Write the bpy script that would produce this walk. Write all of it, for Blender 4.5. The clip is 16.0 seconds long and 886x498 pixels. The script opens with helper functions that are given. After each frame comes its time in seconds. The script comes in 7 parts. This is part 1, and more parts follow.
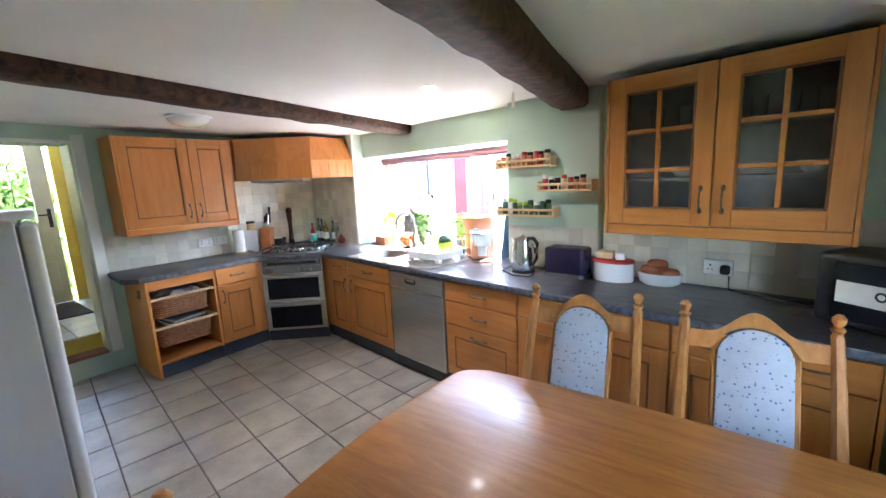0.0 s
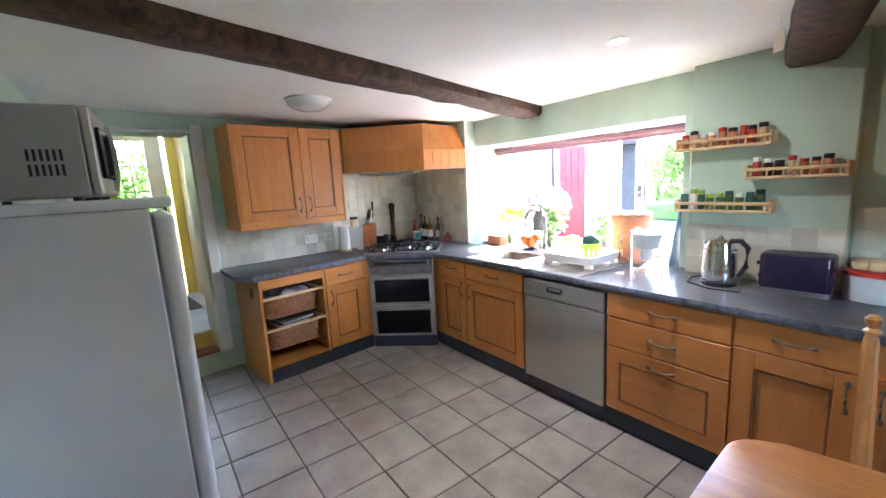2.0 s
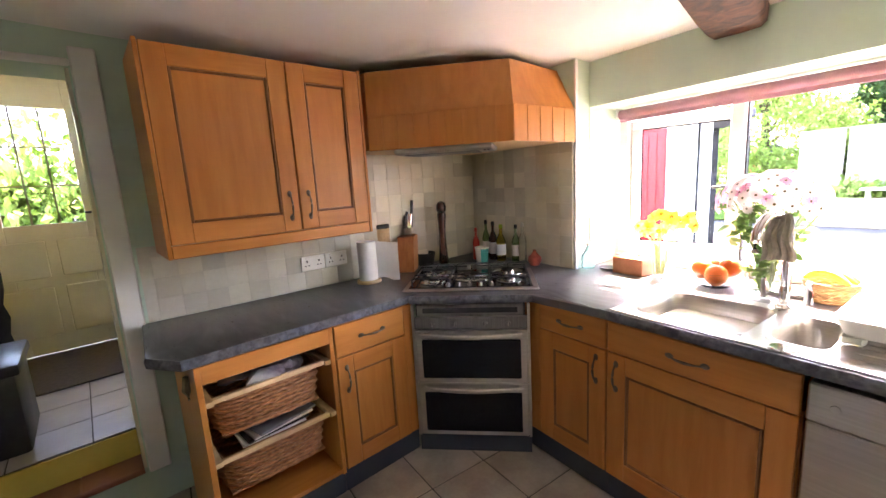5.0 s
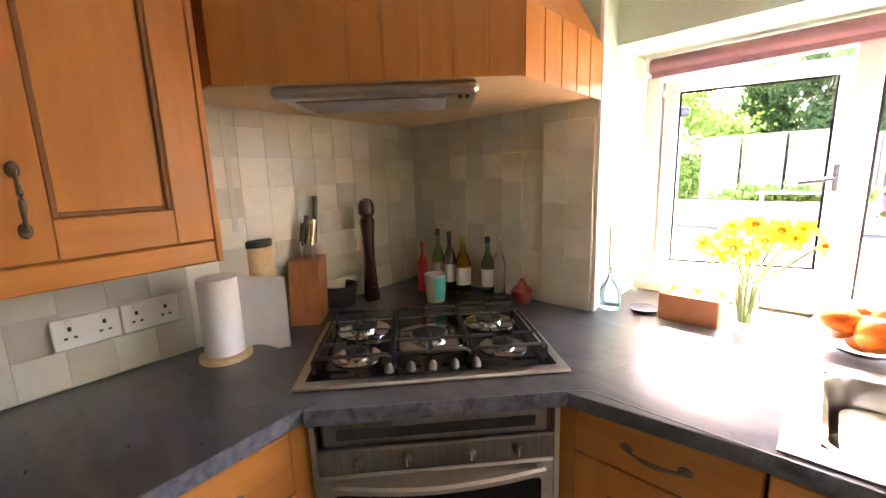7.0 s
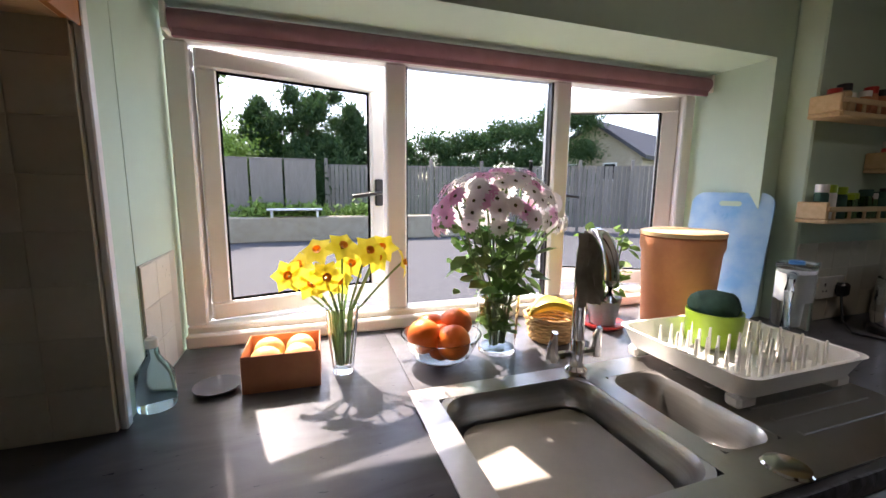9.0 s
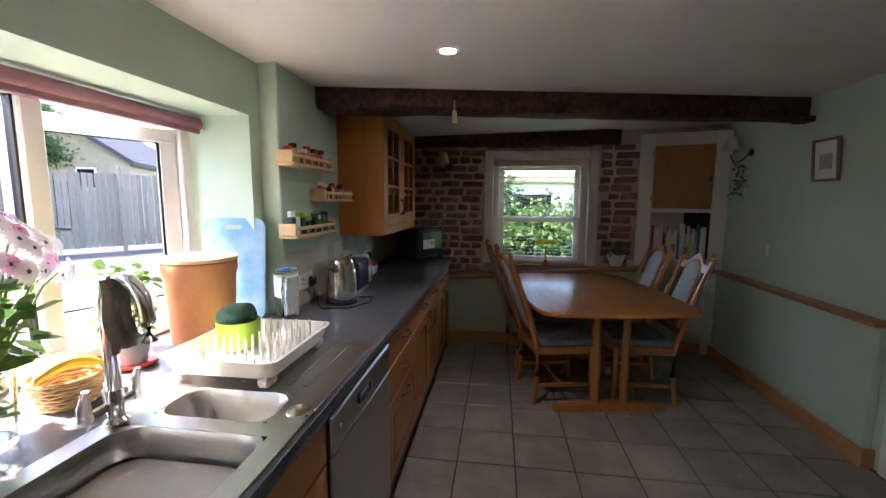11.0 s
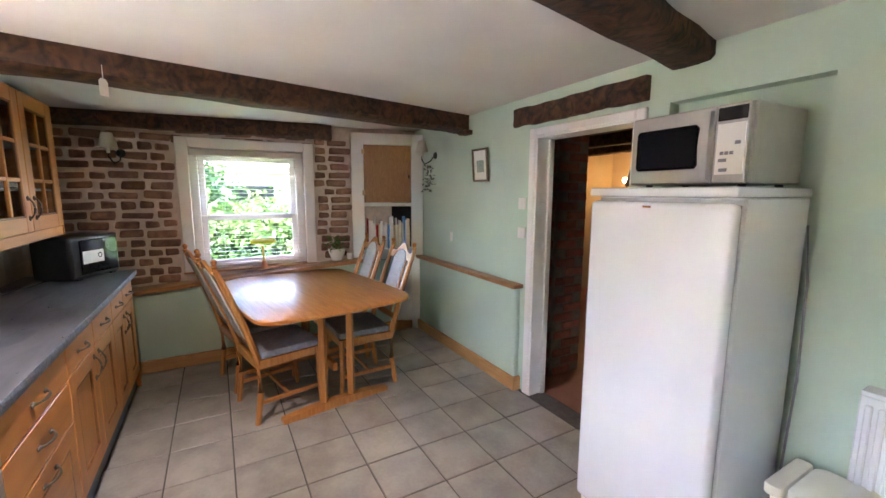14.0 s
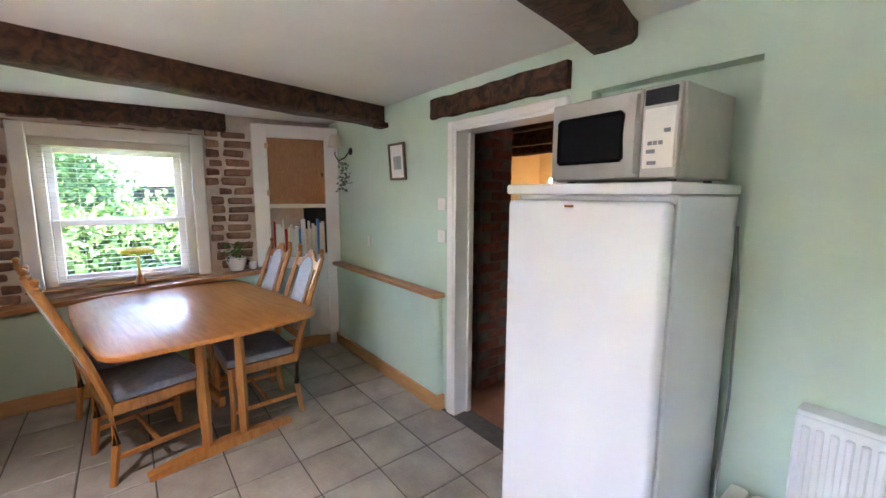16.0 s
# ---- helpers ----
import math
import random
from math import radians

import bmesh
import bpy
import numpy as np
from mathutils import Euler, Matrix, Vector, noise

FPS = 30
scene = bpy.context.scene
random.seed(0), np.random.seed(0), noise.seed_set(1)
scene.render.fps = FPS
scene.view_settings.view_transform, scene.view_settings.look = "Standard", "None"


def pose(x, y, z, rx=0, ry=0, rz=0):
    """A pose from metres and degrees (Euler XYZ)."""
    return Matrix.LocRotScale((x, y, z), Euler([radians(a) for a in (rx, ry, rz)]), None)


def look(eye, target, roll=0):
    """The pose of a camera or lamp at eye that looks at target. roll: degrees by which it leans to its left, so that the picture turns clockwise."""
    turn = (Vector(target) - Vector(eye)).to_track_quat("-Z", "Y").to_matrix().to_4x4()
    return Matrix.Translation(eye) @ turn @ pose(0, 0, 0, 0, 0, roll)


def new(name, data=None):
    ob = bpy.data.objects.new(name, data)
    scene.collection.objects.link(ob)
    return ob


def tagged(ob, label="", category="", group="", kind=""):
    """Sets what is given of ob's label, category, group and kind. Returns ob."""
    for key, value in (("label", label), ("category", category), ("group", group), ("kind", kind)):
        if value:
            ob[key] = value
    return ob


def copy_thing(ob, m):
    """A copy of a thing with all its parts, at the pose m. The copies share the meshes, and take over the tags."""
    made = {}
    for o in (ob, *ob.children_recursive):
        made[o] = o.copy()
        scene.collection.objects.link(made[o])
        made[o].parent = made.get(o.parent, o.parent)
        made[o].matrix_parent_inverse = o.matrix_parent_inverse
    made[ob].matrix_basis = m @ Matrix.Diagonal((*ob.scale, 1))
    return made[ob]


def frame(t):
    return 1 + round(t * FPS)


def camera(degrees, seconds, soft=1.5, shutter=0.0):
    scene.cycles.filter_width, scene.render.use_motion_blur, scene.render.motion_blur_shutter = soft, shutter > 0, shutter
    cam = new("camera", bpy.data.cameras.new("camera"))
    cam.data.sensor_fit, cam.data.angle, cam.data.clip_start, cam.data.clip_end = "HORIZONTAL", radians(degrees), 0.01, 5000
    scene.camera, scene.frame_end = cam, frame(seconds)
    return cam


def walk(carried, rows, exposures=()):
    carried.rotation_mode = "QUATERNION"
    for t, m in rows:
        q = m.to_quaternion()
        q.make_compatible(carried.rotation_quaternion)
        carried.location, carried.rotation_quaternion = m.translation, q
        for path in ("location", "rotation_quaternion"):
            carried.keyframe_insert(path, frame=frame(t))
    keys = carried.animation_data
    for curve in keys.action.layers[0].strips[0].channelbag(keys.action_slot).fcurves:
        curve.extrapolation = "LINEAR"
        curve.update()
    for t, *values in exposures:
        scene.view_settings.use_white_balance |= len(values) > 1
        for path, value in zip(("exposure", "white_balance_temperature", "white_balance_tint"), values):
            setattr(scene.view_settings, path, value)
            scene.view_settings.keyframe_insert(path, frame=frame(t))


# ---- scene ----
cam = camera(95.6, 16.0)
PATH = [
    (0, (1.284, 0.311, 1.617), (-0.105, 1.709, 1.276), -2.8),
    (0.5, (1.118, 0.277, 1.622), (-0.304, 1.641, 1.282), -2.9),
    (1, (0.94, 0.253, 1.589), (-0.544, 1.551, 1.254), -3.0),
    (1.5, (0.706, 0.243, 1.571), (-0.833, 1.477, 1.239), -3.0),
    (2, (0.516, 0.234, 1.569), (-1.075, 1.401, 1.241), -3.1),
    (2.5, (0.287, 0.214, 1.561), (-1.317, 1.364, 1.233), -3.0),
    (3, (0.05, 0.331, 1.517), (-1.56, 1.472, 1.188), -3.2),
    (3.5, (-0.245, 0.488, 1.53), (-1.852, 1.632, 1.198), -3.2),
    (4, (-0.543, 0.584, 1.512), (-2.156, 1.717, 1.175), -3.1),
    (4.2, (-0.652, 0.654, 1.513), (-2.286, 1.76, 1.183), -3.3),
    (6.3, (-1.782, 1.189, 1.483), (-3.388, 2.327, 1.126), -2.9),
    (6.5, (-1.853, 1.267, 1.473), (-3.421, 2.454, 1.106), -2.8),
    (7, (-2.084, 1.471, 1.455), (-3.445, 2.892, 1.097), -1.9),
    (7.5, (-2.224, 1.625, 1.436), (-3.31, 3.266, 1.076), -1.4),
    (8, (-2.337, 1.773, 1.426), (-2.882, 3.665, 1.073), -0.4),
    (8.5, (-2.361, 1.914, 1.396), (-2.304, 3.888, 1.078), 0.2),
    (9, (-2.324, 1.999, 1.42), (-1.689, 3.872, 1.122), 0.6),
    (9.5, (-2.356, 1.986, 1.422), (-1.181, 3.583, 1.162), 0.7),
    (10, (-2.468, 1.96, 1.444), (-0.873, 3.145, 1.212), 0.4),
    (10.2, (-2.506, 1.951, 1.454), (-0.779, 2.934, 1.231), 0.4),
    (12.3, (-2.474, 1.812, 1.563), (-0.552, 1.342, 1.271), 0.2),
    (12.5, (-2.467, 1.808, 1.563), (-0.568, 1.251, 1.276), 0.1),
    (13, (-2.439, 1.793, 1.557), (-0.599, 1.06, 1.275), 0.2),
    (13.5, (-2.422, 1.784, 1.557), (-0.641, 0.917, 1.279), 0.2),
    (14, (-2.391, 1.77, 1.548), (-0.665, 0.798, 1.271), 0.2),
    (14.5, (-2.327, 1.736, 1.534), (-0.634, 0.707, 1.26), 0.2),
    (15, (-2.26, 1.672, 1.532), (-0.581, 0.62, 1.259), 0.2),
    (15.5, (-2.217, 1.581, 1.538), (-0.559, 0.497, 1.263), 0.2),
    (16, (-2.194, 1.453, 1.534), (-0.638, 0.225, 1.265), 0.2),
]
EXPOSURES = [(0, 6.25, 6150, 20), (2.0, 6.2, 6100, 20), (3.0, 5.95, 6500, 25), (4.2, 5.8, 7200, 30), (6.3, 6.05, 8200, 31), (7.1, 5.85, 8600, 30), (7.5, 5.35, 9400, 33), (8.0, 4.6, 7900, 28), (8.5, 3.45, 7400, 24), (9.0, 2.95, 7200, 23), (9.5, 2.75, 7000, 21), (10.2, 3.15, 6900, 20), (12.3, 6.1, 6900, 25), (13.5, 6.4, 6900, 25), (16, 6.5, 6600, 23)]
walk(cam, [(t, look(eye, target, roll)) for t, eye, target, roll in PATH], EXPOSURES)

# ---- world, sun, exposure ----
SUN_FROM = Vector((-0.22, 1.0, 1.16)).normalized()
world = bpy.data.worlds.new("sky")
scene.world = world
world.use_nodes = True
wn = world.node_tree.nodes
sky = wn.new("ShaderNodeTexSky")
sky.sky_type, sky.sun_disc = "NISHITA", False
sky.sun_elevation = math.asin(SUN_FROM.z)
sky.sun_rotation = math.atan2(SUN_FROM.x, SUN_FROM.y)
world.node_tree.links.new(sky.outputs[0], wn["Background"].inputs[0])
wn["Background"].inputs[1].default_value = 0.15
sun = new("sun", bpy.data.lights.new("sun", "SUN"))
sun.data.energy, sun.data.angle, sun.data.color = 2.3, radians(0.6), (1.0, 0.95, 0.86)
sun.matrix_world = look(SUN_FROM * 30, (0, 0, 0))


# ---- materials ----
def pbr(name, c1, c2=None, scale=8.0, rough=0.6, bump=0.1, metal=0.0, stretch=(1, 1, 1), fine=60.0, coat=0.0, spread=0.0, distort=0.0, grain=0.3, thin=0.0):
    m = bpy.data.materials.new(name)
    m.use_nodes = True
    t = m.node_tree
    b = t.nodes["Principled BSDF"]
    b.inputs["Roughness"].default_value, b.inputs["Metallic"].default_value = rough, metal
    b.inputs["Coat Weight"].default_value, b.inputs["Coat Roughness"].default_value = coat, 0.12
    co = t.nodes.new("ShaderNodeTexCoord")
    mp = t.nodes.new("ShaderNodeMapping")
    mp.inputs["Scale"].default_value = stretch
    t.links.new(co.outputs["Object"], mp.inputs[0])
    info = t.nodes.new("ShaderNodeObjectInfo")
    off = t.nodes.new("ShaderNodeVectorMath")
    off.operation = "ADD"
    sc = t.nodes.new("ShaderNodeMath")
    sc.operation, sc.inputs[1].default_value = "MULTIPLY", 37.0
    t.links.new(info.outputs["Random"], sc.inputs[0])
    t.links.new(mp.outputs[0], off.inputs[0])
    t.links.new(sc.outputs[0], off.inputs[1])
    n1 = t.nodes.new("ShaderNodeTexNoise")
    n1.inputs["Scale"].default_value, n1.inputs["Detail"].default_value, n1.inputs["Distortion"].default_value = scale, 5.0, distort
    n2 = t.nodes.new("ShaderNodeTexNoise")
    n2.inputs["Scale"].default_value, n2.inputs["Detail"].default_value = fine, 3.0
    for n in (n1, n2):
        t.links.new(off.outputs[0], n.inputs["Vector"])
    ramp = t.nodes.new("ShaderNodeValToRGB")
    ramp.color_ramp.elements[0].position, ramp.color_ramp.elements[1].position = 0.32, 0.68
    ramp.color_ramp.elements[0].color = (*c1, 1)
    ramp.color_ramp.elements[1].color = (*(c2 or c1), 1)
    mix = t.nodes.new("ShaderNodeMath")
    mix.operation = "MULTIPLY_ADD"
    mix.inputs[1].default_value, mix.inputs[2].default_value = grain, -grain / 2
    t.links.new(n2.outputs[0], mix.inputs[0])
    add = t.nodes.new("ShaderNodeMath")
    t.links.new(n1.outputs[0], add.inputs[0])
    t.links.new(mix.outputs[0], add.inputs[1])
    t.links.new(add.outputs[0], ramp.inputs[0])
    out = ramp.outputs[0]
    if spread:
        hsv = t.nodes.new("ShaderNodeHueSaturation")
        mr = t.nodes.new("ShaderNodeMapRange")
        mr.inputs["To Min"].default_value, mr.inputs["To Max"].default_value = 1 - spread, 1 + spread
        t.links.new(info.outputs["Random"], mr.inputs[0])
        t.links.new(mr.outputs[0], hsv.inputs["Value"])
        t.links.new(out, hsv.inputs["Color"])
        out = hsv.outputs[0]
    t.links.new(out, b.inputs["Base Color"])
    rr = t.nodes.new("ShaderNodeMapRange")
    rr.inputs["To Min"].default_value, rr.inputs["To Max"].default_value = max(0.02, rough * 0.82), min(1, rough * 1.15)
    t.links.new(n2.outputs[0], rr.inputs[0])
    t.links.new(rr.outputs[0], b.inputs["Roughness"])
    if bump:
        bp = t.nodes.new("ShaderNodeBump")
        bp.inputs["Strength"].default_value, bp.inputs["Distance"].default_value = bump, 0.004
        t.links.new(add.outputs[0], bp.inputs["Height"])
        t.links.new(bp.outputs[0], b.inputs["Normal"])
    if thin:
        tr = t.nodes.new("ShaderNodeBsdfTranslucent")
        ms = t.nodes.new("ShaderNodeMixShader")
        ms.inputs[0].default_value = thin
        t.links.new(out, tr.inputs[0])
        t.links.new(b.outputs[0], ms.inputs[1])
        t.links.new(tr.outputs[0], ms.inputs[2])
        t.links.new(ms.outputs[0], t.nodes["Material Output"].inputs[0])
    return m


def glass(name, colour=(1, 1, 1), rough=0.0, ior=1.45):
    m = bpy.data.materials.new(name)
    m.use_nodes = True
    b = m.node_tree.nodes["Principled BSDF"]
    b.inputs["Base Color"].default_value = (*colour, 1)
    b.inputs["Transmission Weight"].default_value, b.inputs["Roughness"].default_value, b.inputs["IOR"].default_value = 1.0, rough, ior
    return m


def glow(name, colour, strength):
    m = bpy.data.materials.new(name)
    m.use_nodes = True
    b = m.node_tree.nodes["Principled BSDF"]
    b.inputs["Base Color"].default_value = (*colour, 1)
    b.inputs["Emission Color"].default_value, b.inputs["Emission Strength"].default_value = (*colour, 1), strength
    return m


def patterned(name, ground, dot, size):
    """Pale cloth with rows of small sprigs."""
    m = pbr(name, ground, tuple(c * 0.92 for c in ground), 30, 0.9, 0.3, fine=300)
    t = m.node_tree
    b = t.nodes["Principled BSDF"]
    old = b.inputs["Base Color"].links[0].from_socket
    co = t.nodes.new("ShaderNodeTexCoord")
    v = t.nodes.new("ShaderNodeTexVoronoi")
    v.inputs["Scale"].default_value, v.inputs["Randomness"].default_value = size, 0.75
    t.links.new(co.outputs["Object"], v.inputs["Vector"])
    r = t.nodes.new("ShaderNodeValToRGB")
    r.color_ramp.elements[0].position, r.color_ramp.elements[1].position = 0.17, 0.25
    r.color_ramp.elements[0].color, r.color_ramp.elements[1].color = (1, 1, 1, 1), (0, 0, 0, 1)
    t.links.new(v.outputs["Distance"], r.inputs[0])
    mx = t.nodes.new("ShaderNodeMix")
    mx.data_type = "RGBA"
    t.links.new(r.outputs[0], mx.inputs["Factor"])
    t.links.new(old, mx.inputs[6])
    mx.inputs[7].default_value = (*dot, 1)
    t.links.new(mx.outputs[2], b.inputs["Base Color"])
    return m


CEILING = pbr("ceiling paint", (0.78, 0.77, 0.75), (0.82, 0.81, 0.79), 3, 0.9, 0.15, fine=40)
GREEN = pbr("pale green wall paint", (0.50, 0.64, 0.53), (0.54, 0.68, 0.56), 2.5, 0.75, 0.18, fine=35)
YELLOW = pbr("yellow wall paint", (0.72, 0.55, 0.10), (0.78, 0.60, 0.14), 3, 0.8, 0.1)
CREAM = pbr("cream plaster", (0.75, 0.62, 0.42), (0.8, 0.68, 0.48), 3, 0.85, 0.1)
WHITE = pbr("white gloss paint", (0.80, 0.79, 0.76), (0.84, 0.83, 0.80), 6, 0.35, 0.05)
PINKWHITE = pbr("off-white sash paint", (0.80, 0.74, 0.69), (0.84, 0.78, 0.73), 6, 0.4, 0.05)
OAK = pbr("honey oak", (0.53, 0.185, 0.036), (0.61, 0.235, 0.053), 3, 0.40, 0.06, stretch=(9, 9, 0.9), fine=30, coat=0.15, distort=0.4, grain=0.2)
OAKH = pbr("honey oak across", (0.53, 0.185, 0.036), (0.61, 0.235, 0.053), 3, 0.40, 0.06, stretch=(0.9, 9, 9), fine=30, coat=0.15, distort=0.4, grain=0.2)
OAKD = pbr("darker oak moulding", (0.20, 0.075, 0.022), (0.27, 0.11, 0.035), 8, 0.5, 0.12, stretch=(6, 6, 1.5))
TEAK = pbr("orange-brown table veneer", (0.47, 0.155, 0.028), (0.63, 0.25, 0.055), 2.2, 0.36, 0.05, stretch=(0.8, 7, 7), fine=40, coat=0.1, distort=2.2)
CHAIRWOOD = pbr("orange varnished chair wood", (0.44, 0.17, 0.04), (0.56, 0.24, 0.065), 6, 0.32, 0.08, stretch=(8, 8, 1.5), coat=0.3)
PINE = pbr("pale pine", (0.62, 0.42, 0.22), (0.70, 0.50, 0.28), 6, 0.5, 0.1, stretch=(1.5, 10, 10))
DOORPINE = pbr("knotty stained board", (0.33, 0.155, 0.06), (0.42, 0.21, 0.085), 7, 0.5, 0.1, stretch=(6, 6, 1.5), distort=1.5)
LEDGE = pbr("waxed pine ledge", (0.36, 0.155, 0.05), (0.48, 0.23, 0.085), 5, 0.35, 0.1, stretch=(2, 2, 10), coat=0.2)
SKIRT = pbr("varnished pine skirting", (0.50, 0.24, 0.075), (0.58, 0.30, 0.11), 5, 0.38, 0.08, stretch=(1.5, 1.5, 9), coat=0.2)
BEAM = pbr("dark hewn oak beam", (0.014, 0.006, 0.003), (0.11, 0.046, 0.021), 5, 0.75, 0.9, stretch=(2.5, 2.5, 2.5), fine=22, distort=1.5)
WORKTOP = pbr("dark grey slate laminate", (0.058, 0.061, 0.071), (0.105, 0.108, 0.122), 3.5, 0.30, 0.02, stretch=(1.0, 3.2, 1), fine=26, distort=1.6, grain=0.12)
SLATEEDGE = pbr("chipped slate edge", (0.05, 0.054, 0.066), (0.15, 0.16, 0.19), 28, 0.42, 0.8, fine=90, distort=0.8)
KICK = pbr("blue-black plinth", (0.03, 0.04, 0.06), (0.04, 0.05, 0.075), 6, 0.45, 0.03)
STEEL = pbr("brushed steel", (0.50, 0.49, 0.47), (0.58, 0.57, 0.55), 4, 0.32, 0.03, metal=1.0, stretch=(1, 1, 30))
OVENGREY = pbr("dark brushed oven steel", (0.20, 0.195, 0.19), (0.26, 0.255, 0.25), 4, 0.34, 0.03, metal=1.0, stretch=(30, 30, 1))
CHROME = pbr("polished chrome", (0.72, 0.72, 0.72), (0.76, 0.76, 0.76), 5, 0.12, 0.0, metal=1.0)
PEWTER = pbr("antique pewter handle", (0.16, 0.12, 0.09), (0.24, 0.19, 0.15), 30, 0.4, 0.1, metal=0.9)
IRON = pbr("black cast iron", (0.012, 0.012, 0.013), (0.022, 0.022, 0.024), 40, 0.45, 0.15)
BLACKGLASS = pbr("black oven glass", (0.008, 0.009, 0.012), (0.012, 0.013, 0.016), 3, 0.08, 0.0)
BLACKGLASS.node_tree.nodes["Principled BSDF"].inputs["Specular IOR Level"].default_value = 0.22
BLACK = pbr("black plastic", (0.012, 0.012, 0.014), (0.02, 0.02, 0.022), 20, 0.35, 0.05)
PURPLE = pbr("aubergine enamel", (0.018, 0.012, 0.03), (0.028, 0.018, 0.042), 10, 0.25, 0.02)
ENAMEL = pbr("white fridge enamel", (0.76, 0.79, 0.82), (0.79, 0.81, 0.84), 5, 0.22, 0.03, coat=0.2)
SILVER = pbr("silver microwave casing", (0.42, 0.41, 0.39), (0.48, 0.47, 0.45), 10, 0.38, 0.03, metal=0.55)
CERAMIC = pbr("white ceramic", (0.80, 0.80, 0.78), (0.83, 0.83, 0.81), 8, 0.2, 0.0, coat=0.3)
PLASTIC = pbr("white plastic", (0.78, 0.77, 0.72), (0.81, 0.80, 0.76), 8, 0.4, 0.03)
BEIGEPLASTIC = pbr("beige bowl plastic", (0.40, 0.37, 0.32), (0.46, 0.43, 0.37), 8, 0.5, 0.03)
DULLRED = pbr("dull red glaze", (0.24, 0.045, 0.03), (0.32, 0.07, 0.045), 12, 0.35, 0.05)
CREAMPLASTIC = pbr("cream plastic", (0.72, 0.72, 0.62), (0.76, 0.76, 0.66), 8, 0.42, 0.03)
RED = pbr("red lacquer", (0.50, 0.03, 0.02), (0.58, 0.045, 0.03), 8, 0.3, 0.03)
REDDOOR = pbr("red painted boards", (0.42, 0.010, 0.014), (0.48, 0.016, 0.020), 5, 0.5, 0.1)
ORANGE = pbr("orange peel", (0.80, 0.13, 0.012), (0.86, 0.19, 0.02), 14, 0.4, 0.35, fine=180)
PEACH = pbr("pale peach skin", (0.75, 0.42, 0.15), (0.80, 0.52, 0.22), 9, 0.5, 0.2)
LEMON = pbr("banana and lemon yellow", (0.75, 0.50, 0.05), (0.80, 0.58, 0.09), 9, 0.45, 0.1)
PETALY = pbr("daffodil yellow", (0.86, 0.74, 0.05), (0.90, 0.80, 0.12), 20, 0.6, 0.05, thin=0.5)
TRUMPET = pbr("deep orange trumpet", (0.80, 0.26, 0.01), (0.86, 0.36, 0.02), 20, 0.6, 0.05, thin=0.4)
PETALW = pbr("white petal", (0.84, 0.82, 0.83), (0.88, 0.86, 0.87), 20, 0.65, 0.05, thin=0.6)
PETALP = pbr("mauve pink petal", (0.74, 0.38, 0.60), (0.86, 0.62, 0.77), 20, 0.65, 0.05, thin=0.6)
LEAF = pbr("leaf green", (0.06, 0.16, 0.03), (0.13, 0.27, 0.06), 16, 0.55, 0.1, thin=0.3)
LEAFL = pbr("light leaf green", (0.16, 0.32, 0.06), (0.24, 0.42, 0.10), 16, 0.55, 0.1, thin=0.35)
STEM = pbr("pale stem green", (0.18, 0.32, 0.10), (0.25, 0.40, 0.15), 16, 0.5, 0.1)
TERRA = pbr("terracotta", (0.52, 0.19, 0.09), (0.60, 0.25, 0.12), 8, 0.7, 0.15)
LIME = pbr("lime green glaze", (0.30, 0.50, 0.03), (0.36, 0.56, 0.05), 8, 0.3, 0.02)
CLOTHG = pbr("dark green cloth", (0.03, 0.09, 0.07), (0.05, 0.13, 0.10), 30, 0.9, 0.4)
GREYPOT = pbr("grey pot", (0.20, 0.21, 0.24), (0.26, 0.27, 0.30), 10, 0.6, 0.05)
WICKER = pbr("brown wicker", (0.30, 0.12, 0.05), (0.48, 0.22, 0.09), 40, 0.6, 0.6, fine=150)
WICKERL = pbr("pale wicker", (0.50, 0.30, 0.12), (0.62, 0.40, 0.18), 40, 0.6, 0.6, fine=150)
PAPER = pbr("white paper", (0.80, 0.79, 0.77), (0.84, 0.83, 0.81), 25, 0.9, 0.25)
KNIFEWOOD = pbr("red-brown block wood", (0.36, 0.12, 0.04), (0.46, 0.17, 0.06), 7, 0.4, 0.1, stretch=(8, 8, 1.5))
MAHOG = pbr("dark red mahogany", (0.035, 0.010, 0.007), (0.06, 0.018, 0.012), 8, 0.15, 0.02, coat=0.4)
BLUE = pbr("sky blue printed board", (0.18, 0.45, 0.78), (0.45, 0.68, 0.85), 9, 0.3, 0.02, fine=14)
BLUELID = pbr("bright blue plastic", (0.03, 0.22, 0.60), (0.05, 0.28, 0.66), 9, 0.3, 0.02)
CLOTHGREY = pbr("grey seat cloth", (0.20, 0.22, 0.26), (0.27, 0.29, 0.33), 40, 0.95, 0.35, fine=250)
CHAIRCLOTH = patterned("pale blue sprigged cloth", (0.50, 0.51, 0.52), (0.15, 0.19, 0.27), 58)
BLIND = pbr("mauve roller blind", (0.30, 0.14, 0.18), (0.36, 0.18, 0.22), 12, 0.8, 0.15)
SLAT = pbr("cream blind slat", (0.72, 0.62, 0.54), (0.76, 0.66, 0.58), 12, 0.5, 0.05)
SHADE = pbr("cream lamp shade", (0.76, 0.70, 0.58), (0.80, 0.74, 0.62), 12, 0.8, 0.1, thin=0.4)
DOORCREAM = pbr("cream door paint", (0.62, 0.58, 0.42), (0.68, 0.64, 0.48), 5, 0.45, 0.05)
CABINSIDE = pbr("grey cabinet lining", (0.30, 0.30, 0.29), (0.36, 0.36, 0.35), 6, 0.5, 0.03)
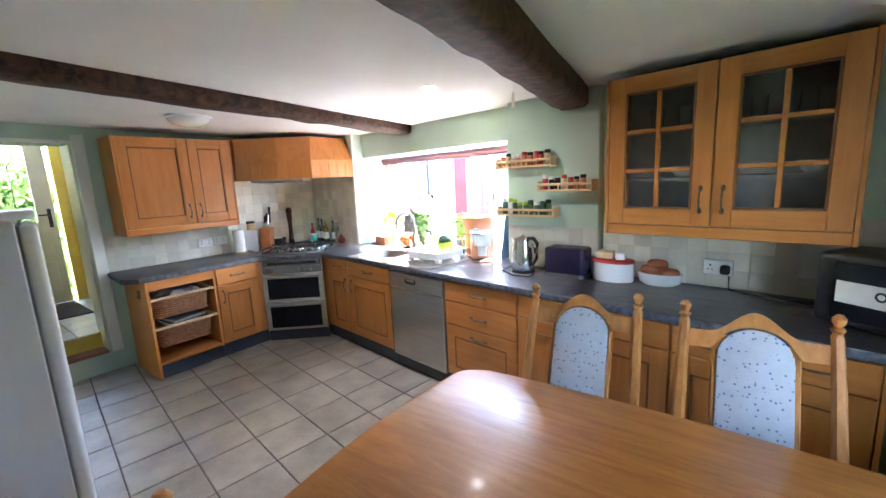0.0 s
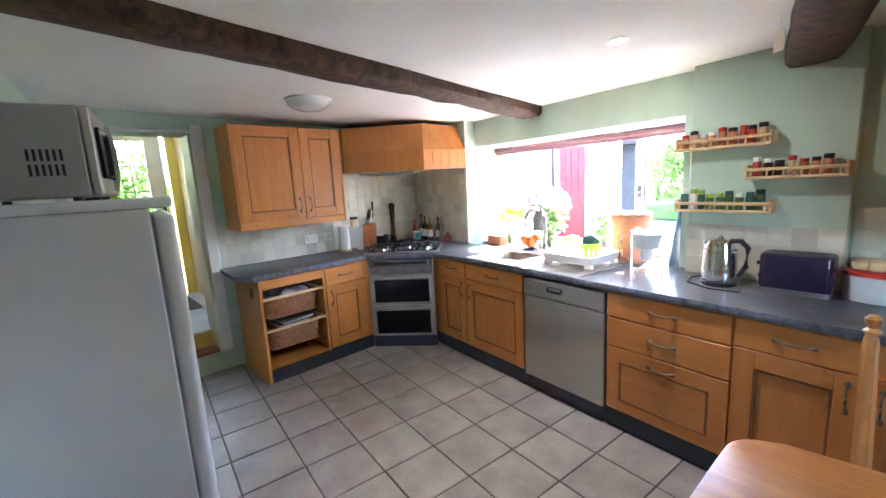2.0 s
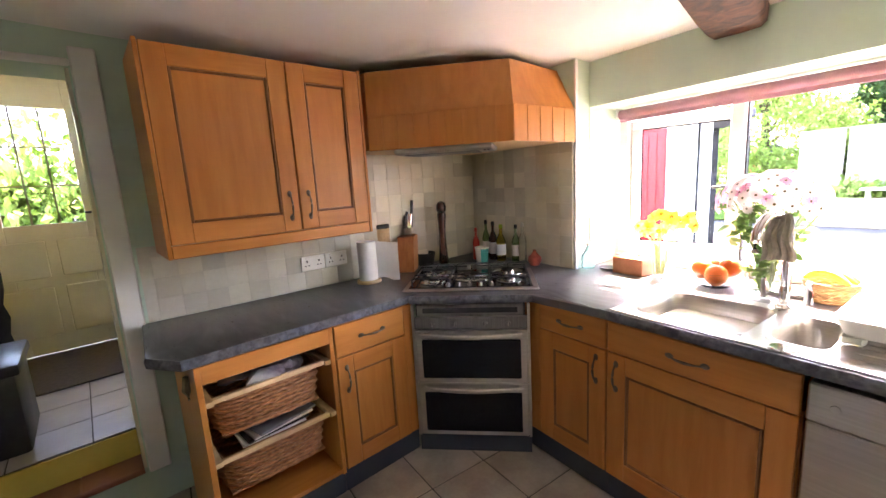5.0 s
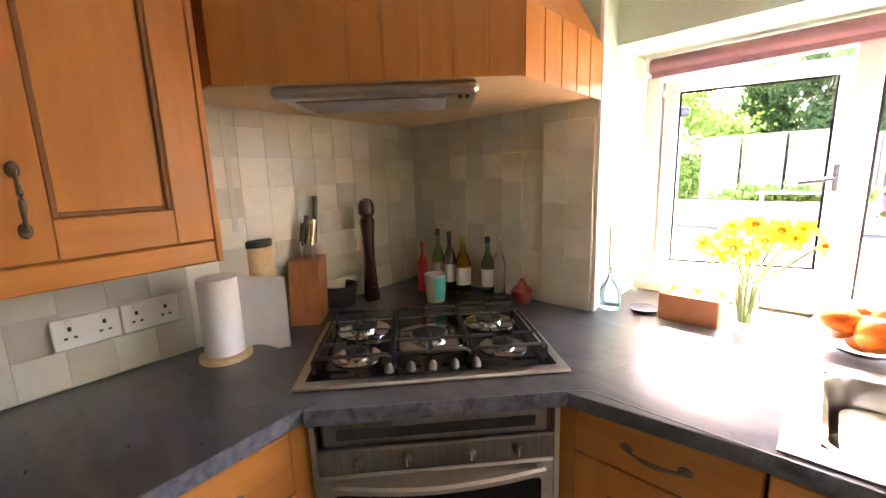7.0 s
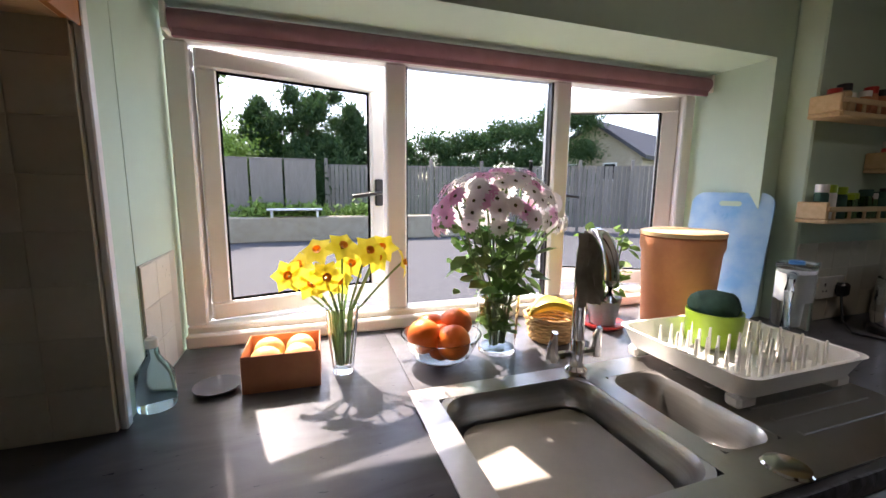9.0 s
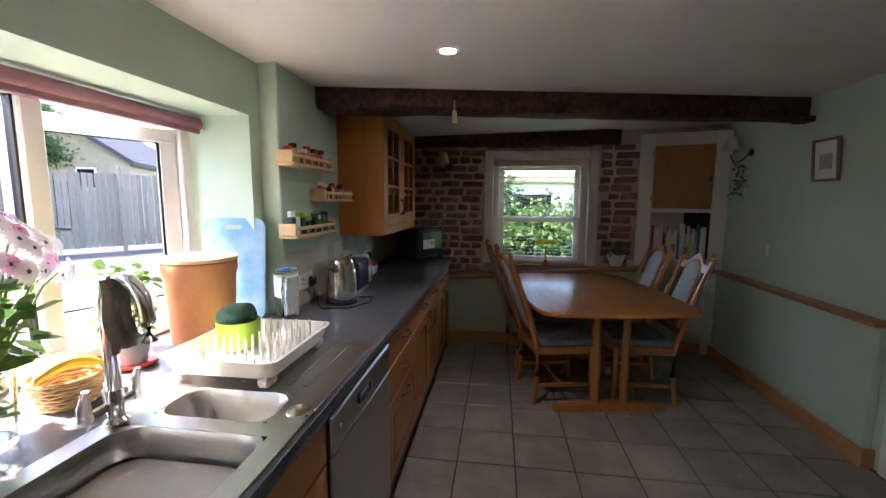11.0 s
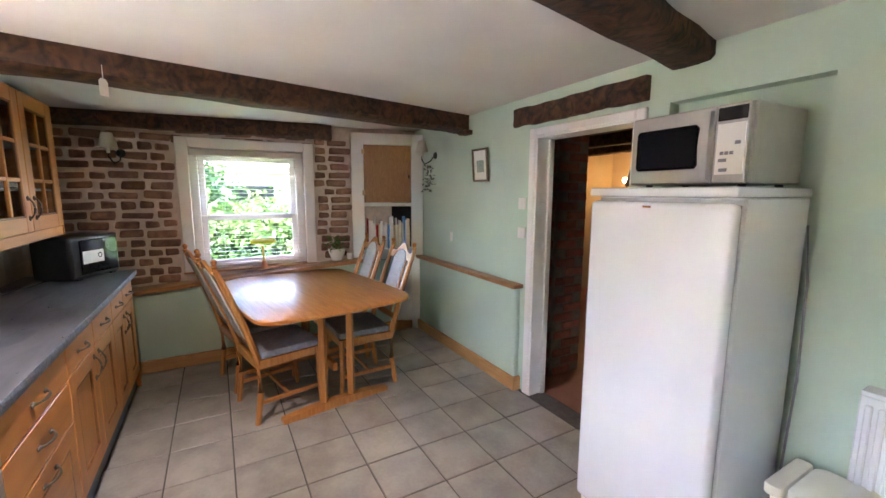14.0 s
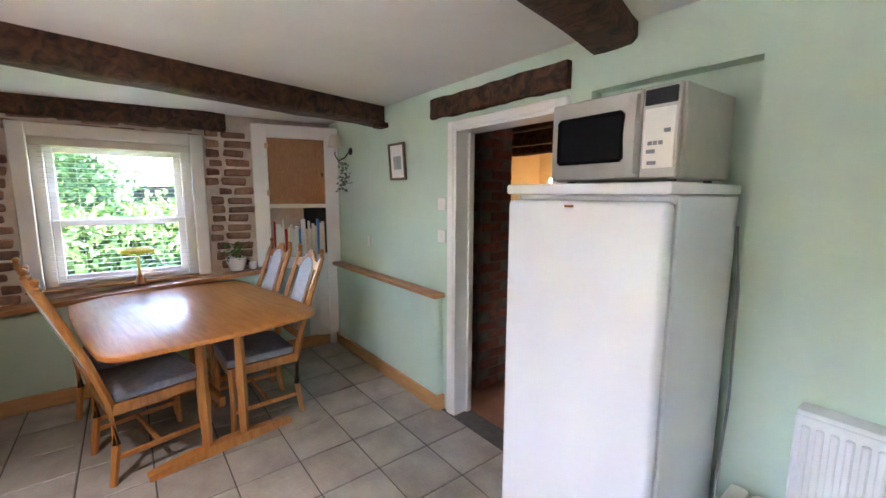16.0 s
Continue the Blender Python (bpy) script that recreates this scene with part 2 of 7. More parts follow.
TILE = pbr("stone-coloured floor tile", (0.28, 0.25, 0.22), (0.41, 0.375, 0.33), 5, 0.34, 0.10, fine=50, spread=0.08)
GROUT = pbr("dark grout", (0.085, 0.08, 0.075), (0.12, 0.11, 0.10), 30, 0.9, 0.3)
WALLTILE = pbr("hand-made pale wall tile", (0.58, 0.545, 0.44), (0.65, 0.615, 0.51), 6, 0.30, 0.05, spread=0.15)
TILEGROUT = pbr("cream grout", (0.56, 0.53, 0.44), (0.60, 0.57, 0.475), 30, 0.8, 0.1)
BRICK = pbr("old brown-red brick", (0.19, 0.10, 0.07), (0.34, 0.19, 0.125), 14, 0.9, 0.7, fine=70, spread=0.3)
BRICKR = pbr("red brick", (0.20, 0.07, 0.04), (0.32, 0.12, 0.07), 14, 0.9, 0.6, fine=70, spread=0.25)
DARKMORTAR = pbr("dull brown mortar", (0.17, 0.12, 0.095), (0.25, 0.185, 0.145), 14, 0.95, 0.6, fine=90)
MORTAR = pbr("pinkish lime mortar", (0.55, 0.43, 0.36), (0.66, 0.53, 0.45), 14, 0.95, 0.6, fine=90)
QUARRY = pbr("red quarry tile", (0.26, 0.09, 0.05), (0.34, 0.13, 0.08), 6, 0.4, 0.1, spread=0.12)
LOBBYTILE = pbr("pale grey lobby tile", (0.40, 0.38, 0.38), (0.48, 0.46, 0.46), 6, 0.35, 0.1, spread=0.06)
MATTING = pbr("brown door mat", (0.06, 0.045, 0.04), (0.09, 0.07, 0.06), 40, 0.95, 0.6)
COAT = pbr("black coat cloth", (0.012, 0.012, 0.015), (0.022, 0.022, 0.026), 12, 0.9, 0.3)
HIVIS = pbr("yellow-green hi-vis cloth", (0.45, 0.55, 0.02), (0.55, 0.65, 0.04), 8, 0.8, 0.3)
TARMAC = pbr("grey tarmac", (0.075, 0.075, 0.08), (0.11, 0.11, 0.115), 12, 0.9, 0.4, fine=120)
GRASS = pbr("lawn grass", (0.05, 0.13, 0.02), (0.11, 0.22, 0.04), 6, 0.9, 0.5, fine=90)
FENCE = pbr("weathered grey fence board", (0.20, 0.17, 0.145), (0.28, 0.245, 0.21), 5, 0.85, 0.3, stretch=(10, 10, 1), spread=0.12)
FOLIAGE = pbr("dark hedge leaf", (0.025, 0.065, 0.018), (0.06, 0.125, 0.035), 4, 0.8, 0.1, thin=0.3, spread=0.1)
FOLIAGEM = pbr("mid green garden leaf", (0.05, 0.11, 0.025), (0.10, 0.17, 0.045), 4, 0.7, 0.1, thin=0.2)
FOLIAGEL = pbr("yellow-green willow leaf", (0.14, 0.24, 0.03), (0.22, 0.34, 0.06), 4, 0.7, 0.1)
BARK = pbr("brown bark", (0.06, 0.045, 0.03), (0.10, 0.075, 0.05), 12, 0.9, 0.8)
STONE = pbr("buff stone", (0.36, 0.30, 0.21), (0.46, 0.39, 0.29), 8, 0.9, 0.5)
ROOF = pbr("dark grey roof tile", (0.05, 0.05, 0.06), (0.09, 0.085, 0.09), 12, 0.8, 0.4)
RENDERW = pbr("white render", (0.74, 0.73, 0.70), (0.79, 0.78, 0.75), 8, 0.85, 0.2)
# near-black colour stands in for the shade inside open-fronted spaces
DARKVOID = pbr("near-black shaded inside", (0.02, 0.02, 0.022), (0.03, 0.03, 0.032), 6, 0.9, 0.0)
# Added grey tint darkens the outdoors seen through it; shadowless panes pass daylight undimmed.
PANE = glass("window glass dimming the view out", (0.48, 0.50, 0.51), 0.0, 1.1)
CABGLASS = glass("clear cabinet glass", (0.97, 0.98, 0.98), 0.0, 1.1)
VASE = glass("clear vase glass", (0.93, 0.97, 0.96), 0.02)
JUGGLASS = glass("pale blue jug plastic", (0.84, 0.92, 0.98), 0.06, 1.12)
BOTTLE = glass("green bottle glass", (0.35, 0.55, 0.30), 0.03)
LAMPGLOW = glow("lit downlight", (1.0, 0.96, 0.88), 9.0)
WARMGLOW = glow("warm lit shade", (1.0, 0.62, 0.25), 2.0)


# ---- mesh helpers ----
def box(bm, x0, x1, y0, y1, z0, z1, bev=0.0, m=None, seg=1):
    made = bmesh.ops.create_cube(bm, size=1)["verts"]
    for v in made:
        v.co = Vector(((x0 + x1) / 2 + v.co.x * (x1 - x0), (y0 + y1) / 2 + v.co.y * (y1 - y0), (z0 + z1) / 2 + v.co.z * (z1 - z0)))
        if m is not None:
            v.co = m @ v.co
    if bev:
        edges = list({e for v in made for e in v.link_edges})
        bmesh.ops.bevel(bm, geom=edges, offset=bev, segments=seg, affect="EDGES", profile=0.5)
    return bm


def slab(*a, **k):
    return box(bmesh.new(), *a, **k)


def ring_mesh(bm, rings, cap=True):
    rows = [[bm.verts.new(p) for p in ring] for ring in rings]
    n = len(rows[0])
    for a, b in zip(rows, rows[1:]):
        for i in range(n):
            bm.faces.new((a[i], a[(i + 1) % n], b[(i + 1) % n], b[i]))
    if cap:
        bm.faces.new(rows[0][::-1])
        bm.faces.new(rows[-1])
    return bm


def lathe(bm, profile, at=(0, 0, 0), n=20, cap=True, squash=1.0):
    return ring_mesh(bm, [[Vector((at[0] + r * math.cos(2 * math.pi * i / n), at[1] + squash * r * math.sin(2 * math.pi * i / n), at[2] + z)) for i in range(n)] for r, z in profile], cap)


def tube(bm, pts, r, n=8, cap=True):
    """A round bar along points; r is one radius or one for each point."""
    pts = [Vector(p) for p in pts]
    rs = r if isinstance(r, (list, tuple)) else [r] * len(pts)
    rings = []
    for i, p in enumerate(pts):
        d = (pts[min(i + 1, len(pts) - 1)] - pts[max(i - 1, 0)]).normalized()
        side = d.cross(Vector((0, 0, 1)))
        if side.length < 0.05:
            side = d.cross(Vector((0, 1, 0)))
        side.normalize()
        up = side.cross(d)
        rings.append([p + rs[i] * (math.cos(2 * math.pi * k / n) * side + math.sin(2 * math.pi * k / n) * up) for k in range(n)])
    return ring_mesh(bm, rings, cap)


def prism(bm, poly, z0, z1, bev=0.0):
    low = [bm.verts.new((x, y, z0)) for x, y in poly]
    high = [bm.verts.new((x, y, z1)) for x, y in poly]
    n = len(poly)
    faces = [bm.faces.new(low[::-1]), bm.faces.new(high)]
    faces += [bm.faces.new((low[i], low[(i + 1) % n], high[(i + 1) % n], high[i])) for i in range(n)]
    bmesh.ops.recalc_face_normals(bm, faces=faces)
    if bev:
        bmesh.ops.bevel(bm, geom=[e for f in faces[:2] for e in f.edges], offset=bev, segments=2, affect="EDGES", profile=0.5)
    return bm


def ball(bm, at, r, squash=(1, 1, 1), sub=2):
    made = bmesh.ops.create_icosphere(bm, subdivisions=sub, radius=r)["verts"]
    for v in made:
        v.co = Vector((at[0] + v.co.x * squash[0], at[1] + v.co.y * squash[1], at[2] + v.co.z * squash[2]))
    return bm


def roughen(bm, amount, scale, seed=0.0):
    for v in bm.verts:
        v.co += Vector((noise.noise(v.co * scale + Vector((seed, 0, 0))), noise.noise(v.co * scale + Vector((0, seed + 9, 0))), noise.noise(v.co * scale + Vector((0, 3, seed))))) * amount
    return bm


def to_mesh(name, bm, material, sharp=35):
    me = bpy.data.meshes.new(name)
    bmesh.ops.recalc_face_normals(bm, faces=bm.faces)
    bm.to_mesh(me)
    bm.free()
    for p in me.polygons:
        p.use_smooth = True
    me.set_sharp_from_angle(angle=radians(sharp))
    me.materials.append(material)
    return me


def part(name, bm, material, parent, label="", sharp=35):
    ob = new(name, to_mesh(name, bm, material, sharp))
    ob.parent = parent
    if label:
        ob["label"] = label
    return ob


def thing(name, m, label, category, group=""):
    ob = new(name)
    ob.matrix_world = m
    ob.empty_display_size = 0.1
    return tagged(ob, label, category, group)


def solid(name, bm, material, label, category, group="", m=None, sharp=35):
    ob = new(name, to_mesh(name, bm, material, sharp))
    if m is not None:
        ob.matrix_world = m
    return tagged(ob, label, category, group)


def structure(name, bm, material, label, category, m=None, sharp=35):
    ob = solid(name, bm, material, label, category, "", m, sharp)
    return tagged(ob, kind="structure")


# the west wall runs askew: u along it to the south, v out of it into the room
CORNER = Vector((-3.69, 2.94, 0))
UDIR, VDIR = Vector((0.1289, -0.9917, 0)), Vector((0.9917, 0.1289, 0))
MW = Matrix(((UDIR.x, VDIR.x, 0, CORNER.x), (UDIR.y, VDIR.y, 0, CORNER.y), (0, 0, 1, 0), (0, 0, 0, 1)))


MD = MW @ Matrix.Translation((0, -0.066, 0))


def back_of(u):
    """How far the west wall falls back behind its north end."""
    return -max(0.0, min(u, 2.22) - 0.9) * 0.05


def west(u, v, z=0.0):
    """A pose on the west wall for a thing whose front looks along its own -y."""
    p = CORNER + UDIR * u + VDIR * v
    return pose(p.x, p.y, z, 0, 0, 97.4)


def ceil(y):
    return 2.165 + (3.06 - y) * 0.021

# ---- the large structure ----
floor = structure("floor", slab(-3.9, 2.1, -0.47, 3.45, -0.12, -0.006), GROUT, "kitchen floor bed of dark grout under stone tiles", "floor")

bm = bmesh.new()
ring = [(-3.95, 3.5), (2.15, 3.5), (2.15, -0.5), (-3.6, -0.5)]
low = [bm.verts.new((x, y, ceil(y))) for x, y in ring]
high = [bm.verts.new((x, y, ceil(y) + 0.2)) for x, y in ring]
bm.faces.new(low), bm.faces.new(high)
for i in range(4):
    bm.faces.new((low[i], low[(i + 1) % 4], high[(i + 1) % 4], high[i]))
ceiling = structure("ceiling", bm, CEILING, "white painted plaster ceiling, slightly sloping", "ceiling")

bm = bmesh.new()
box(bm, -4.0, -2.70, 3.08, 3.46, 0, 2.4)
box(bm, -0.68, 2.05, 3.08, 3.46, 0, 2.4)
box(bm, -2.70, -0.68, 3.08, 3.46, 0, 0.875)
box(bm, -2.70, -0.68, 3.08, 3.46, 1.905, 2.4)
wall_north = structure("wall_north", bm, GREEN, "pale green plastered wall with a deep window recess", "wall")
pier = structure("wall_pier", slab(-0.60, 0.13, 2.98, 3.08, 0, 2.4, 0.006), GREEN, "pale green wall pier beside the window", "wall")
wall_north_east = structure("wall_north_east", slab(0.13, 2.0, 3.045, 3.08, 0, 2.4), GREEN, "pale green wall behind the glazed cupboard", "wall")
boxing = structure("wall_boxing", slab(-3.8, -2.70, 2.945, 3.08, 0, 2.4, 0.004), GREEN, "boxed-out corner wall by the hob", "wall")
structure("corner_trim", slab(-2.705, -2.69, 2.932, 2.957, 0.92, 2.17, 0.003), WHITE, "white plastic tile edge trim strip", "trim")

bm = bmesh.new()
prism(bm, [(-0.5, -0.326), (2.33, -0.326), (2.33, -0.066), (2.22, -0.066), (0.9, 0), (-0.5, 0)], 0, 2.4)
box(bm, 3.06, 3.7, -0.326, -0.066, 0, 2.4)
box(bm, 2.33, 3.06, -0.326, -0.066, 2.07, 2.4)
box(bm, 2.33, 3.06, -0.326, -0.066, 0, 0.18)
wall_west = structure("wall_west", bm, GREEN, "pale green wall with a raised doorway to the lobby", "wall", MW)

bm = bmesh.new()
box(bm, -3.6, -1.75, -0.39, -0.25, 0, 2.4)
box(bm, -1.75, -1.12, -0.39, -0.33, 0, 2.0)
box(bm, -1.75, -1.12, -0.39, -0.25, 2.0, 2.4)
box(bm, -1.12, -0.94, -0.39, -0.25, 0, 2.4)
box(bm, -0.94, -0.18, -0.39, -0.25, 1.95, 2.4)
box(bm, -0.18, 2.05, -0.39, -0.25, 0, 2.4)
wall_south = structure("wall_south", bm, GREEN, "pale green wall with a doorway and a shallow recess", "wall")
wall_south_low = structure("wall_south_low", slab(-0.04, 1.75, -0.25, -0.20, 0, 0.825, 0.01), GREEN, "pale green thicker lower wall under a wooden ledge", "wall")

def ledge_z(y):
    return 0.85 - max(0.0, y - 0.5) * 0.062


def sloped(x0, x1, y0, y1, lo, hi):
    """A board or low wall whose top follows the old sloping ledge; its foot is flat when lo is 0."""
    bm = bmesh.new()
    cut = [y0 + (y1 - y0) * k / 8 for k in range(9)]
    return ring_mesh(bm, [[Vector((x0, y, lo if lo == 0 else ledge_z(y) + lo)), Vector((x1, y, lo if lo == 0 else ledge_z(y) + lo)), Vector((x1, y, ledge_z(y) + hi)), Vector((x0, y, ledge_z(y) + hi))] for y in cut])


WIN2 = (0.975, 1.965, 0.83, 1.945)  # y0, y1, z0, z1
bm = bmesh.new()
box(bm, 1.855, 2.15, -0.45, WIN2[0], 0.66, 2.4)
box(bm, 1.855, 2.15, WIN2[1], 3.46, 0.66, 2.4)
box(bm, 1.855, 2.15, WIN2[0], WIN2[1], WIN2[3], 2.4)
box(bm, 1.855, 2.15, WIN2[0], WIN2[1], 0.66, WIN2[2])
wall_east = structure("wall_east", bm, MORTAR, "bare brick wall with wide pinkish lime mortar", "wall")
wall_east_low = structure("wall_east_low", sloped(1.72, 1.854, -0.25, 3.08, 0, -0.036), GREEN, "pale green lower wall below the brickwork", "wall")

structure("ledge_east", sloped(1.665, 1.86, 0.45, 3.045, -0.0355, 0.0), LEDGE, "waxed brown wooden ledge capping the lower wall", "ledge")
structure("ledge_south", slab(-0.065, 1.66, -0.255, -0.155, 0.822, 0.855, 0.008, seg=2), LEDGE, "waxed brown wooden ledge on the lower wall", "ledge")
bm = bmesh.new()
box(bm, -0.055, 1.70, -0.20, -0.175, 0, 0.11, 0.006)
box(bm, -0.065, -0.04, -0.25, -0.175, 0, 0.11, 0.004)
structure("baseboard_south", bm, SKIRT, "varnished pine skirting board", "baseboard")
structure("baseboard_east", slab(1.695, 1.72, -0.15, 2.45, 0, 0.11, 0.006), SKIRT, "varnished pine skirting board", "baseboard")


def beam(name, a, b, width, deep, seed, label):
    """A rough hewn beam between two points of its lower middle line."""
    a, b = Vector(a), Vector(b)
    d = (b - a).normalized()
    side = Vector((-d.y, d.x, 0)).normalized()
    steps, rings = 46, []
    for i in range(steps + 1):
        t = i / steps
        p = a.lerp(b, t)
        w = width * (1 + 0.10 * noise.noise(Vector((t * 5, seed, 0)))) / 2
        dz = 0.014 * noise.noise(Vector((t * 6, seed + 5, 1)))
        ring = []
        for k, (sx, sz) in enumerate(((-1, 1), (-1, 0.5), (-1, 0.14), (-0.8, 0.02), (-0.3, 0), (0.3, 0), (0.8, 0.02), (1, 0.14), (1, 0.5), (1, 1))):
            wob = 0.008 * noise.noise(Vector((t * 16, k * 1.7, seed)))
            ring.append(p + side * (sx * w + wob) + Vector((0, 0, sz * deep + dz + wob * (sz < 1))))
        rings.append(ring)
    bm = ring_mesh(bmesh.new(), rings)
    return structure(name, bm, BEAM, label, "beam", sharp=50)


beam("beam_kitchen", (-1.945, 3.10, 2.085), (-1.205, -0.27, 2.15), 0.215, 0.16, 1.0, "dark hewn oak ceiling beam with worn edges")
beam("beam_dining", (-0.075, 3.02, 2.045), (0.845, -0.27, 2.09), 0.215, 0.17, 4.0, "dark hewn oak ceiling beam with pitted underside")
beam("beam_over_window", (1.80, 3.05, 2.06), (1.80, 0.72, 2.065), 0.13, 0.14, 7.0, "dark timber over the brick wall")
structure("beam_block", slab(0.67, 0.79, -0.26, -0.17, 2.06, 2.10, 0.006), BEAM, "small dark packing block under the beam end", "beam")
lintel = beam("door_lintel", (0.06, -0.235, 2.032), (-1.01, -0.235, 2.032), 0.05, 0.125, 9.0, "dark rough timber lintel over the doorway")

# south doorway: white frame, room beyond with brick pier and warm lamp
door_1 = tagged(thing("door_1", pose(0.06, 0, 0), "white painted door frame round the open doorway", "door frame"), kind="structure")
part("jamb", slab(-0.245, -0.215, -0.40, -0.235, 0, 1.96, 0.003), WHITE, door_1)
part("jamb", slab(-1.02, -0.99, -0.40, -0.235, 0, 1.96, 0.003), WHITE, door_1)
part("head", slab(-0.99, -0.245, -0.40, -0.235, 1.93, 1.96, 0.003), WHITE, door_1)
part("architrave", slab(-0.225, -0.165, -0.252, -0.225, 0, 2.0, 0.008), WHITE, door_1)
part("architrave", slab(-1.07, -1.01, -0.252, -0.225, 0, 2.0, 0.008), WHITE, door_1)
part("architrave", slab(-1.01, -0.225, -0.252, -0.225, 1.945, 2.0, 0.008), WHITE, door_1)
part("doorstop", slab(-0.262, -0.245, -0.38, -0.34, 0, 1.93, 0.003), WHITE, door_1)

structure("floor_next_room", slab(-3.5, 2.2, -4.6, -0.391, -0.1, -0.004), QUARRY, "red quarry floor of the dark room beyond", "floor")
structure("wall_next_room", slab(-3.5, 2.1, -4.10, -3.95, 0, 2.4), CREAM, "warm cream wall of the room beyond", "wall")
structure("wall_next_room_west", slab(-3.6, -3.45, -4.10, -0.39, 0, 2.4), CREAM, "warm cream side wall of the room beyond", "wall")
structure("wall_next_room_east", slab(2.1, 2.25, -4.10, -0.39, 0, 2.4), CREAM, "warm cream side wall of the room beyond", "wall")
structure("ceiling_next_room", slab(-3.6, 2.25, -4.10, -0.39, 2.3, 2.4), BEAM, "dark boarded ceiling of the room beyond", "ceiling")
for y in (-1.5, -2.4, -3.3):
    beam("beam_next_room", (-3.45, y, 2.12), (2.1, y, 2.12), 0.16, 0.18, y, "dark oak ceiling beam in the room beyond")
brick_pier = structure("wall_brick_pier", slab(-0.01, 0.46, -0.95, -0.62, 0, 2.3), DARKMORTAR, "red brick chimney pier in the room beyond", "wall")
lamp = thing("floor_lamp", pose(1.40, -3.62, -0.004), "lit standing lamp with a dark shade beside a bare bulb", "lamp")
part("shade", lathe(bmesh.new(), [(0.17, 1.66), (0.12, 1.90), (0.118, 1.90), (0.168, 1.66)], cap=False), BLACK, lamp)
part("bulb", ball(bmesh.new(), (0.21, 0, 1.75), 0.035), WARMGLOW, lamp)
part("arm", tube(bmesh.new(), [(0, 0, 1.60), (0.15, 0, 1.62), (0.21, 0, 1.715)], 0.008), MAHOG, lamp)
part("stem", tube(bmesh.new(), [(0, 0, 0.02), (0, 0, 1.75)], 0.018), MAHOG, lamp)
part("base", lathe(bmesh.new(), [(0.13, 0.0), (0.13, 0.02), (0.03, 0.04)]), MAHOG, lamp)
bulb = new("lamp_light", bpy.data.lights.new("lamp_light", "POINT"))
bulb.data.energy, bulb.data.color, bulb.data.shadow_soft_size = 0.009, (1.0, 0.62, 0.28), 0.04
bulb.location = (1.61, -3.62, 1.81)
stove = thing("dark_cabinet", pose(0.85, -2.9, -0.054), "dark wooden side cabinet in the room beyond", "cabinet")
part("body", slab(-0.3, 0.3, -0.2, 0.2, 0.05, 0.95, 0.01), MAHOG, stove)
part("top", slab(-0.33, 0.33, -0.23, 0.23, 0.951, 0.98, 0.006), MAHOG, stove)

# west doorway and lobby
door_2 = tagged(thing("door_2", MD, "pale yellow and white painted frame round the lobby doorway", "door frame"), kind="structure")
part("architrave", slab(2.235, 2.325, 0.001, 0.022, 0.18, 2.15, 0.006), WHITE, door_2)
part("architrave", slab(3.065, 3.15, 0.001, 0.022, 0.18, 2.15, 0.006), WHITE, door_2)
part("architrave", slab(2.325, 3.065, 0.001, 0.022, 2.07, 2.10, 0.006), WHITE, door_2)
part("lining", slab(2.331, 2.343, -0.26, 0.0, 0.206, 2.065), DOORCREAM, door_2)
part("lining", slab(3.046, 3.058, -0.26, 0.0, 0.206, 2.065), YELLOW, door_2)
structure("doorstep", slab(2.343, 3.046, -0.15, 0.012, 0.181, 0.205, 0.004), QUARRY, "brown tiled step in the doorway", "step", MD)
structure("step_riser", slab(2.343, 3.046, -0.17, -0.15, 0.206, 0.345), YELLOW, "yellow painted step riser", "step", MD)
structure("floor_lobby", slab(1.5, 4.2, -2.2, -0.16, 0.2, 0.345), GROUT, "lobby floor bed", "floor", MD)
structure("wall_lobby_south", slab(3.12, 3.3, -2.2, -0.26, 0.2, 2.6), YELLOW, "yellow painted lobby wall", "wall", MD)
structure("wall_lobby_north", slab(1.9, 2.05, -2.2, -0.26, 0.2, 2.6), CREAM, "cream painted lobby wall", "wall", MD)
bm = bmesh.new()
box(bm, 1.9, 2.15, -2.1, -1.95, 0.3, 2.6)
box(bm, 3.0, 3.3, -2.1, -1.95, 0.3, 2.6)
box(bm, 2.15, 3.0, -2.1, -1.95, 2.48, 2.6)
structure("wall_lobby_west", bm, YELLOW, "yellow painted lobby end wall", "wall", MD)
structure("ceiling_lobby", slab(1.9, 3.3, -2.2, -0.2, 2.5, 2.6), CREAM, "cream lobby ceiling", "ceiling", MD)
structure("door_mat", slab(2.2, 2.95, -1.9, -1.05, 0.352, 0.366, 0.004), MATTING, "brown coir mat before the back door", "mat", MD)

back_door = tagged(thing("back_door", MD, "cream panelled back door with a leaded light", "door"), kind="")
bm = bmesh.new()
U0, U1, Z0, Z1 = 2.20, 2.98, 0.36, 2.44
G0, G1, H0, H1 = 2.36, 2.82, 1.36, 2.22
box(bm, U0, G0, -2.0, -1.95, Z0, Z1, 0.003)
box(bm, G1, U1, -2.0, -1.95, Z0, Z1, 0.003)
box(bm, G0, G1, -2.0, -1.95, H1, Z1, 0.003)
box(bm, G0, G1, -2.0, -1.95, Z0, H0, 0.003)
part("leaf", bm, DOORCREAM, back_door)
for a, b, c, d in ((2.27, 2.56, 0.95, 1.24), (2.62, 2.91, 0.95, 1.24), (2.27, 2.56, 0.5, 0.88), (2.62, 2.91, 0.5, 0.88)):
    part("raised_panel", slab(a, b, -1.951, -1.94, c, d, 0.008), DOORCREAM, back_door)
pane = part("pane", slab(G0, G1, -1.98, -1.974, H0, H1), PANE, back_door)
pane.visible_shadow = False
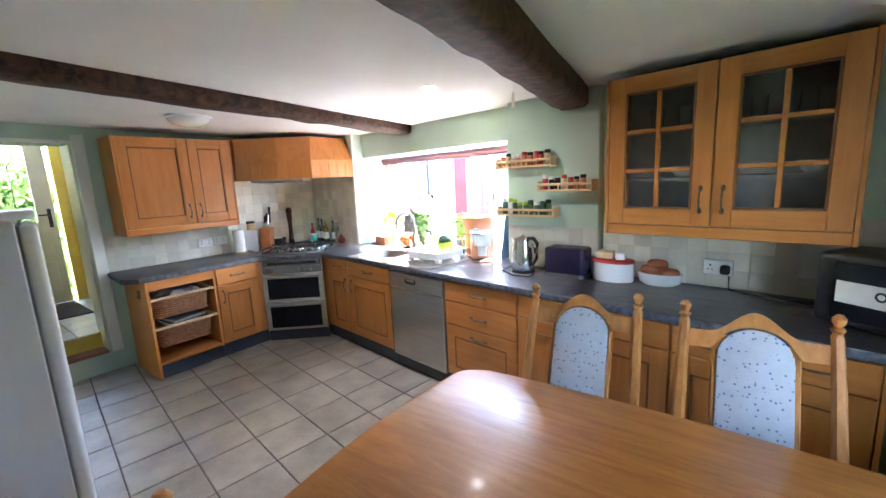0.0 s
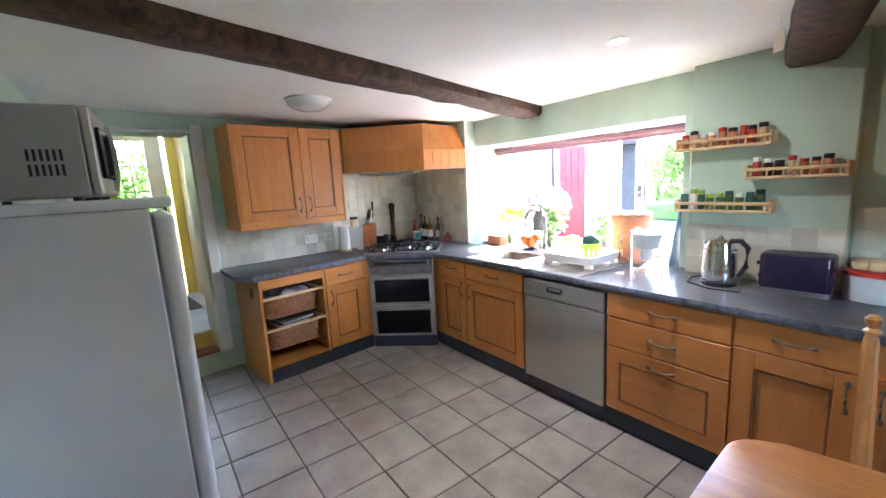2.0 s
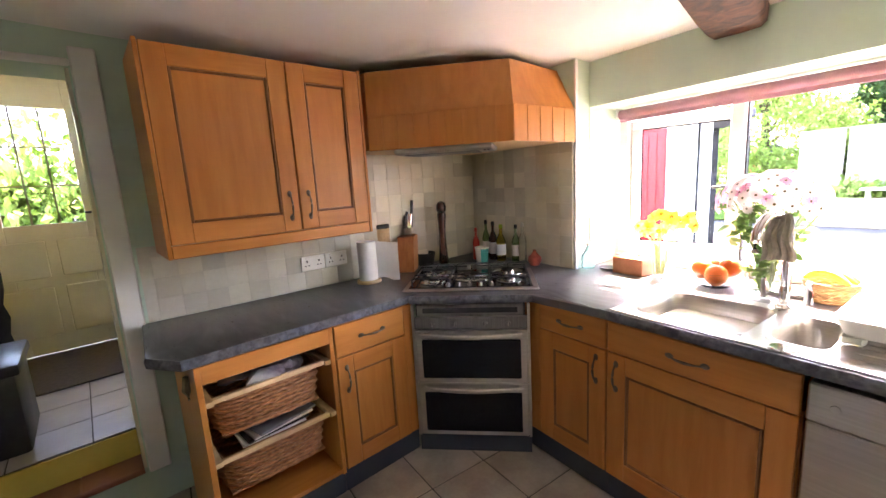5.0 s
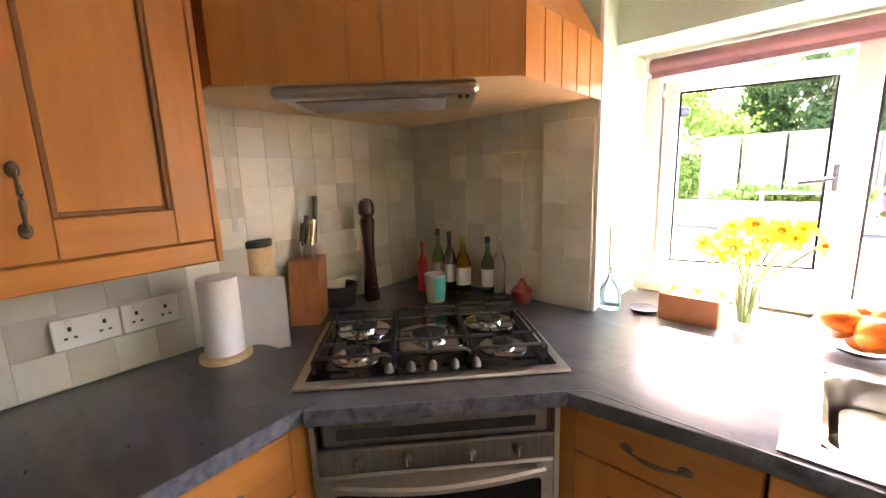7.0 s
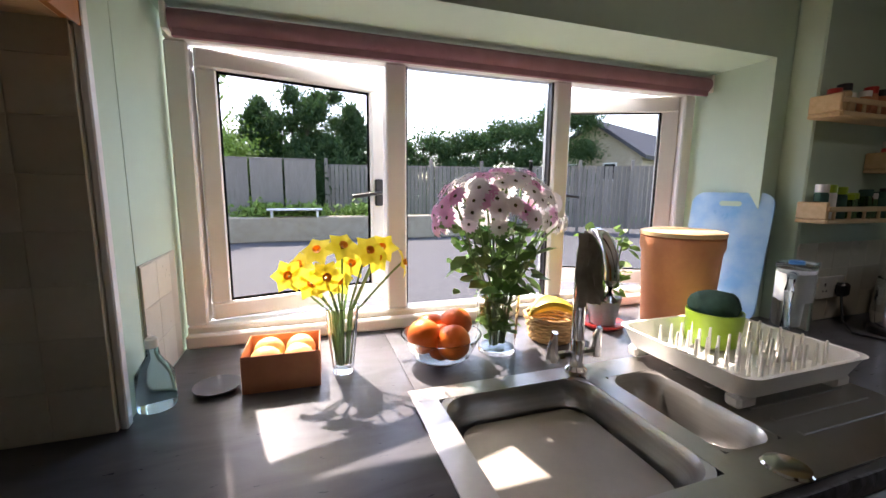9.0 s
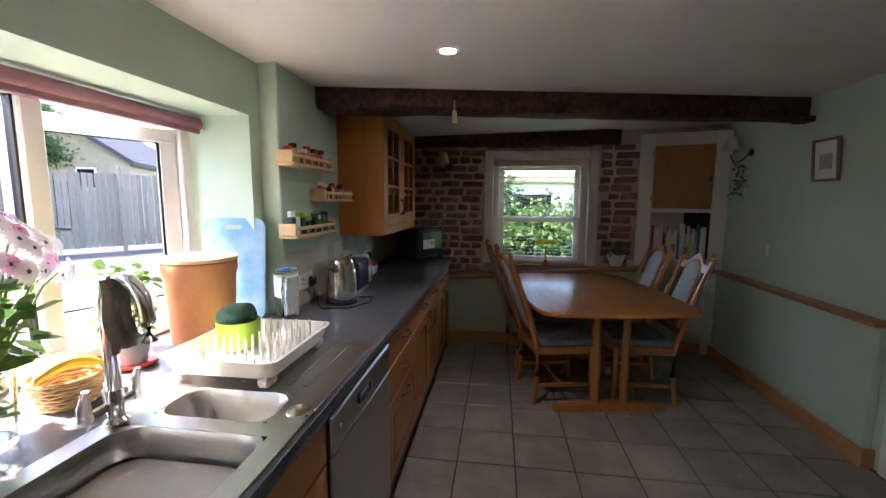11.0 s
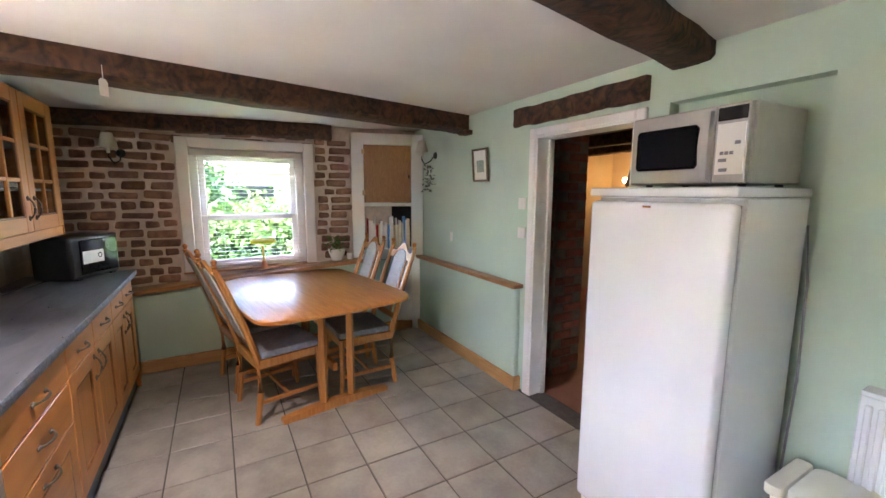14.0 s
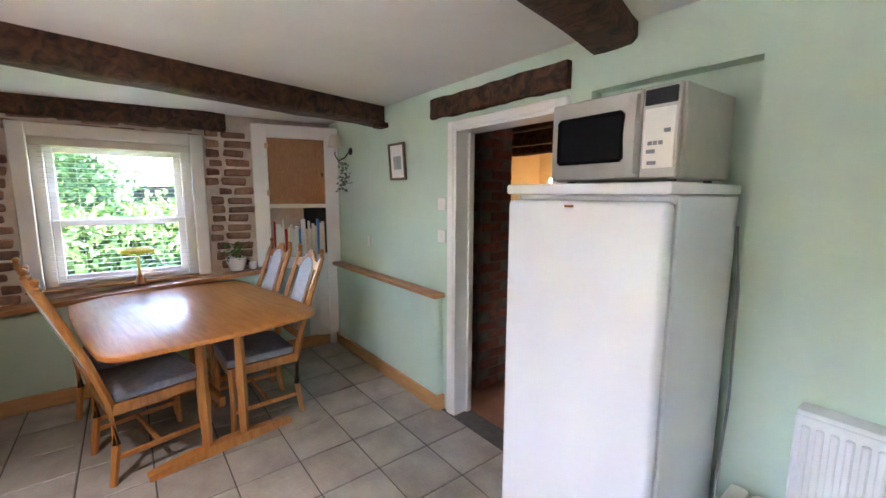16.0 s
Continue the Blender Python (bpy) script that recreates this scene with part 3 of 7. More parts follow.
for k in (1, 2):
    part("glazing_bar", slab(G0 + (G1 - G0) * k / 3 - 0.006, G0 + (G1 - G0) * k / 3 + 0.006, -1.974, -1.966, H0, H1), PEWTER, back_door)
    part("glazing_bar", slab(G0, G1, -1.974, -1.966, H0 + (H1 - H0) * k / 3 - 0.006, H0 + (H1 - H0) * k / 3 + 0.006), PEWTER, back_door)
bm = slab(2.235, 2.27, -1.95, -1.94, 1.28, 1.50, 0.003)
tube(bm, [(2.25, -1.94, 1.43), (2.25, -1.90, 1.43), (2.36, -1.895, 1.43)], 0.009)
part("lever_handle", bm, IRON, back_door, "black iron lever handle")

# N window: white frame with two outer lights standing open
window_1 = tagged(thing("window_1", pose(0, 0, 0), "white painted three-light casement window, outer lights open", "window"), kind="structure")
X0, X1, WZ0, WZ1 = -2.69, -0.69, 0.93, 1.885
FY = 3.385
for a, b, c, d in ((X0, X1, WZ0, 0.985), (X0, X1, 1.83, WZ1), (X0, X0 + 0.06, 0.986, 1.829), (X1 - 0.06, X1, 0.986, 1.829), (-2.06, -1.99, 0.986, 1.829), (-1.40, -1.33, 0.986, 1.829)):
    part("window_frame", slab(a, b, FY, FY + 0.07, c, d, 0.006), WHITE, window_1)
part("window_sill", slab(X0, X1, FY - 0.03, FY - 0.001, 0.921, 0.965, 0.006), WHITE, window_1)


def casement(width, height, hinge, sign, angle):
    """A sash that swings from its hinge side; built along +x from the hinge when sign is 1."""
    m = pose(*hinge, 0, 0, angle) @ Matrix.Diagonal((sign, 1, 1, 1))
    bm = bmesh.new()
    s = 0.055
    for a, b, c, d in ((0, width, 0, s), (0, width, height - s, height), (0, s, s, height - s), (width - s, width, s, height - s)):
        box(bm, a, b, -0.02, 0.025, c, d, 0.006, m)
    ob = part("sash", bm, WHITE, window_1)
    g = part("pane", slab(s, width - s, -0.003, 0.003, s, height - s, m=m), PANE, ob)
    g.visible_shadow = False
    bm = slab(s, width - s, 0.004, 0.006, s, s + 0.008, m=m)
    box(bm, s, s + 0.008, 0.004, 0.006, s, height - s, m=m)
    box(bm, width - s - 0.008, width - s, 0.004, 0.006, s, height - s, m=m)
    box(bm, s, width - s, 0.004, 0.006, height - s - 0.008, height - s, m=m)
    part("gasket", bm, BLACK, ob, "black glazing gasket")
    bm = slab(width - 0.045, width - 0.015, -0.035, -0.02, 0.36, 0.46, 0.004, m)
    tube(bm, [m @ Vector(p) for p in ((width - 0.03, -0.03, 0.41), (width - 0.03, -0.055, 0.41), (width - 0.15, -0.06, 0.395))], 0.007)
    part("handle", bm, IRON, ob, "black window handle")
    return ob


casement(0.605, 0.83, (-2.625, 3.43, 0.992), 1, 14)
casement(0.56, 0.83, (-0.755, 3.43, 0.992), -1, -24)
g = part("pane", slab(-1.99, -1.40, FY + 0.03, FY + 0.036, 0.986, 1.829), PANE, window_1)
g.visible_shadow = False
bm = slab(-1.408, -1.40, FY + 0.02, FY + 0.05, 0.986, 1.829)
box(bm, -1.99, -1.982, FY + 0.02, FY + 0.05, 0.986, 1.829)
part("gasket", bm, BLACK, window_1, "black glazing gasket")

blind = thing("roller_blind", pose(0, 0, 0), "mauve fabric roller blind rolled up at the window head", "blind")
bm = tube(bmesh.new(), [(-2.655, 3.335, 1.862), (-0.70, 3.335, 1.862)], 0.030, 14)
part("roll", bm, BLIND, blind)
part("hem_bar", slab(-2.65, -0.705, 3.318, 3.330, 1.815, 1.84, 0.003), BLIND, blind)
for x in (-2.672, -0.70):
    part("bracket", slab(x, x + 0.015, 3.31, 3.375, 1.83, 1.90, 0.003), WHITE, blind)

# E sash window with slatted blind
window_2 = tagged(thing("window_2", pose(0, 0, 0), "off-white painted sash window in the brick wall", "window"), kind="structure")
y0, y1, z0, z1 = WIN2
part("architrave", slab(1.825, 1.862, y0 - 0.085, y0 + 0.01, z0 - 0.02, z1 + 0.08, 0.006), PINKWHITE, window_2)
part("architrave", slab(1.825, 1.862, y1 - 0.01, y1 + 0.085, z0 - 0.02, z1 + 0.08, 0.006), PINKWHITE, window_2)
part("architrave", slab(1.826, 1.862, y0 + 0.01, y1 - 0.01, z1 - 0.01, z1 + 0.08, 0.006), PINKWHITE, window_2)
part("window_sill", slab(1.80, 2.02, y0 - 0.09, y1 + 0.09, z0 - 0.012, z0 + 0.004, 0.003), LEDGE, window_2, "brown wooden sill board")
for a, b in ((y0, y0 + 0.075), (y1 - 0.075, y1)):
    part("window_frame", slab(1.93, 2.06, a, b, z0, z1, 0.004), PINKWHITE, window_2)
part("window_frame", slab(1.93, 2.06, y0 + 0.075, y1 - 0.075, z1 - 0.07, z1, 0.004), PINKWHITE, window_2)
part("window_frame", slab(1.93, 2.06, y0 + 0.075, y1 - 0.075, z0, z0 + 0.03, 0.004), PINKWHITE, window_2)
MIDZ = 1.31
for lo, hi, x in ((z0 + 0.03, MIDZ + 0.02, 1.95), (MIDZ - 0.02, z1 - 0.07, 1.99)):
    bm = bmesh.new()
    a, b = y0 + 0.075, y1 - 0.075
    box(bm, x, x + 0.035, a, a + 0.05, lo, hi, 0.004)
    box(bm, x, x + 0.035, b - 0.05, b, lo, hi, 0.004)
    box(bm, x, x + 0.035, a + 0.05, b - 0.05, lo, lo + 0.05, 0.004)
    box(bm, x, x + 0.035, a + 0.05, b - 0.05, hi - 0.045, hi, 0.004)
    sash = part("sash", bm, PINKWHITE, window_2)
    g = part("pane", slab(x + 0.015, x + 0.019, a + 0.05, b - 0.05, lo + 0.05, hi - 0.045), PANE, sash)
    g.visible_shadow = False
vblind = thing("slatted_blind", pose(0, 0, 0), "cream slatted blind hanging open in the sash window", "blind")
part("headrail", slab(1.895, 1.925, y0 + 0.01, y1 - 0.01, z1 - 0.07, z1 - 0.012, 0.004), SLAT, vblind)
slat_mesh = None
for k in range(28):
    z = z0 + 0.05 + k * 0.0365
    if slat_mesh is None:
        ob = part("slat", slab(-0.013, 0.013, y0 + 0.05, y1 - 0.05, -0.0012, 0.0012), SLAT, vblind)
        slat_mesh = ob.data
    else:
        ob = new("slat", slat_mesh)
        ob.parent = vblind
    ob.matrix_local = pose(1.908, 0, z, 0, 3, 0)
for y in (y0 + 0.25, y1 - 0.25):
    part("cord", tube(bmesh.new(), [(1.912, y, z0 + 0.04), (1.912, y, z1 - 0.07)], 0.0012, 4), SLAT, vblind)
part("bottom_rail", slab(1.90, 1.924, y0 + 0.09, y1 - 0.09, z0 + 0.022, z0 + 0.037, 0.003), SLAT, vblind)

# light of the sky in the openings, and the lit downlight
down = thing("downlight", pose(-0.595, 2.14, ceil(2.14)), "lit recessed ceiling downlight with a white rim", "light")
part("rim", lathe(bmesh.new(), [(0.052, 0.0), (0.050, -0.006), (0.036, -0.006), (0.034, 0.004)], cap=False), WHITE, down)
part("bulb", lathe(bmesh.new(), [(0.001, -0.002), (0.034, -0.002)], cap=False), LAMPGLOW, down, "glowing lamp face")
spot = new("downlight_light", bpy.data.lights.new("downlight_light", "SPOT"))
spot.data.energy, spot.data.spot_size, spot.data.spot_blend, spot.data.shadow_soft_size = 1.0, radians(80), 0.6, 0.03
spot.matrix_world = look((-0.595, 2.14, 2.165), (-0.595, 2.14, 0))
flush = thing("ceiling_lamp", pose(-2.45, 1.29, ceil(1.29)), "unlit white glass dome ceiling lamp", "light")
part("dome", lathe(bmesh.new(), [(0.155, -0.012), (0.150, -0.03), (0.125, -0.055), (0.08, -0.075), (0.02, -0.083)], n=28), CERAMIC, flush)
part("rim", lathe(bmesh.new(), [(0.165, 0.0), (0.165, -0.014), (0.15, -0.016)], n=28), WHITE, flush)

# ---- fitted kitchen ----
def handle_bm(at, length, upright, m=None):
    """A bowed drop handle with flared ends, standing out along -y."""
    bm = bmesh.new()
    pts, rs = [], []
    for i in range(11):
        t = i / 10 - 0.5
        out = 0.026 * math.cos(t * math.pi) ** 0.6 if abs(t) < 0.5 else 0
        p = Vector((0, -out - 0.004, t * length)) if upright else Vector((t * length, -out - 0.004, 0))
        pts.append(Vector(at) + p)
        rs.append(0.0075 if abs(t) > 0.42 else 0.0048 + 0.0012 * math.cos(t * 8))
    tube(bm, pts, rs, 8)
    for s in (-1, 1):
        c = Vector(at) + (Vector((0, -0.004, s * length / 2)) if upright else Vector((s * length / 2, -0.004, 0)))
        ball(bm, c, 0.011, (1, 0.5, 1.5) if upright else (1.5, 0.5, 1), 2)
    return bm


def panel_door(parent, x0, x1, z0, z1, y=0.0, hinge=1, glazed=False, handle=True, hz=None):
    """A framed door with a recessed panel; its front lies at y - 0.02."""
    s = 0.085
    a, b, c, d = x0 + s, x1 - s, z0 + s, z1 - s
    w = 0.012
    if glazed:
        door = part("door", slab(a + w, b - w, y - 0.012, y - 0.009, c + w, d - w), CABGLASS, parent, "small-paned glass door")
        door.visible_shadow = False
    else:
        door = part("door", slab(a + w, b - w, y - 0.011, y - 0.004, c + w, d - w), OAK, parent)
    part("stile", slab(x0, a, y - 0.022, y - 0.002, z0, z1, 0.003), OAK, door)
    part("stile", slab(b, x1, y - 0.022, y - 0.002, z0, z1, 0.003), OAK, door)
    part("rail", slab(a, b, y - 0.0215, y - 0.002, z0, c, 0.002), OAKH, door)
    part("rail", slab(a, b, y - 0.0215, y - 0.002, d, z1, 0.002), OAKH, door)
    bm = bmesh.new()
    w = 0.012
    for e, f, g, h in ((a, a + w, c, d), (b - w, b, c, d), (a + w, b - w, c, c + w), (a + w, b - w, d - w, d)):
        box(bm, e, f, y - 0.020, y - 0.006, g, h, 0.003)
    part("moulding", bm, OAKD, door, "darker bevelled moulding")
    if glazed:
        bm = bmesh.new()
        mx = (a + b) / 2
        box(bm, mx - 0.011, mx + 0.011, y - 0.021, y - 0.004, c + w, d - w, 0.003)
        for k in (1, 2):
            z = c + (d - c) * k / 3
            box(bm, a + w, mx - 0.011, y - 0.0205, y - 0.004, z - 0.011, z + 0.011, 0.003)
            box(bm, mx + 0.011, b - w, y - 0.0205, y - 0.004, z - 0.011, z + 0.011, 0.003)
        part("glazing_bar", bm, OAKH, door)
    if handle:
        hx = x1 - 0.045 if hinge > 0 else x0 + 0.045
        part("handle", handle_bm((hx, y - 0.022, hz), 0.115, True), PEWTER, door, "antique pewter bow handle")
    return door


def drawer(parent, x0, x1, z0, z1, y=0.0, framed=False):
    bm = slab(x0, x1, y - 0.022, y - 0.002, z0, z1, 0.004)
    d = part("drawer_front", bm, OAKH, parent)
    if framed:
        w = 0.012
        bm = bmesh.new()
        a, b, c, e = x0 + 0.085, x1 - 0.085, z0 + 0.07, z1 - 0.085
        for p, q, r, s in ((a, a + w, c, e), (b - w, b, c, e), (a + w, b - w, c, c + w), (a + w, b - w, e - w, e)):
            box(bm, p, q, y - 0.0235, y - 0.02, r, s, 0.0015)
        part("moulding", bm, OAKD, d, "darker bevelled moulding")
    part("handle", handle_bm(((x0 + x1) / 2, y - 0.022, z1 - 0.06 if framed else (z0 + z1) / 2), 0.125, False), PEWTER, d, "antique pewter bow handle")
    return d


def carcass(parent, w, depth, z0, z1, plinth=True, top=True):
    bm = bmesh.new()
    t = 0.018
    box(bm, 0, t, 0, depth, z0, z1)
    box(bm, w - t, w, 0, depth, z0, z1)
    box(bm, t, w - t, 0.001, depth, z0, z0 + t)
    if top:
        box(bm, t, w - t, 0.001, depth, z1 - t, z1)
    box(bm, t, w - t, depth - 0.01, depth, z0 + t, z1 - t)
    part("carcass", bm, OAK, parent)
    if plinth:
        part("plinth", slab(0, w, 0.008, 0.025, 0, z0 - 0.002), KICK, parent, "blue-black plinth board")


FRONT = 2.405  # line of the north base cabinets
def north_unit(x, label):
    return thing("base_cabinet", pose(x, FRONT, 0), label, "cabinet", "base cabinets")


BASE0, BASE1 = 0.135, 0.875
# between oven and dishwasher: narrow door, then wide door with a drawer over each
c = north_unit(-2.615, "narrow honey oak base cabinet beside the oven")
carcass(c, 0.50, 0.56, BASE0, BASE1)
drawer(c, 0.115, 0.497, 0.735, 0.872)
panel_door(c, 0.115, 0.497, BASE0, 0.73, hinge=1, hz=0.63)
part("filler", slab(0.0, 0.113, -0.02, -0.002, BASE0, 0.872, 0.002), OAK, c)
c = north_unit(-2.112, "wide honey oak sink base cabinet")
carcass(c, 0.665, 0.56, BASE0, 0.745, top=False)
drawer(c, 0.003, 0.66, 0.735, 0.872)
panel_door(c, 0.003, 0.66, BASE0, 0.73, hinge=-1, hz=0.63)
# drawers, then two double units
c = north_unit(-0.785, "honey oak drawer unit with three drawers")
carcass(c, 0.65, 0.56, BASE0, BASE1)
drawer(c, 0.003, 0.647, 0.725, 0.872)
drawer(c, 0.003, 0.647, 0.545, 0.720)
drawer(c, 0.003, 0.647, BASE0, 0.540, framed=True)
for x, w in ((-0.133, 0.885), (0.755, 0.70)):
    c = north_unit(x, "honey oak base cabinet with two doors and drawers")
    carcass(c, w, 0.56, BASE0, BASE1)
    h = w / 2
    for k in (0, 1):
        drawer(c, k * h + 0.003, (k + 1) * h - 0.003, 0.735, 0.872)
        panel_door(c, k * h + 0.003, (k + 1) * h - 0.003, BASE0, 0.73, hinge=1 - 2 * k, hz=0.63)
part("end_panel", slab(0.702, 0.72, -0.02, 0.56, 0, BASE1, 0.002), OAK, c)

# dishwasher
dw = thing("dishwasher", pose(-1.443, FRONT, 0), "brushed steel dishwasher set under the worktop", "dishwasher")
part("body", slab(0.01, 0.645, 0.02, 0.55, 0.02, 0.868), BLACK, dw)
part("door", slab(0.006, 0.648, -0.03, 0.018, 0.115, 0.735, 0.006), STEEL, dw)
fascia = part("control_panel", slab(0.006, 0.648, -0.032, 0.018, 0.738, 0.862, 0.006), STEEL, dw)
part("grip", slab(0.225, 0.345, -0.034, -0.031, 0.79, 0.828, 0.010), BLACK, fascia, "recessed dark grip")
part("grip_bar", slab(0.235, 0.335, -0.040, -0.034, 0.803, 0.824, 0.003), STEEL, fascia)
for k in range(4):
    part("button", lathe(bmesh.new(), [(0.006, 0), (0.005, 0.002)], n=12), STEEL, fascia).matrix_local = pose(0.45 + k * 0.045, -0.0325, 0.80, 90)
part("knob", lathe(bmesh.new(), [(0.012, 0), (0.011, 0.004)], n=16), STEEL, fascia).matrix_local = pose(0.07, -0.0325, 0.80, 90)
part("plinth", slab(0.0, 0.655, 0.008, 0.025, 0, 0.11), KICK, dw, "blue-black plinth board")

# angled double oven in the corner
oven = thing("double_oven", pose(-2.935, 1.886, 0, 0, 0, 48.4), "built-under steel and black glass double oven across the corner", "oven")
W = 0.60
part("body", slab(0.01, W - 0.01, 0.012, 0.45, 0.11, 0.868), BLACK, oven)
part("side_trim", slab(-0.012, 0.001, -0.012, 0.01, 0.115, 0.868), STEEL, oven)
part("side_trim", slab(W - 0.001, W + 0.012, -0.012, 0.01, 0.115, 0.868), STEEL, oven)
vent = part("vent", slab(0.02, W - 0.02, -0.004, 0.01, 0.805, 0.868), OVENGREY, oven, "dark steel vent band")
part("slot", slab(0.05, W - 0.05, -0.0055, -0.003, 0.822, 0.850), BLACK, vent, "black vent slot")
panel = part("control_panel", slab(0.002, W - 0.002, -0.018, 0.01, 0.735, 0.803, 0.004), OVENGREY, oven, "dark brushed steel control strip")
for x in (0.10, 0.22, 0.38, 0.50):
    part("knob", lathe(bmesh.new(), [(0.013, 0), (0.012, 0.012), (0.008, 0.015)], n=16), OVENGREY, panel).matrix_local = pose(x, -0.018, 0.77, 90)
    part("pointer", slab(x - 0.002, x + 0.002, -0.0345, -0.032, 0.758, 0.782), CHROME, panel)
for lo, hi, nm in ((0.432, 0.730, "upper_door"), (0.12, 0.428, "lower_door")):
    d = part(nm, slab(0.002, W - 0.002, -0.016, 0.01, lo, hi, 0.005), STEEL, oven)
    part("glass", slab(0.038, W - 0.038, -0.019, -0.0165, lo + 0.028, hi - 0.052, 0.004), BLACKGLASS, d, "black glass panel")
    rings = []
    for k in range(13):
        t = k / 12 - 0.5
        x, out, zz = W / 2 + t * (W - 0.06), -0.028 - 0.026 * math.cos(t * math.pi), hi - 0.024 - 0.004 * math.cos(t * math.pi)
        rings.append([Vector((x, out + a, zz + b)) for a, b in ((0, -0.012), (-0.007, -0.006), (-0.007, 0.006), (0, 0.012), (0.006, 0.006), (0.006, -0.006))])
    bm = ring_mesh(bmesh.new(), rings)
    for x in (0.045, W - 0.045):
        box(bm, x - 0.008, x + 0.008, -0.034, -0.0155, hi - 0.032, hi - 0.012, 0.002)
    part("handle", bm, STEEL, d, "bowed brushed steel bar handle")
part("plinth", slab(-0.012, W + 0.012, 0.02, 0.038, 0, 0.108), KICK, oven, "blue-black plinth board")

# west run: cupboard and open basket unit
WV = 0.575
c = tagged(thing("base_cabinet", west(1.60, WV), "honey oak base cabinet with a drawer over one door", "cabinet", "base cabinets"))
carcass(c, 0.47, 0.55, BASE0, BASE1)
drawer(c, 0.003, 0.40, 0.715, 0.872)
panel_door(c, 0.003, 0.40, BASE0, 0.71, hinge=-1, hz=0.60)
part("filler", slab(0.402, 0.47, -0.018, -0.002, BASE0, 0.872, 0.002), OAK, c)
b = thing("basket_cabinet", west(2.165, WV), "open honey oak cabinet with two wicker baskets on runners", "cabinet")
w = 0.56
bm = slab(0, 0.022, -0.022, 0.55, 0, BASE1, 0.002)
part("end_panel", bm, OAK, b)
part("side", slab(w - 0.02, w, -0.02, 0.55, 0.12, BASE1, 0.002), OAK, b)
part("bottom_board", slab(0.022, w - 0.02, -0.02, 0.55, 0.13, 0.15), OAKH, b)
part("top_rail", slab(0.022, w - 0.02, -0.02, 0.0, 0.80, BASE1, 0.002), OAKH, b)
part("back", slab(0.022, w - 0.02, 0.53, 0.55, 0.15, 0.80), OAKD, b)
part("plinth", slab(0.022, w, 0.008, 0.025, 0, 0.128), KICK, b, "blue-black plinth board")
for z in (0.44, 0.70):
    for x0, x1 in ((0.022, 0.05), (w - 0.048, w - 0.02)):
        part("runner", slab(x0, x1, -0.015, 0.5, z, z + 0.022, 0.002), PINE, b)
key = part("keys", tube(bmesh.new(), [(-0.01, 0.12, 0.80), (-0.012, 0.13, 0.74), (-0.01, 0.12, 0.70)], [0.012, 0.018, 0.006], 6), PEWTER, b, "bunch of keys on a hook")


def wicker_basket(m, wx, wy, h):
    t = thing("wicker_basket", m, "brown wicker drawer basket with a pale wooden rim", "basket", "drawer baskets")
    bm = bmesh.new()
    n, rows = 44, 9
    for r in range(rows):
        z = h * (r + 0.5) / rows
        k = 0.90 + 0.10 * r / rows
        pts = []
        for i in range(n + 1):
            a = 2 * math.pi * i / n
            sx, sy = math.cos(a), math.sin(a)
            q = (abs(sx) ** 5 + abs(sy) ** 5) ** -0.2
            wob = 0.004 * (1 if (i + r) % 2 else -1)
            pts.append((sx * q * (wx * k / 2 + wob), sy * q * (wy * k / 2 + wob), z))
        tube(bm, pts, h / rows * 0.5, 5, False)
    box(bm, -wx * 0.44, wx * 0.44, -wy * 0.44, wy * 0.44, 0.0, 0.008)
    part("weave", bm, WICKER, t, sharp=80)
    bm = bmesh.new()
    for x0, x1, y0, y1 in ((-wx / 2 - 0.01, wx / 2 + 0.01, -wy / 2 - 0.012, -wy / 2 + 0.006), (-wx / 2 - 0.01, wx / 2 + 0.01, wy / 2 - 0.006, wy / 2 + 0.012), (-wx / 2 - 0.012, -wx / 2 + 0.006, -wy / 2 + 0.006, wy / 2 - 0.006), (wx / 2 - 0.006, wx / 2 + 0.012, -wy / 2 + 0.006, wy / 2 - 0.006)):
        box(bm, x0, x1, y0, y1, h - 0.004, h + 0.018, 0.003)
    part("rim", bm, PINE, t, "pale wooden rim")
    return t


for z in (0.265, 0.53):
    wicker_basket(west(2.165, WV) @ pose(0.28, 0.22, z), 0.47, 0.42, 0.175)
cl = bmesh.new()
for i in range(9):
    ball(cl, (random.uniform(-0.18, 0.18), random.uniform(-0.16, 0.14), random.uniform(0, 0.03)), 0.07, (1.2, 0.9, 0.45))
roughen(cl, 0.03, 14)
solid("folded_cloths", cl, pbr("faded mauve cloth", (0.24, 0.20, 0.28), (0.55, 0.52, 0.56), 9, 0.9, 0.3), "crumpled mauve and white cloths in the basket", "cloth", m=west(2.165, WV) @ pose(0.28, 0.20, 0.70))
for k in range(4):
    solid("magazine", slab(-0.14, 0.14, -0.15, 0.15, 0, 0.010, 0.002), (PAPER, BLACK, PAPER, GREYPOT)[k], "flat magazine lying on the lower basket", "magazine", "magazines", west(2.165, WV) @ pose(0.28 + 0.012 * k, 0.20, 0.440 + 0.0106 * k, 0, 0, 4 * k))

# worktops: west run with angled end, hob corner and north run in one piece
P = lambda u, v: (CORNER + UDIR * u + VDIR * v).to_2d()[:]
front = [P(2.29, 0.46), P(2.20, 0.60), P(1.085, 0.60), (-2.926, 1.858), (-2.508, 2.330), (-2.46, 2.372), (1.66, 2.372), (1.66, 3.04), (0.13, 3.04), (0.13, 2.975), (-0.60, 2.975), (-0.60, 3.075), (-0.685, 3.075), (-0.685, 3.39), (-2.695, 3.39), (-2.695, 3.075), (-2.72, 2.94), P(0.0, 0.005), P(0.9, 0.004), P(2.25, -0.064)]
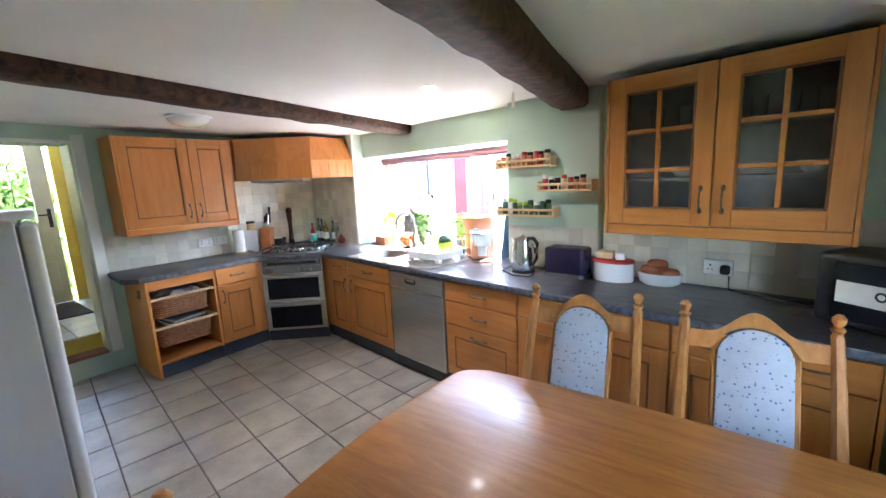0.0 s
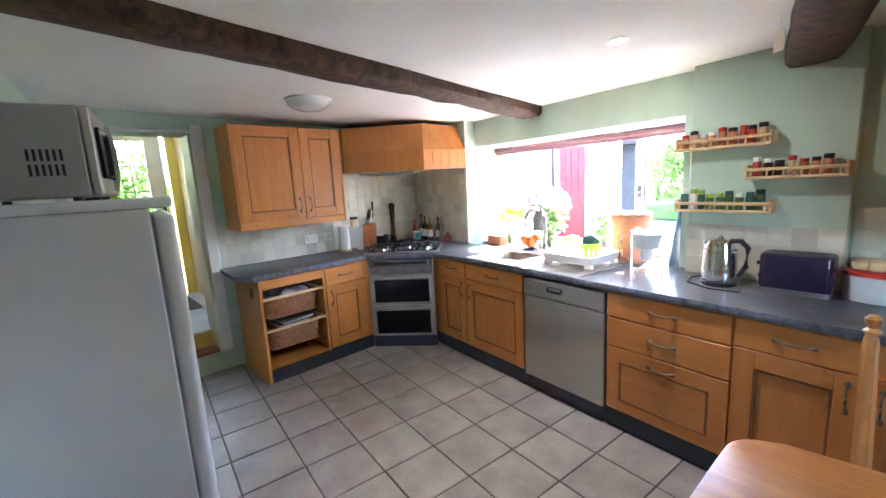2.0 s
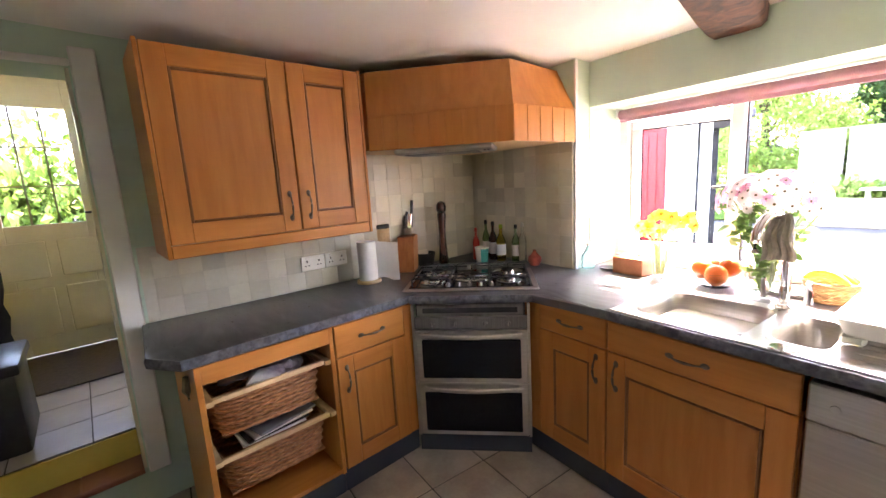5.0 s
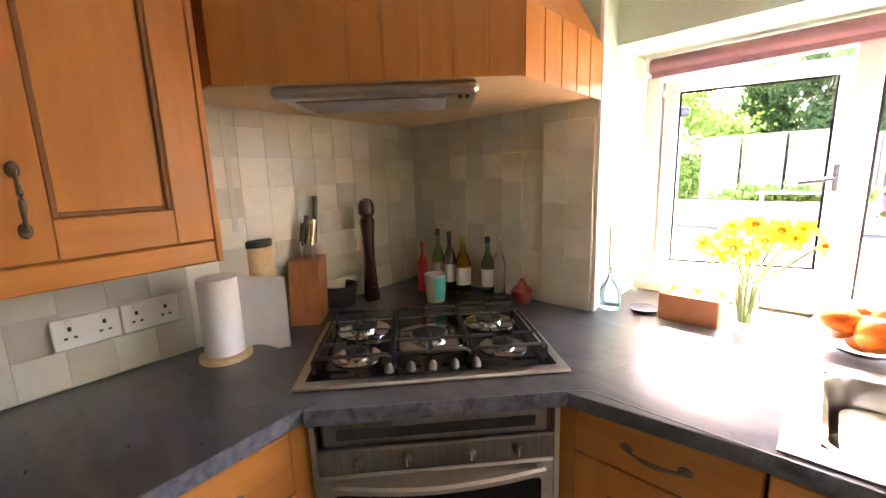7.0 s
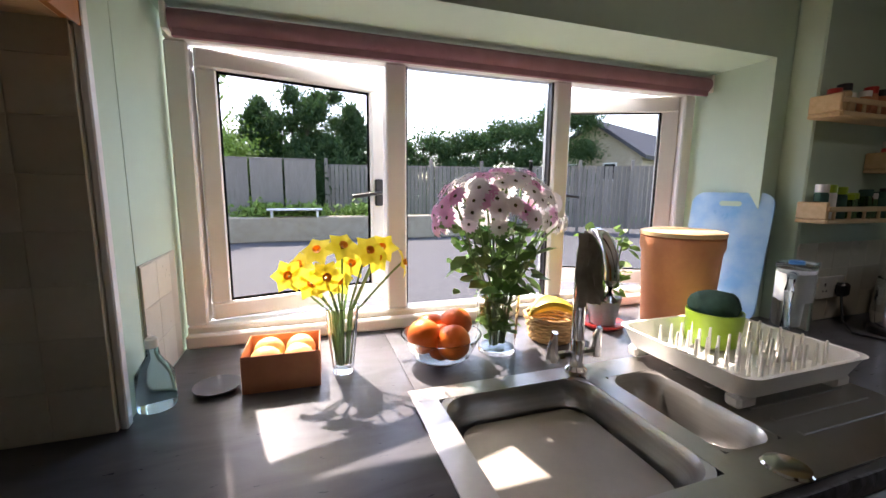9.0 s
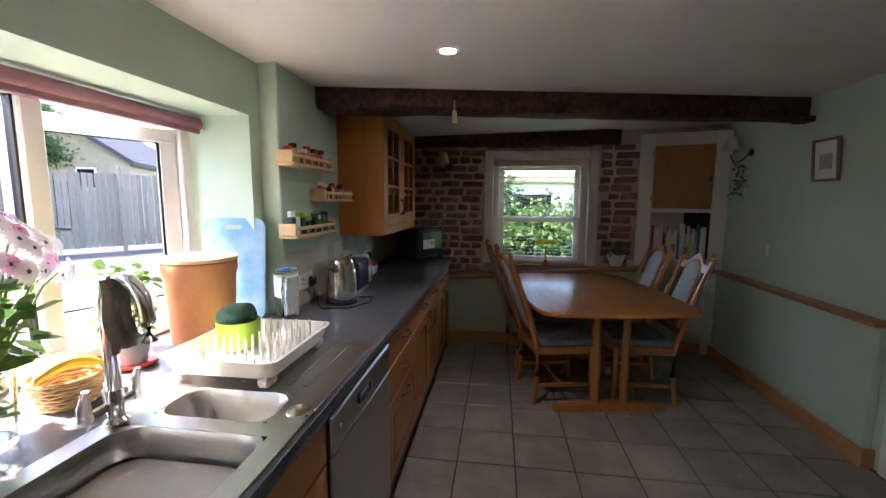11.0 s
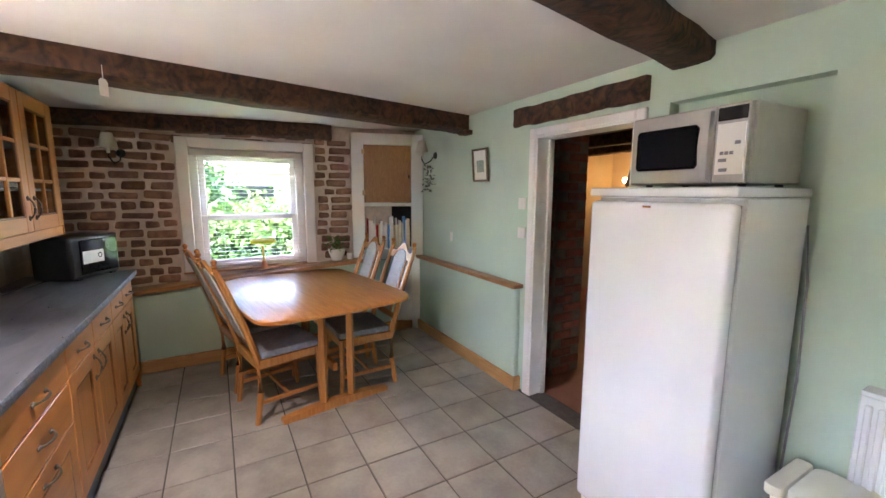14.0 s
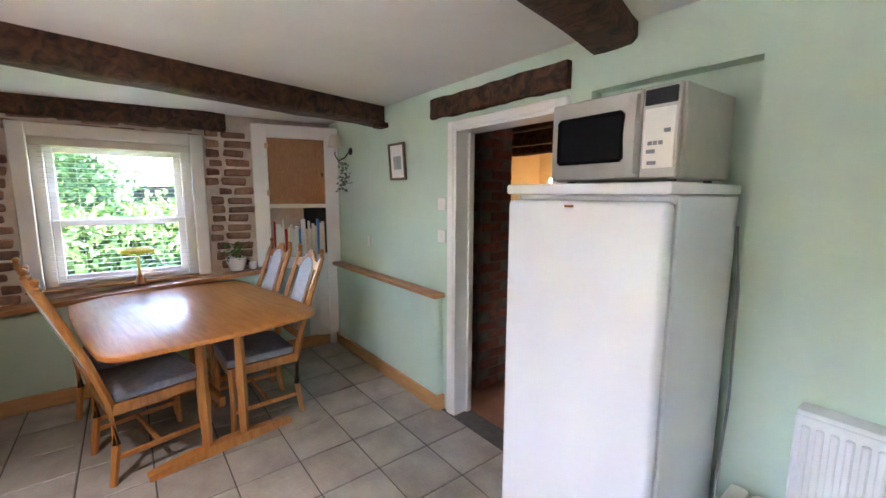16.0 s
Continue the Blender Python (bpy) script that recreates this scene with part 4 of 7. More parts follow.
# sink cut-outs are left open by building the worktop in strips round them
SX0, SX1, SY0, SY1 = -2.10, -1.02, 2.45, 2.925
SINKDX, SINKDY = 0.015, -0.042
HX0, HX1, HY0, HY1 = SX0 + SINKDX, SX1 + SINKDX, SY0 + SINKDY, SY1 + SINKDY
bm = bmesh.new()
prism(bm, [front[k] for k in (0, 1, 2, 3, 4)] + [(HX0, 2.372), (HX0, 3.39)] + front[14:], 0.88, 0.92, 0.004)
prism(bm, [(HX0, 2.372), (HX1, 2.372), (HX1, HY0), (HX0, HY0)], 0.88, 0.92)
prism(bm, [(HX0, HY1), (HX1, HY1), (HX1, 3.39), (HX0, 3.39)], 0.88, 0.92)
prism(bm, [(HX1, 2.372)] + front[6:14] + [(HX1, 3.39)], 0.88, 0.92)
worktop = thing("worktop", pose(0, 0, 0), "dark grey slate-effect laminate worktop running round the corner", "worktop")
part("surface", bm, WORKTOP, worktop, sharp=30)
line = [Vector((*p, 0)) for p in (front[0], front[1], front[2], front[3], front[4], front[5], front[6])]
rings = []
for a, b in zip(line, line[1:]):
    steps = max(2, int((b - a).length / 0.02))
    out = Vector(((b - a).y, -(b - a).x, 0)).normalized()
    for k in range(steps):
        p = a.lerp(b, k / steps)
        w1, w2 = noise.noise(p * 40) * 0.0022, noise.noise(p * 55 + Vector((5, 0, 0))) * 0.003
        rings.append([p + out * o + Vector((0, 0, z)) for o, z in ((-0.003, 0.9215), (-0.003, 0.882), (0.002, 0.8805), (0.005 + w1, 0.893 + w2), (0.006 + w2, 0.908 + w1), (0.002 + w1, 0.9215))])
part("edge_strip", ring_mesh(bmesh.new(), rings), SLATEEDGE, worktop, "chipped slate-textured front edge")

# inset sink with two bowls and a drainer
sink = thing("sink", pose(SINKDX, SINKDY, 0.921), "inset steel sink with a large bowl, half bowl and drainer", "sink")


def rounded(x0, x1, y0, y1, r, n=6):
    pts = []
    for cx, cy, a0 in ((x1 - r, y1 - r, 0), (x0 + r, y1 - r, 90), (x0 + r, y0 + r, 180), (x1 - r, y0 + r, 270)):
        for k in range(n + 1):
            a = radians(a0 + 90 * k / n)
            pts.append((cx + r * math.cos(a), cy + r * math.sin(a)))
    return pts


def bowl(x0, x1, y0, y1, deep, r):
    rings = []
    for inset, z in ((-0.012, 0.004), (0.0, 0.002), (0.012, -0.02), (0.02, -deep * 0.8), (0.05, -deep)):
        rings.append([Vector((x, y, z)) for x, y in rounded(x0 + inset, x1 - inset, y0 + inset, y1 - inset, r)])
    bm = ring_mesh(bmesh.new(), rings, False)
    bm.faces.new([bm.verts.new(v) for v in rings[-1]])
    return bm


bm = bmesh.new()
B1, B2 = (-2.06, -1.655, 2.49, 2.885), (-1.60, -1.44, 2.53, 2.86)
for x0, x1, y0, y1 in ((SX0 - 0.02, SX1 + 0.02, 2.432, B1[2]), (SX0 - 0.02, SX1 + 0.02, B1[3], 2.945), (SX0 - 0.02, B1[0], B1[2], B1[3]), (B1[1], B2[0], B1[2], B1[3]), (B2[0], B2[1], B1[2], B2[2]), (B2[0], B2[1], B2[3], B1[3]), (B2[1], SX1 + 0.02, B1[2], B1[3])):
    box(bm, x0, x1, y0, y1, 0.0, 0.004)
part("rim", bm, STEEL, sink)
part("main_bowl", bowl(*B1, 0.17, 0.07), STEEL, sink)
part("half_bowl", bowl(*B2, 0.13, 0.06), STEEL, sink)
for k in range(7):
    part("drainer_rib", slab(-1.39, -1.06, 2.52 + k * 0.052, 2.535 + k * 0.052, 0.004, 0.008, 0.002), STEEL, sink)
part("plug", lathe(bmesh.new(), [(0.04, 0.005), (0.036, 0.009), (0.01, 0.010)]), CHROME, sink).matrix_local = pose(-1.53, 2.468, 0.0)
basin = bmesh.new()
rings = []
for inset, z in ((0, 0.105), (0.006, 0.10), (0.02, 0.02), (0.04, 0.006)):
    rings.append([Vector((x, y, z)) for x, y in rounded(-0.165 + inset, 0.165 - inset, -0.165 + inset, 0.165 - inset, 0.06)])
for inset, z in ((0.034, 0.012), (0.016, 0.10), (-0.004, 0.106)):
    rings.insert(0, [Vector((x, y, z)) for x, y in rounded(-0.165 + inset, 0.165 - inset, -0.165 + inset, 0.165 - inset, 0.06)])
ring_mesh(basin, rings[::-1], True)
solid("washing_up_bowl", basin, BEIGEPLASTIC, "off-white plastic washing-up bowl standing in the sink", "bowl", m=pose(-1.857 + SINKDX, 2.688 + SINKDY, 0.753))
tap = thing("mixer_tap", pose(-1.640, 2.870, 0.925), "chrome swan-neck mixer tap with lever handles", "tap")
pts = [(0, 0, 0.0), (0, 0, 0.30)] + [(0.0, -0.09 + 0.09 * math.cos(a), 0.30 + 0.09 * math.sin(a)) for a in [k * math.pi / 10 for k in range(1, 11)]] + [(0.0, -0.18, 0.25)]
part("spout", tube(bmesh.new(), [Matrix.Rotation(radians(-18), 3, "Z") @ Vector(p) for p in pts], 0.0175, 12), CHROME, tap)
part("base", lathe(bmesh.new(), [(0.03, 0), (0.03, 0.01), (0.02, 0.02), (0.02, 0.09), (0.014, 0.1)]), CHROME, tap)
bm = tube(bmesh.new(), [(-0.07, 0.01, 0.05), (0.07, 0.01, 0.05)], 0.012, 8)
for s in (-1, 1):
    tube(bm, [(s * 0.07, 0.01, 0.035), (s * 0.07, 0.01, 0.075), (s * 0.072, 0.0, 0.12)], [0.017, 0.015, 0.008], 8)
part("lever", bm, CHROME, tap)
cloth = bmesh.new()
pts = []
for i in range(13):
    for j in range(15):
        s, t = i / 12 - 0.5, j / 14
        pts.append(cloth.verts.new((s * (0.07 + 0.04 * t) + 0.006 * math.sin(t * 9), 0.012 * math.sin(s * 22 + t * 3), -t * 0.19 - 0.02 * abs(s))))
for i in range(12):
    for j in range(14):
        cloth.faces.new((pts[i * 15 + j], pts[(i + 1) * 15 + j], pts[(i + 1) * 15 + j + 1], pts[i * 15 + j + 1]))
bmesh.ops.solidify(cloth, geom=cloth.faces[:], thickness=0.006)
solid("dish_cloth", cloth, pbr("grey-beige dish cloth", (0.27, 0.25, 0.21), (0.36, 0.33, 0.28), 30, 0.95, 0.4), "grey-beige dish cloth hung over the tap", "cloth", m=pose(-1.660, 2.815, 1.325, 0, 0, 12))

# gas hob across the corner
HOBM = pose(-3.026, 1.874, 0.921, 0, 0, 48.6)
hob = thing("gas_hob", HOBM, "five-burner steel gas hob with black cast iron pan supports", "hob")
part("rim", slab(0, 0.742, 0, 0.50, 0, 0.010, 0.006), STEEL, hob)
part("plate", slab(0.03, 0.712, 0.035, 0.47, 0.0105, 0.0145, 0.002), BLACKGLASS, hob, "dark polished hob plate")
for x, y, r in ((0.15, 0.16, 0.036), (0.15, 0.37, 0.045), (0.37, 0.265, 0.062), (0.59, 0.37, 0.045), (0.59, 0.16, 0.036)):
    bnr = part("burner", lathe(bmesh.new(), [(r * 2.0, 0), (r * 2.0, 0.003), (r * 1.6, 0.005), (r, 0.006), (r, 0.016)], n=28), CHROME, hob)
    bnr.matrix_local = pose(x, y, 0.015)
    part("cap", lathe(bmesh.new(), [(r * 0.85, 0.016), (r * 0.88, 0.022), (r * 0.5, 0.026)], n=20), IRON, bnr, "black burner cap")
for x0, x1 in ((0.045, 0.255), (0.265, 0.475), (0.485, 0.695)):
    bm = bmesh.new()
    zt = 0.058
    for y in (0.07, 0.45):
        tube(bm, [(x0, y, 0.015), (x0, y, zt - 0.008), (x0 + 0.012, y, zt), (x1 - 0.012, y, zt), (x1, y, zt - 0.008), (x1, y, 0.015)], 0.0055, 6)
    xm = (x0 + x1) / 2
    for a, b in (((x0, 0.07), (x0, 0.45)), ((x1, 0.07), (x1, 0.45))):
        tube(bm, [(*a, zt - 0.008), (*b, zt - 0.008)], 0.005, 6)
    for a, b in (((xm, 0.07), (xm, 0.135)), ((xm, 0.18), (xm, 0.24)), ((xm, 0.30), (xm, 0.35)), ((xm, 0.39), (xm, 0.45)), ((x0, 0.16), (xm - 0.03, 0.16)), ((xm + 0.03, 0.16), (x1, 0.16)), ((x0, 0.37), (xm - 0.03, 0.37)), ((xm + 0.03, 0.37), (x1, 0.37))):
        tube(bm, [(*a, zt), (*b, zt)], 0.005, 6)
    part("pan_support", bm, IRON, hob, "black cast iron pan support")
for k in range(5):
    part("knob", lathe(bmesh.new(), [(0.013, 0), (0.012, 0.012), (0.007, 0.022), (0.005, 0.024)], n=14), OVENGREY, hob).matrix_local = pose(0.25 + k * 0.06, 0.055, 0.0145)

# wall cabinets on the west wall and the canopy hood
wc = thing("wall_cabinet", west(2.145, 0.285), "honey oak double wall cabinet with framed doors", "cabinet", "wall cabinets")
w = 0.985
part("carcass", slab(0.016, w - 0.016, 0.001, 0.335, 1.31, 2.115), OAK, wc)
part("side", slab(0, 0.016, -0.022, 0.335, 1.252, 2.12, 0.002), OAK, wc)
part("side", slab(w - 0.016, w, -0.022, 0.30, 1.252, 2.12, 0.002), OAK, wc)
part("valance", slab(0.016, w - 0.016, -0.018, 0.0, 1.252, 1.308, 0.004), OAKH, wc)
panel_door(wc, 0.018, 0.575, 1.311, 2.112, hinge=1, hz=1.435)
panel_door(wc, 0.581, w - 0.018, 1.311, 2.112, hinge=-1, hz=1.435)

hood = thing("cooker_hood", pose(0, 0, 0), "honey oak boarded canopy hood over the hob corner", "hood")
HL, HF, HR = P(1.125, 0.285), (-2.675, 2.408), (-2.695, 2.93)
back = [P(1.095, 0.01), P(0.01, 0.01)]
bm = bmesh.new()
lowring = [HL, HF, HR, back[1], back[0]]
tl = [Vector(p) for p in lowring]
inset = [Vector(HL) + Vector((-0.03, 0.02)), Vector(HF) + Vector((-0.075, 0.055)), Vector(HR) + Vector((-0.13, 0.0)), Vector(back[1]), Vector(back[0])]
rings = [[Vector((*p, 1.706)) for p in lowring], [Vector((*p, 1.885)) for p in lowring], [Vector((*p, 2.13)) for p in inset]]
ring_mesh(bm, rings)
part("canopy", bm, OAK, hood, sharp=20)
n = (Vector(HF) - Vector(HL)).normalized()
length = (Vector(HF) - Vector(HL)).length
fm = Matrix.Translation((*HL, 0)) @ Matrix.Rotation(math.atan2(n.y, n.x), 4, "Z")
for k in range(9):
    a = k * length / 9
    part("board", slab(a + 0.0015, a + length / 9 - 0.0015, -0.003, -0.0005, 1.700, 1.885, 0.0015, fm), OAK, hood)
sidem = Matrix.Translation((*HF, 0)) @ Matrix.Rotation(math.atan2(HR[1] - HF[1], HR[0] - HF[0]), 4, "Z")
run = (Vector(HR) - Vector(HF)).length
for k in range(5):
    part("board", slab(k * run / 5 + 0.0015, (k + 1) * run / 5 - 0.0015, -0.003, -0.0005, 1.700, 1.885, 0.0015, sidem), OAK, hood)
bm = bmesh.new()
prism(bm, [Vector(HL) + Vector((0.0, 0.012)), Vector(HF) + Vector((-0.02, 0.012)), Vector(HR) + Vector((-0.02, 0)), back[1], back[0]], 1.712, 1.7055)
part("soffit", bm, PINE, hood, "pale underside board")
ext = part("extractor", slab(length / 2 - 0.27, length / 2 + 0.29, 0.035, 0.30, 1.672, 1.7055, 0.010, fm), STEEL, hood, "steel extractor with filter panel")
part("filter", slab(length / 2 - 0.22, length / 2 + 0.20, 0.085, 0.28, 1.668, 1.6715, 0.001, fm), GREYPOT, ext)
for k in range(2):
    part("switch", slab(length / 2 + 0.235 + k * 0.02, length / 2 + 0.245 + k * 0.02, 0.07, 0.10, 1.667, 1.6715, 0.001, fm), BLACK, ext)

# glazed wall cabinet on the north wall
gc = thing("glazed_cabinet", pose(0.287, 2.725, 0), "honey oak wall cabinet with two small-paned glass doors", "cabinet", "wall cabinets")
w = 1.07
bm = bmesh.new()
box(bm, 0.018, w - 0.018, 0.305, 0.318, 1.313, 2.115)
for z in (1.313, 1.55, 1.82, 2.10):
    box(bm, 0.018, w - 0.018, 0.02, 0.305, z, z + 0.015)
part("carcass", bm, CABINSIDE, gc, "grey lined back and shelves")
part("side", slab(0, 0.018, -0.022, 0.318, 1.252, 2.12, 0.002), OAK, gc)
part("side", slab(w - 0.018, w, -0.022, 0.318, 1.252, 2.12, 0.002), OAK, gc)
part("valance", slab(0.018, w - 0.018, -0.018, 0.0, 1.252, 1.312, 0.004), OAKH, gc)
panel_door(gc, 0.02, w / 2 - 0.003, 1.315, 2.117, hinge=1, glazed=True, hz=1.452)
panel_door(gc, w / 2 + 0.003, w - 0.02, 1.315, 2.117, hinge=-1, glazed=True, hz=1.452)
for x, z, kind in ((0.17, 1.330, 0), (0.35, 1.330, 1), (0.16, 1.567, 1), (0.36, 1.567, 0), (0.70, 1.330, 1), (0.90, 1.330, 1), (0.70, 1.567, 1), (0.90, 1.567, 0), (0.22, 1.837, 2), (0.36, 1.837, 2), (0.68, 1.837, 2), (0.80, 1.837, 2), (0.92, 1.837, 2)):
    m = pose(0.287 + x, 2.725 + 0.15, z)
    if kind == 0:
        solid("china_bowl", lathe(bmesh.new(), [(0.03, 0), (0.05, 0.02), (0.065, 0.06), (0.062, 0.06), (0.045, 0.02), (0.02, 0.012)]), CERAMIC, "white china bowl behind the cabinet glass", "bowl", "crockery", m)
    elif kind == 1:
        bm = bmesh.new()
        for k in range(5):
            lathe(bm, [(0.04, k * 0.009), (0.085, 0.008 + k * 0.009), (0.085, 0.012 + k * 0.009), (0.04, 0.005 + k * 0.009)], n=20)
        solid("plate_stack", bm, CERAMIC, "stack of white plates behind the cabinet glass", "plates", "crockery", m)
    else:
        solid("drinking_glass", lathe(bmesh.new(), [(0.03, 0), (0.035, 0.11), (0.033, 0.11), (0.027, 0.006)]), VASE, "clear drinking glass behind the cabinet glass", "glass", "crockery", m)

# ---- dining end ----
TABLE = pose(0.94, 1.16, 0, 0, 0, 9) @ Matrix.Diagonal((1, 1, 1.035, 1))
table = thing("dining_table", TABLE, "orange-brown veneered dining table with rounded corners and trestle legs", "table")


top = []
half, mid, end, r = 0.745, 0.585, 0.55, 0.12
for x in [half - r - (2 * half - 2 * r) * k / 10 for k in range(11)]:
    top.append((x, end + (mid - end) * (1 - (x / half) ** 2)))
corner = [(-half + r - r * math.sin(a), end - r + r * math.cos(a)) for a in [math.pi / 2 * k / 7 for k in range(1, 8)]]
upper = [p for p in top] + corner
west_end = [(-half - 0.03 * math.cos(y / (end - r) * math.pi / 2), y) for y in [(end - r) * (1 - k / 6) for k in range(1, 12)]]
lower = [(x, -y) for x, y in reversed(upper)]
east_end = [(-x, -y) for x, y in west_end]
part("tabletop", prism(bmesh.new(), upper + west_end + lower + east_end, 0.722, 0.75, 0.007), TEAK, table)
part("apron", slab(-0.50, 0.50, -0.30, -0.28, 0.66, 0.7215, 0.003), TEAK, table)
part("apron", slab(-0.50, 0.50, 0.28, 0.30, 0.66, 0.7215, 0.003), TEAK, table)
for x in (-0.54, 0.42):
    part("bearer", slab(x - 0.03, x + 0.03, -0.36, 0.36, 0.68, 0.7215, 0.008), CHAIRWOOD, table)
    for y in (-0.105, 0.105):
        part("leg", tube(bmesh.new(), [(x, y, 0.05), (x, y, 0.3), (x, y, 0.68)], [0.027, 0.032, 0.026], 4), CHAIRWOOD, table)
    bm = bmesh.new()
    rings = []
    for t in (-0.40, -0.34, -0.2, 0, 0.2, 0.34, 0.40):
        h = 0.028 + 0.030 * (1 - (t / 0.40) ** 2)
        rings.append([Vector((x - 0.035, t, 0)), Vector((x + 0.035, t, 0)), Vector((x + 0.03, t, h)), Vector((x - 0.03, t, h))])
    part("foot", ring_mesh(bm, rings), CHAIRWOOD, table)
part("stretcher", slab(-0.51, 0.39, -0.018, 0.018, 0.24, 0.30, 0.005), CHAIRWOOD, table)


def dining_chair(m):
    c = thing("dining_chair", m, "orange varnished high-back chair with sprigged cloth back and grey seat", "chair", "chairs round the table")
    w, d = 0.21, 0.22
    for s in (-1, 1):
        pts = [(s * w, d - 0.0, 0.0), (s * w, d - 0.03, 0.22), (s * w, d - 0.02, 0.45), (s * w, d + 0.05, 0.70), (s * w * 0.985, d + 0.13, 0.92), (s * w * 0.97, d + 0.185, 1.06)]
        post = part("back_post", tube(bmesh.new(), pts, [0.019, 0.021, 0.023, 0.021, 0.019, 0.017], 6), CHAIRWOOD, c)
        part("finial", lathe(bmesh.new(), [(0.017, -0.005), (0.012, 0.008), (0.019, 0.018), (0.019, 0.022), (0.010, 0.030), (0.017, 0.044), (0.018, 0.056), (0.008, 0.068)], (s * w * 0.97, d + 0.19, 1.065), 12), CHAIRWOOD, post)
        part("front_leg", tube(bmesh.new(), [(s * (w + 0.01), -d - 0.01, 0.0), (s * (w + 0.01), -d, 0.2), (s * (w + 0.01), -d, 0.44)], [0.016, 0.019, 0.022], 6), CHAIRWOOD, c)
        part("side_stretcher", slab(s * w - 0.009, s * w + 0.009, -d, d - 0.02, 0.13, 0.16, 0.004), CHAIRWOOD, c)
        part("side_rail", slab(s * w - 0.012, s * w + 0.012, -d, d - 0.02, 0.38, 0.44, 0.004), CHAIRWOOD, c)
    part("cross_stretcher", slab(-w, w, -0.01, 0.01, 0.135, 0.157, 0.003), CHAIRWOOD, c)
    part("front_rail", slab(-w, w, -d - 0.012, -d + 0.012, 0.38, 0.44, 0.004), CHAIRWOOD, c)
    part("back_rail", slab(-w, w, d - 0.035, d - 0.012, 0.38, 0.44, 0.004), CHAIRWOOD, c)
    bm = prism(bmesh.new(), rounded(-w - 0.012, w + 0.012, -d - 0.02, d - 0.04, 0.03, 4), 0.4405, 0.492, 0.016)
    part("seat", bm, CLOTHGREY, c)
    lean = math.atan2(0.135, 0.36)
    back = Matrix.Translation((0, d + 0.065, 0.72)) @ Matrix.Rotation(-lean, 4, "X")
    # shaped crest rail, arched in the middle
    n, rings = 24, []
    for i in range(n + 1):
        x = -w + 2 * w * i / n
        t = abs(x) / w
        topz = 0.335 + 0.075 * (math.cos(min(1, t / 0.62) * math.pi) * 0.5 + 0.5)
        lowz = 0.275 + 0.085 * max(0, 1 - (t / 0.52) ** 2) ** 0.5 if t < 0.52 else 0.275
        rings.append([back @ Vector((x, y, z)) for y, z in ((-0.011, lowz), (0.011, lowz), (0.011, topz), (-0.011, topz))])
    part("crest_rail", ring_mesh(bmesh.new(), rings), CHAIRWOOD, c)
    part("lower_rail", slab(-w, w, -0.010, 0.010, -0.20, -0.16, 0.003, back), CHAIRWOOD, c)
    outline = [(x, z) for x, z in [(-0.105, -0.155)] + [(-0.105 * math.cos(a), 0.255 + 0.10 * math.sin(a)) for a in [math.pi * k / 12 for k in range(13)]] + [(0.105, -0.155)]]
    bm = bmesh.new()
    prism(bm, outline, -0.016, 0.016, 0.006)
    for v in bm.verts:
        v.co = back @ Vector((v.co.x, -v.co.z, v.co.y))
    part("back_pad", bm, CHAIRCLOTH, c, "pale blue sprigged cloth pad")
    for s in (-1, 1):
        bm = tube(bmesh.new(), [back @ Vector((s * 0.112, 0, -0.16)), back @ Vector((s * 0.112, 0, 0.275))], 0.009, 6)
        part("slat", bm, CHAIRWOOD, c)
    return c


first = dining_chair(pose(0.655, 1.45, 0, 0, 0, 13) @ Matrix.Diagonal((1, 1, 1.012, 1)))
for m in (pose(1.21, 1.555, 0, 0, 0, 13), pose(0.735, 0.80, 0, 0, 0, 182), pose(1.33, 0.835, 0, 0, 0, 184)):
    copy_thing(first, m)

flower = thing("flower_stand", pose(1.75, 1.40, 0.826) @ Matrix.Scale(1.45, 4), "single yellow artificial flower in a small vase on the sill", "flower")
part("stem", tube(bmesh.new(), [(0, 0, 0.03), (0, 0.003, 0.15)], 0.007, 8), LEMON, flower)
part("vase", lathe(bmesh.new(), [(0.028, 0), (0.022, 0.02), (0.010, 0.05)], n=14), TERRA, flower)
bm = bmesh.new()
for k in range(6):
    a = k * math.pi / 3
    ball(bm, (0.048 * math.cos(a), 0.048 * math.sin(a), 0.18), 0.034, (1.2, 1.2, 0.5), 1)
part("head", bm, PETALY, flower)

# corner cupboard with a board door and a bookshelf
A, B = Vector((1.85, 0.50)), Vector((1.655, -0.245))
cd = (A - B).normalized()
ang = math.degrees(math.atan2(cd.y, cd.x))
L = (A - B).length
CUP = Matrix.Translation((*B, 0)) @ Matrix.Rotation(radians(ang), 4, "Z")
cup = thing("corner_cupboard", CUP, "white painted corner cupboard with a knotty board door and open bookshelf", "cupboard")
f = 0.13
for x0, x1, z0, z1 in ((0.0, f, 0, 2.17), (L - f, L, 0, 2.17), (f, L - f, 2.05, 2.17), (f, L - f, 1.40, 1.44), (f, L - f, 0.82, 0.93)):
    part("frame", slab(x0, x1, 0.0, 0.022, z0, z1, 0.004), WHITE, cup)
# near-black sheet: the bookshelf's inner shade is put into its colour
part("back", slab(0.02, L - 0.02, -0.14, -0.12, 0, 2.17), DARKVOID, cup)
part("shelf", slab(f - 0.02, L - f + 0.02, -0.119, -0.001, 0.912, 0.93), WHITE, cup)
part("lower_door", slab(f, L - f, 0.0, 0.018, 0.1, 0.818, 0.003), WHITE, cup)
d = part("door", slab(f + 0.003, L - f - 0.003, 0.004, 0.022, 1.443, 2.047, 0.003), DOORPINE, cup, "knotty stained board door")
part("latch", slab(f + 0.02, f + 0.035, 0.022, 0.034, 1.70, 1.74, 0.003), IRON, d, "small black latch")
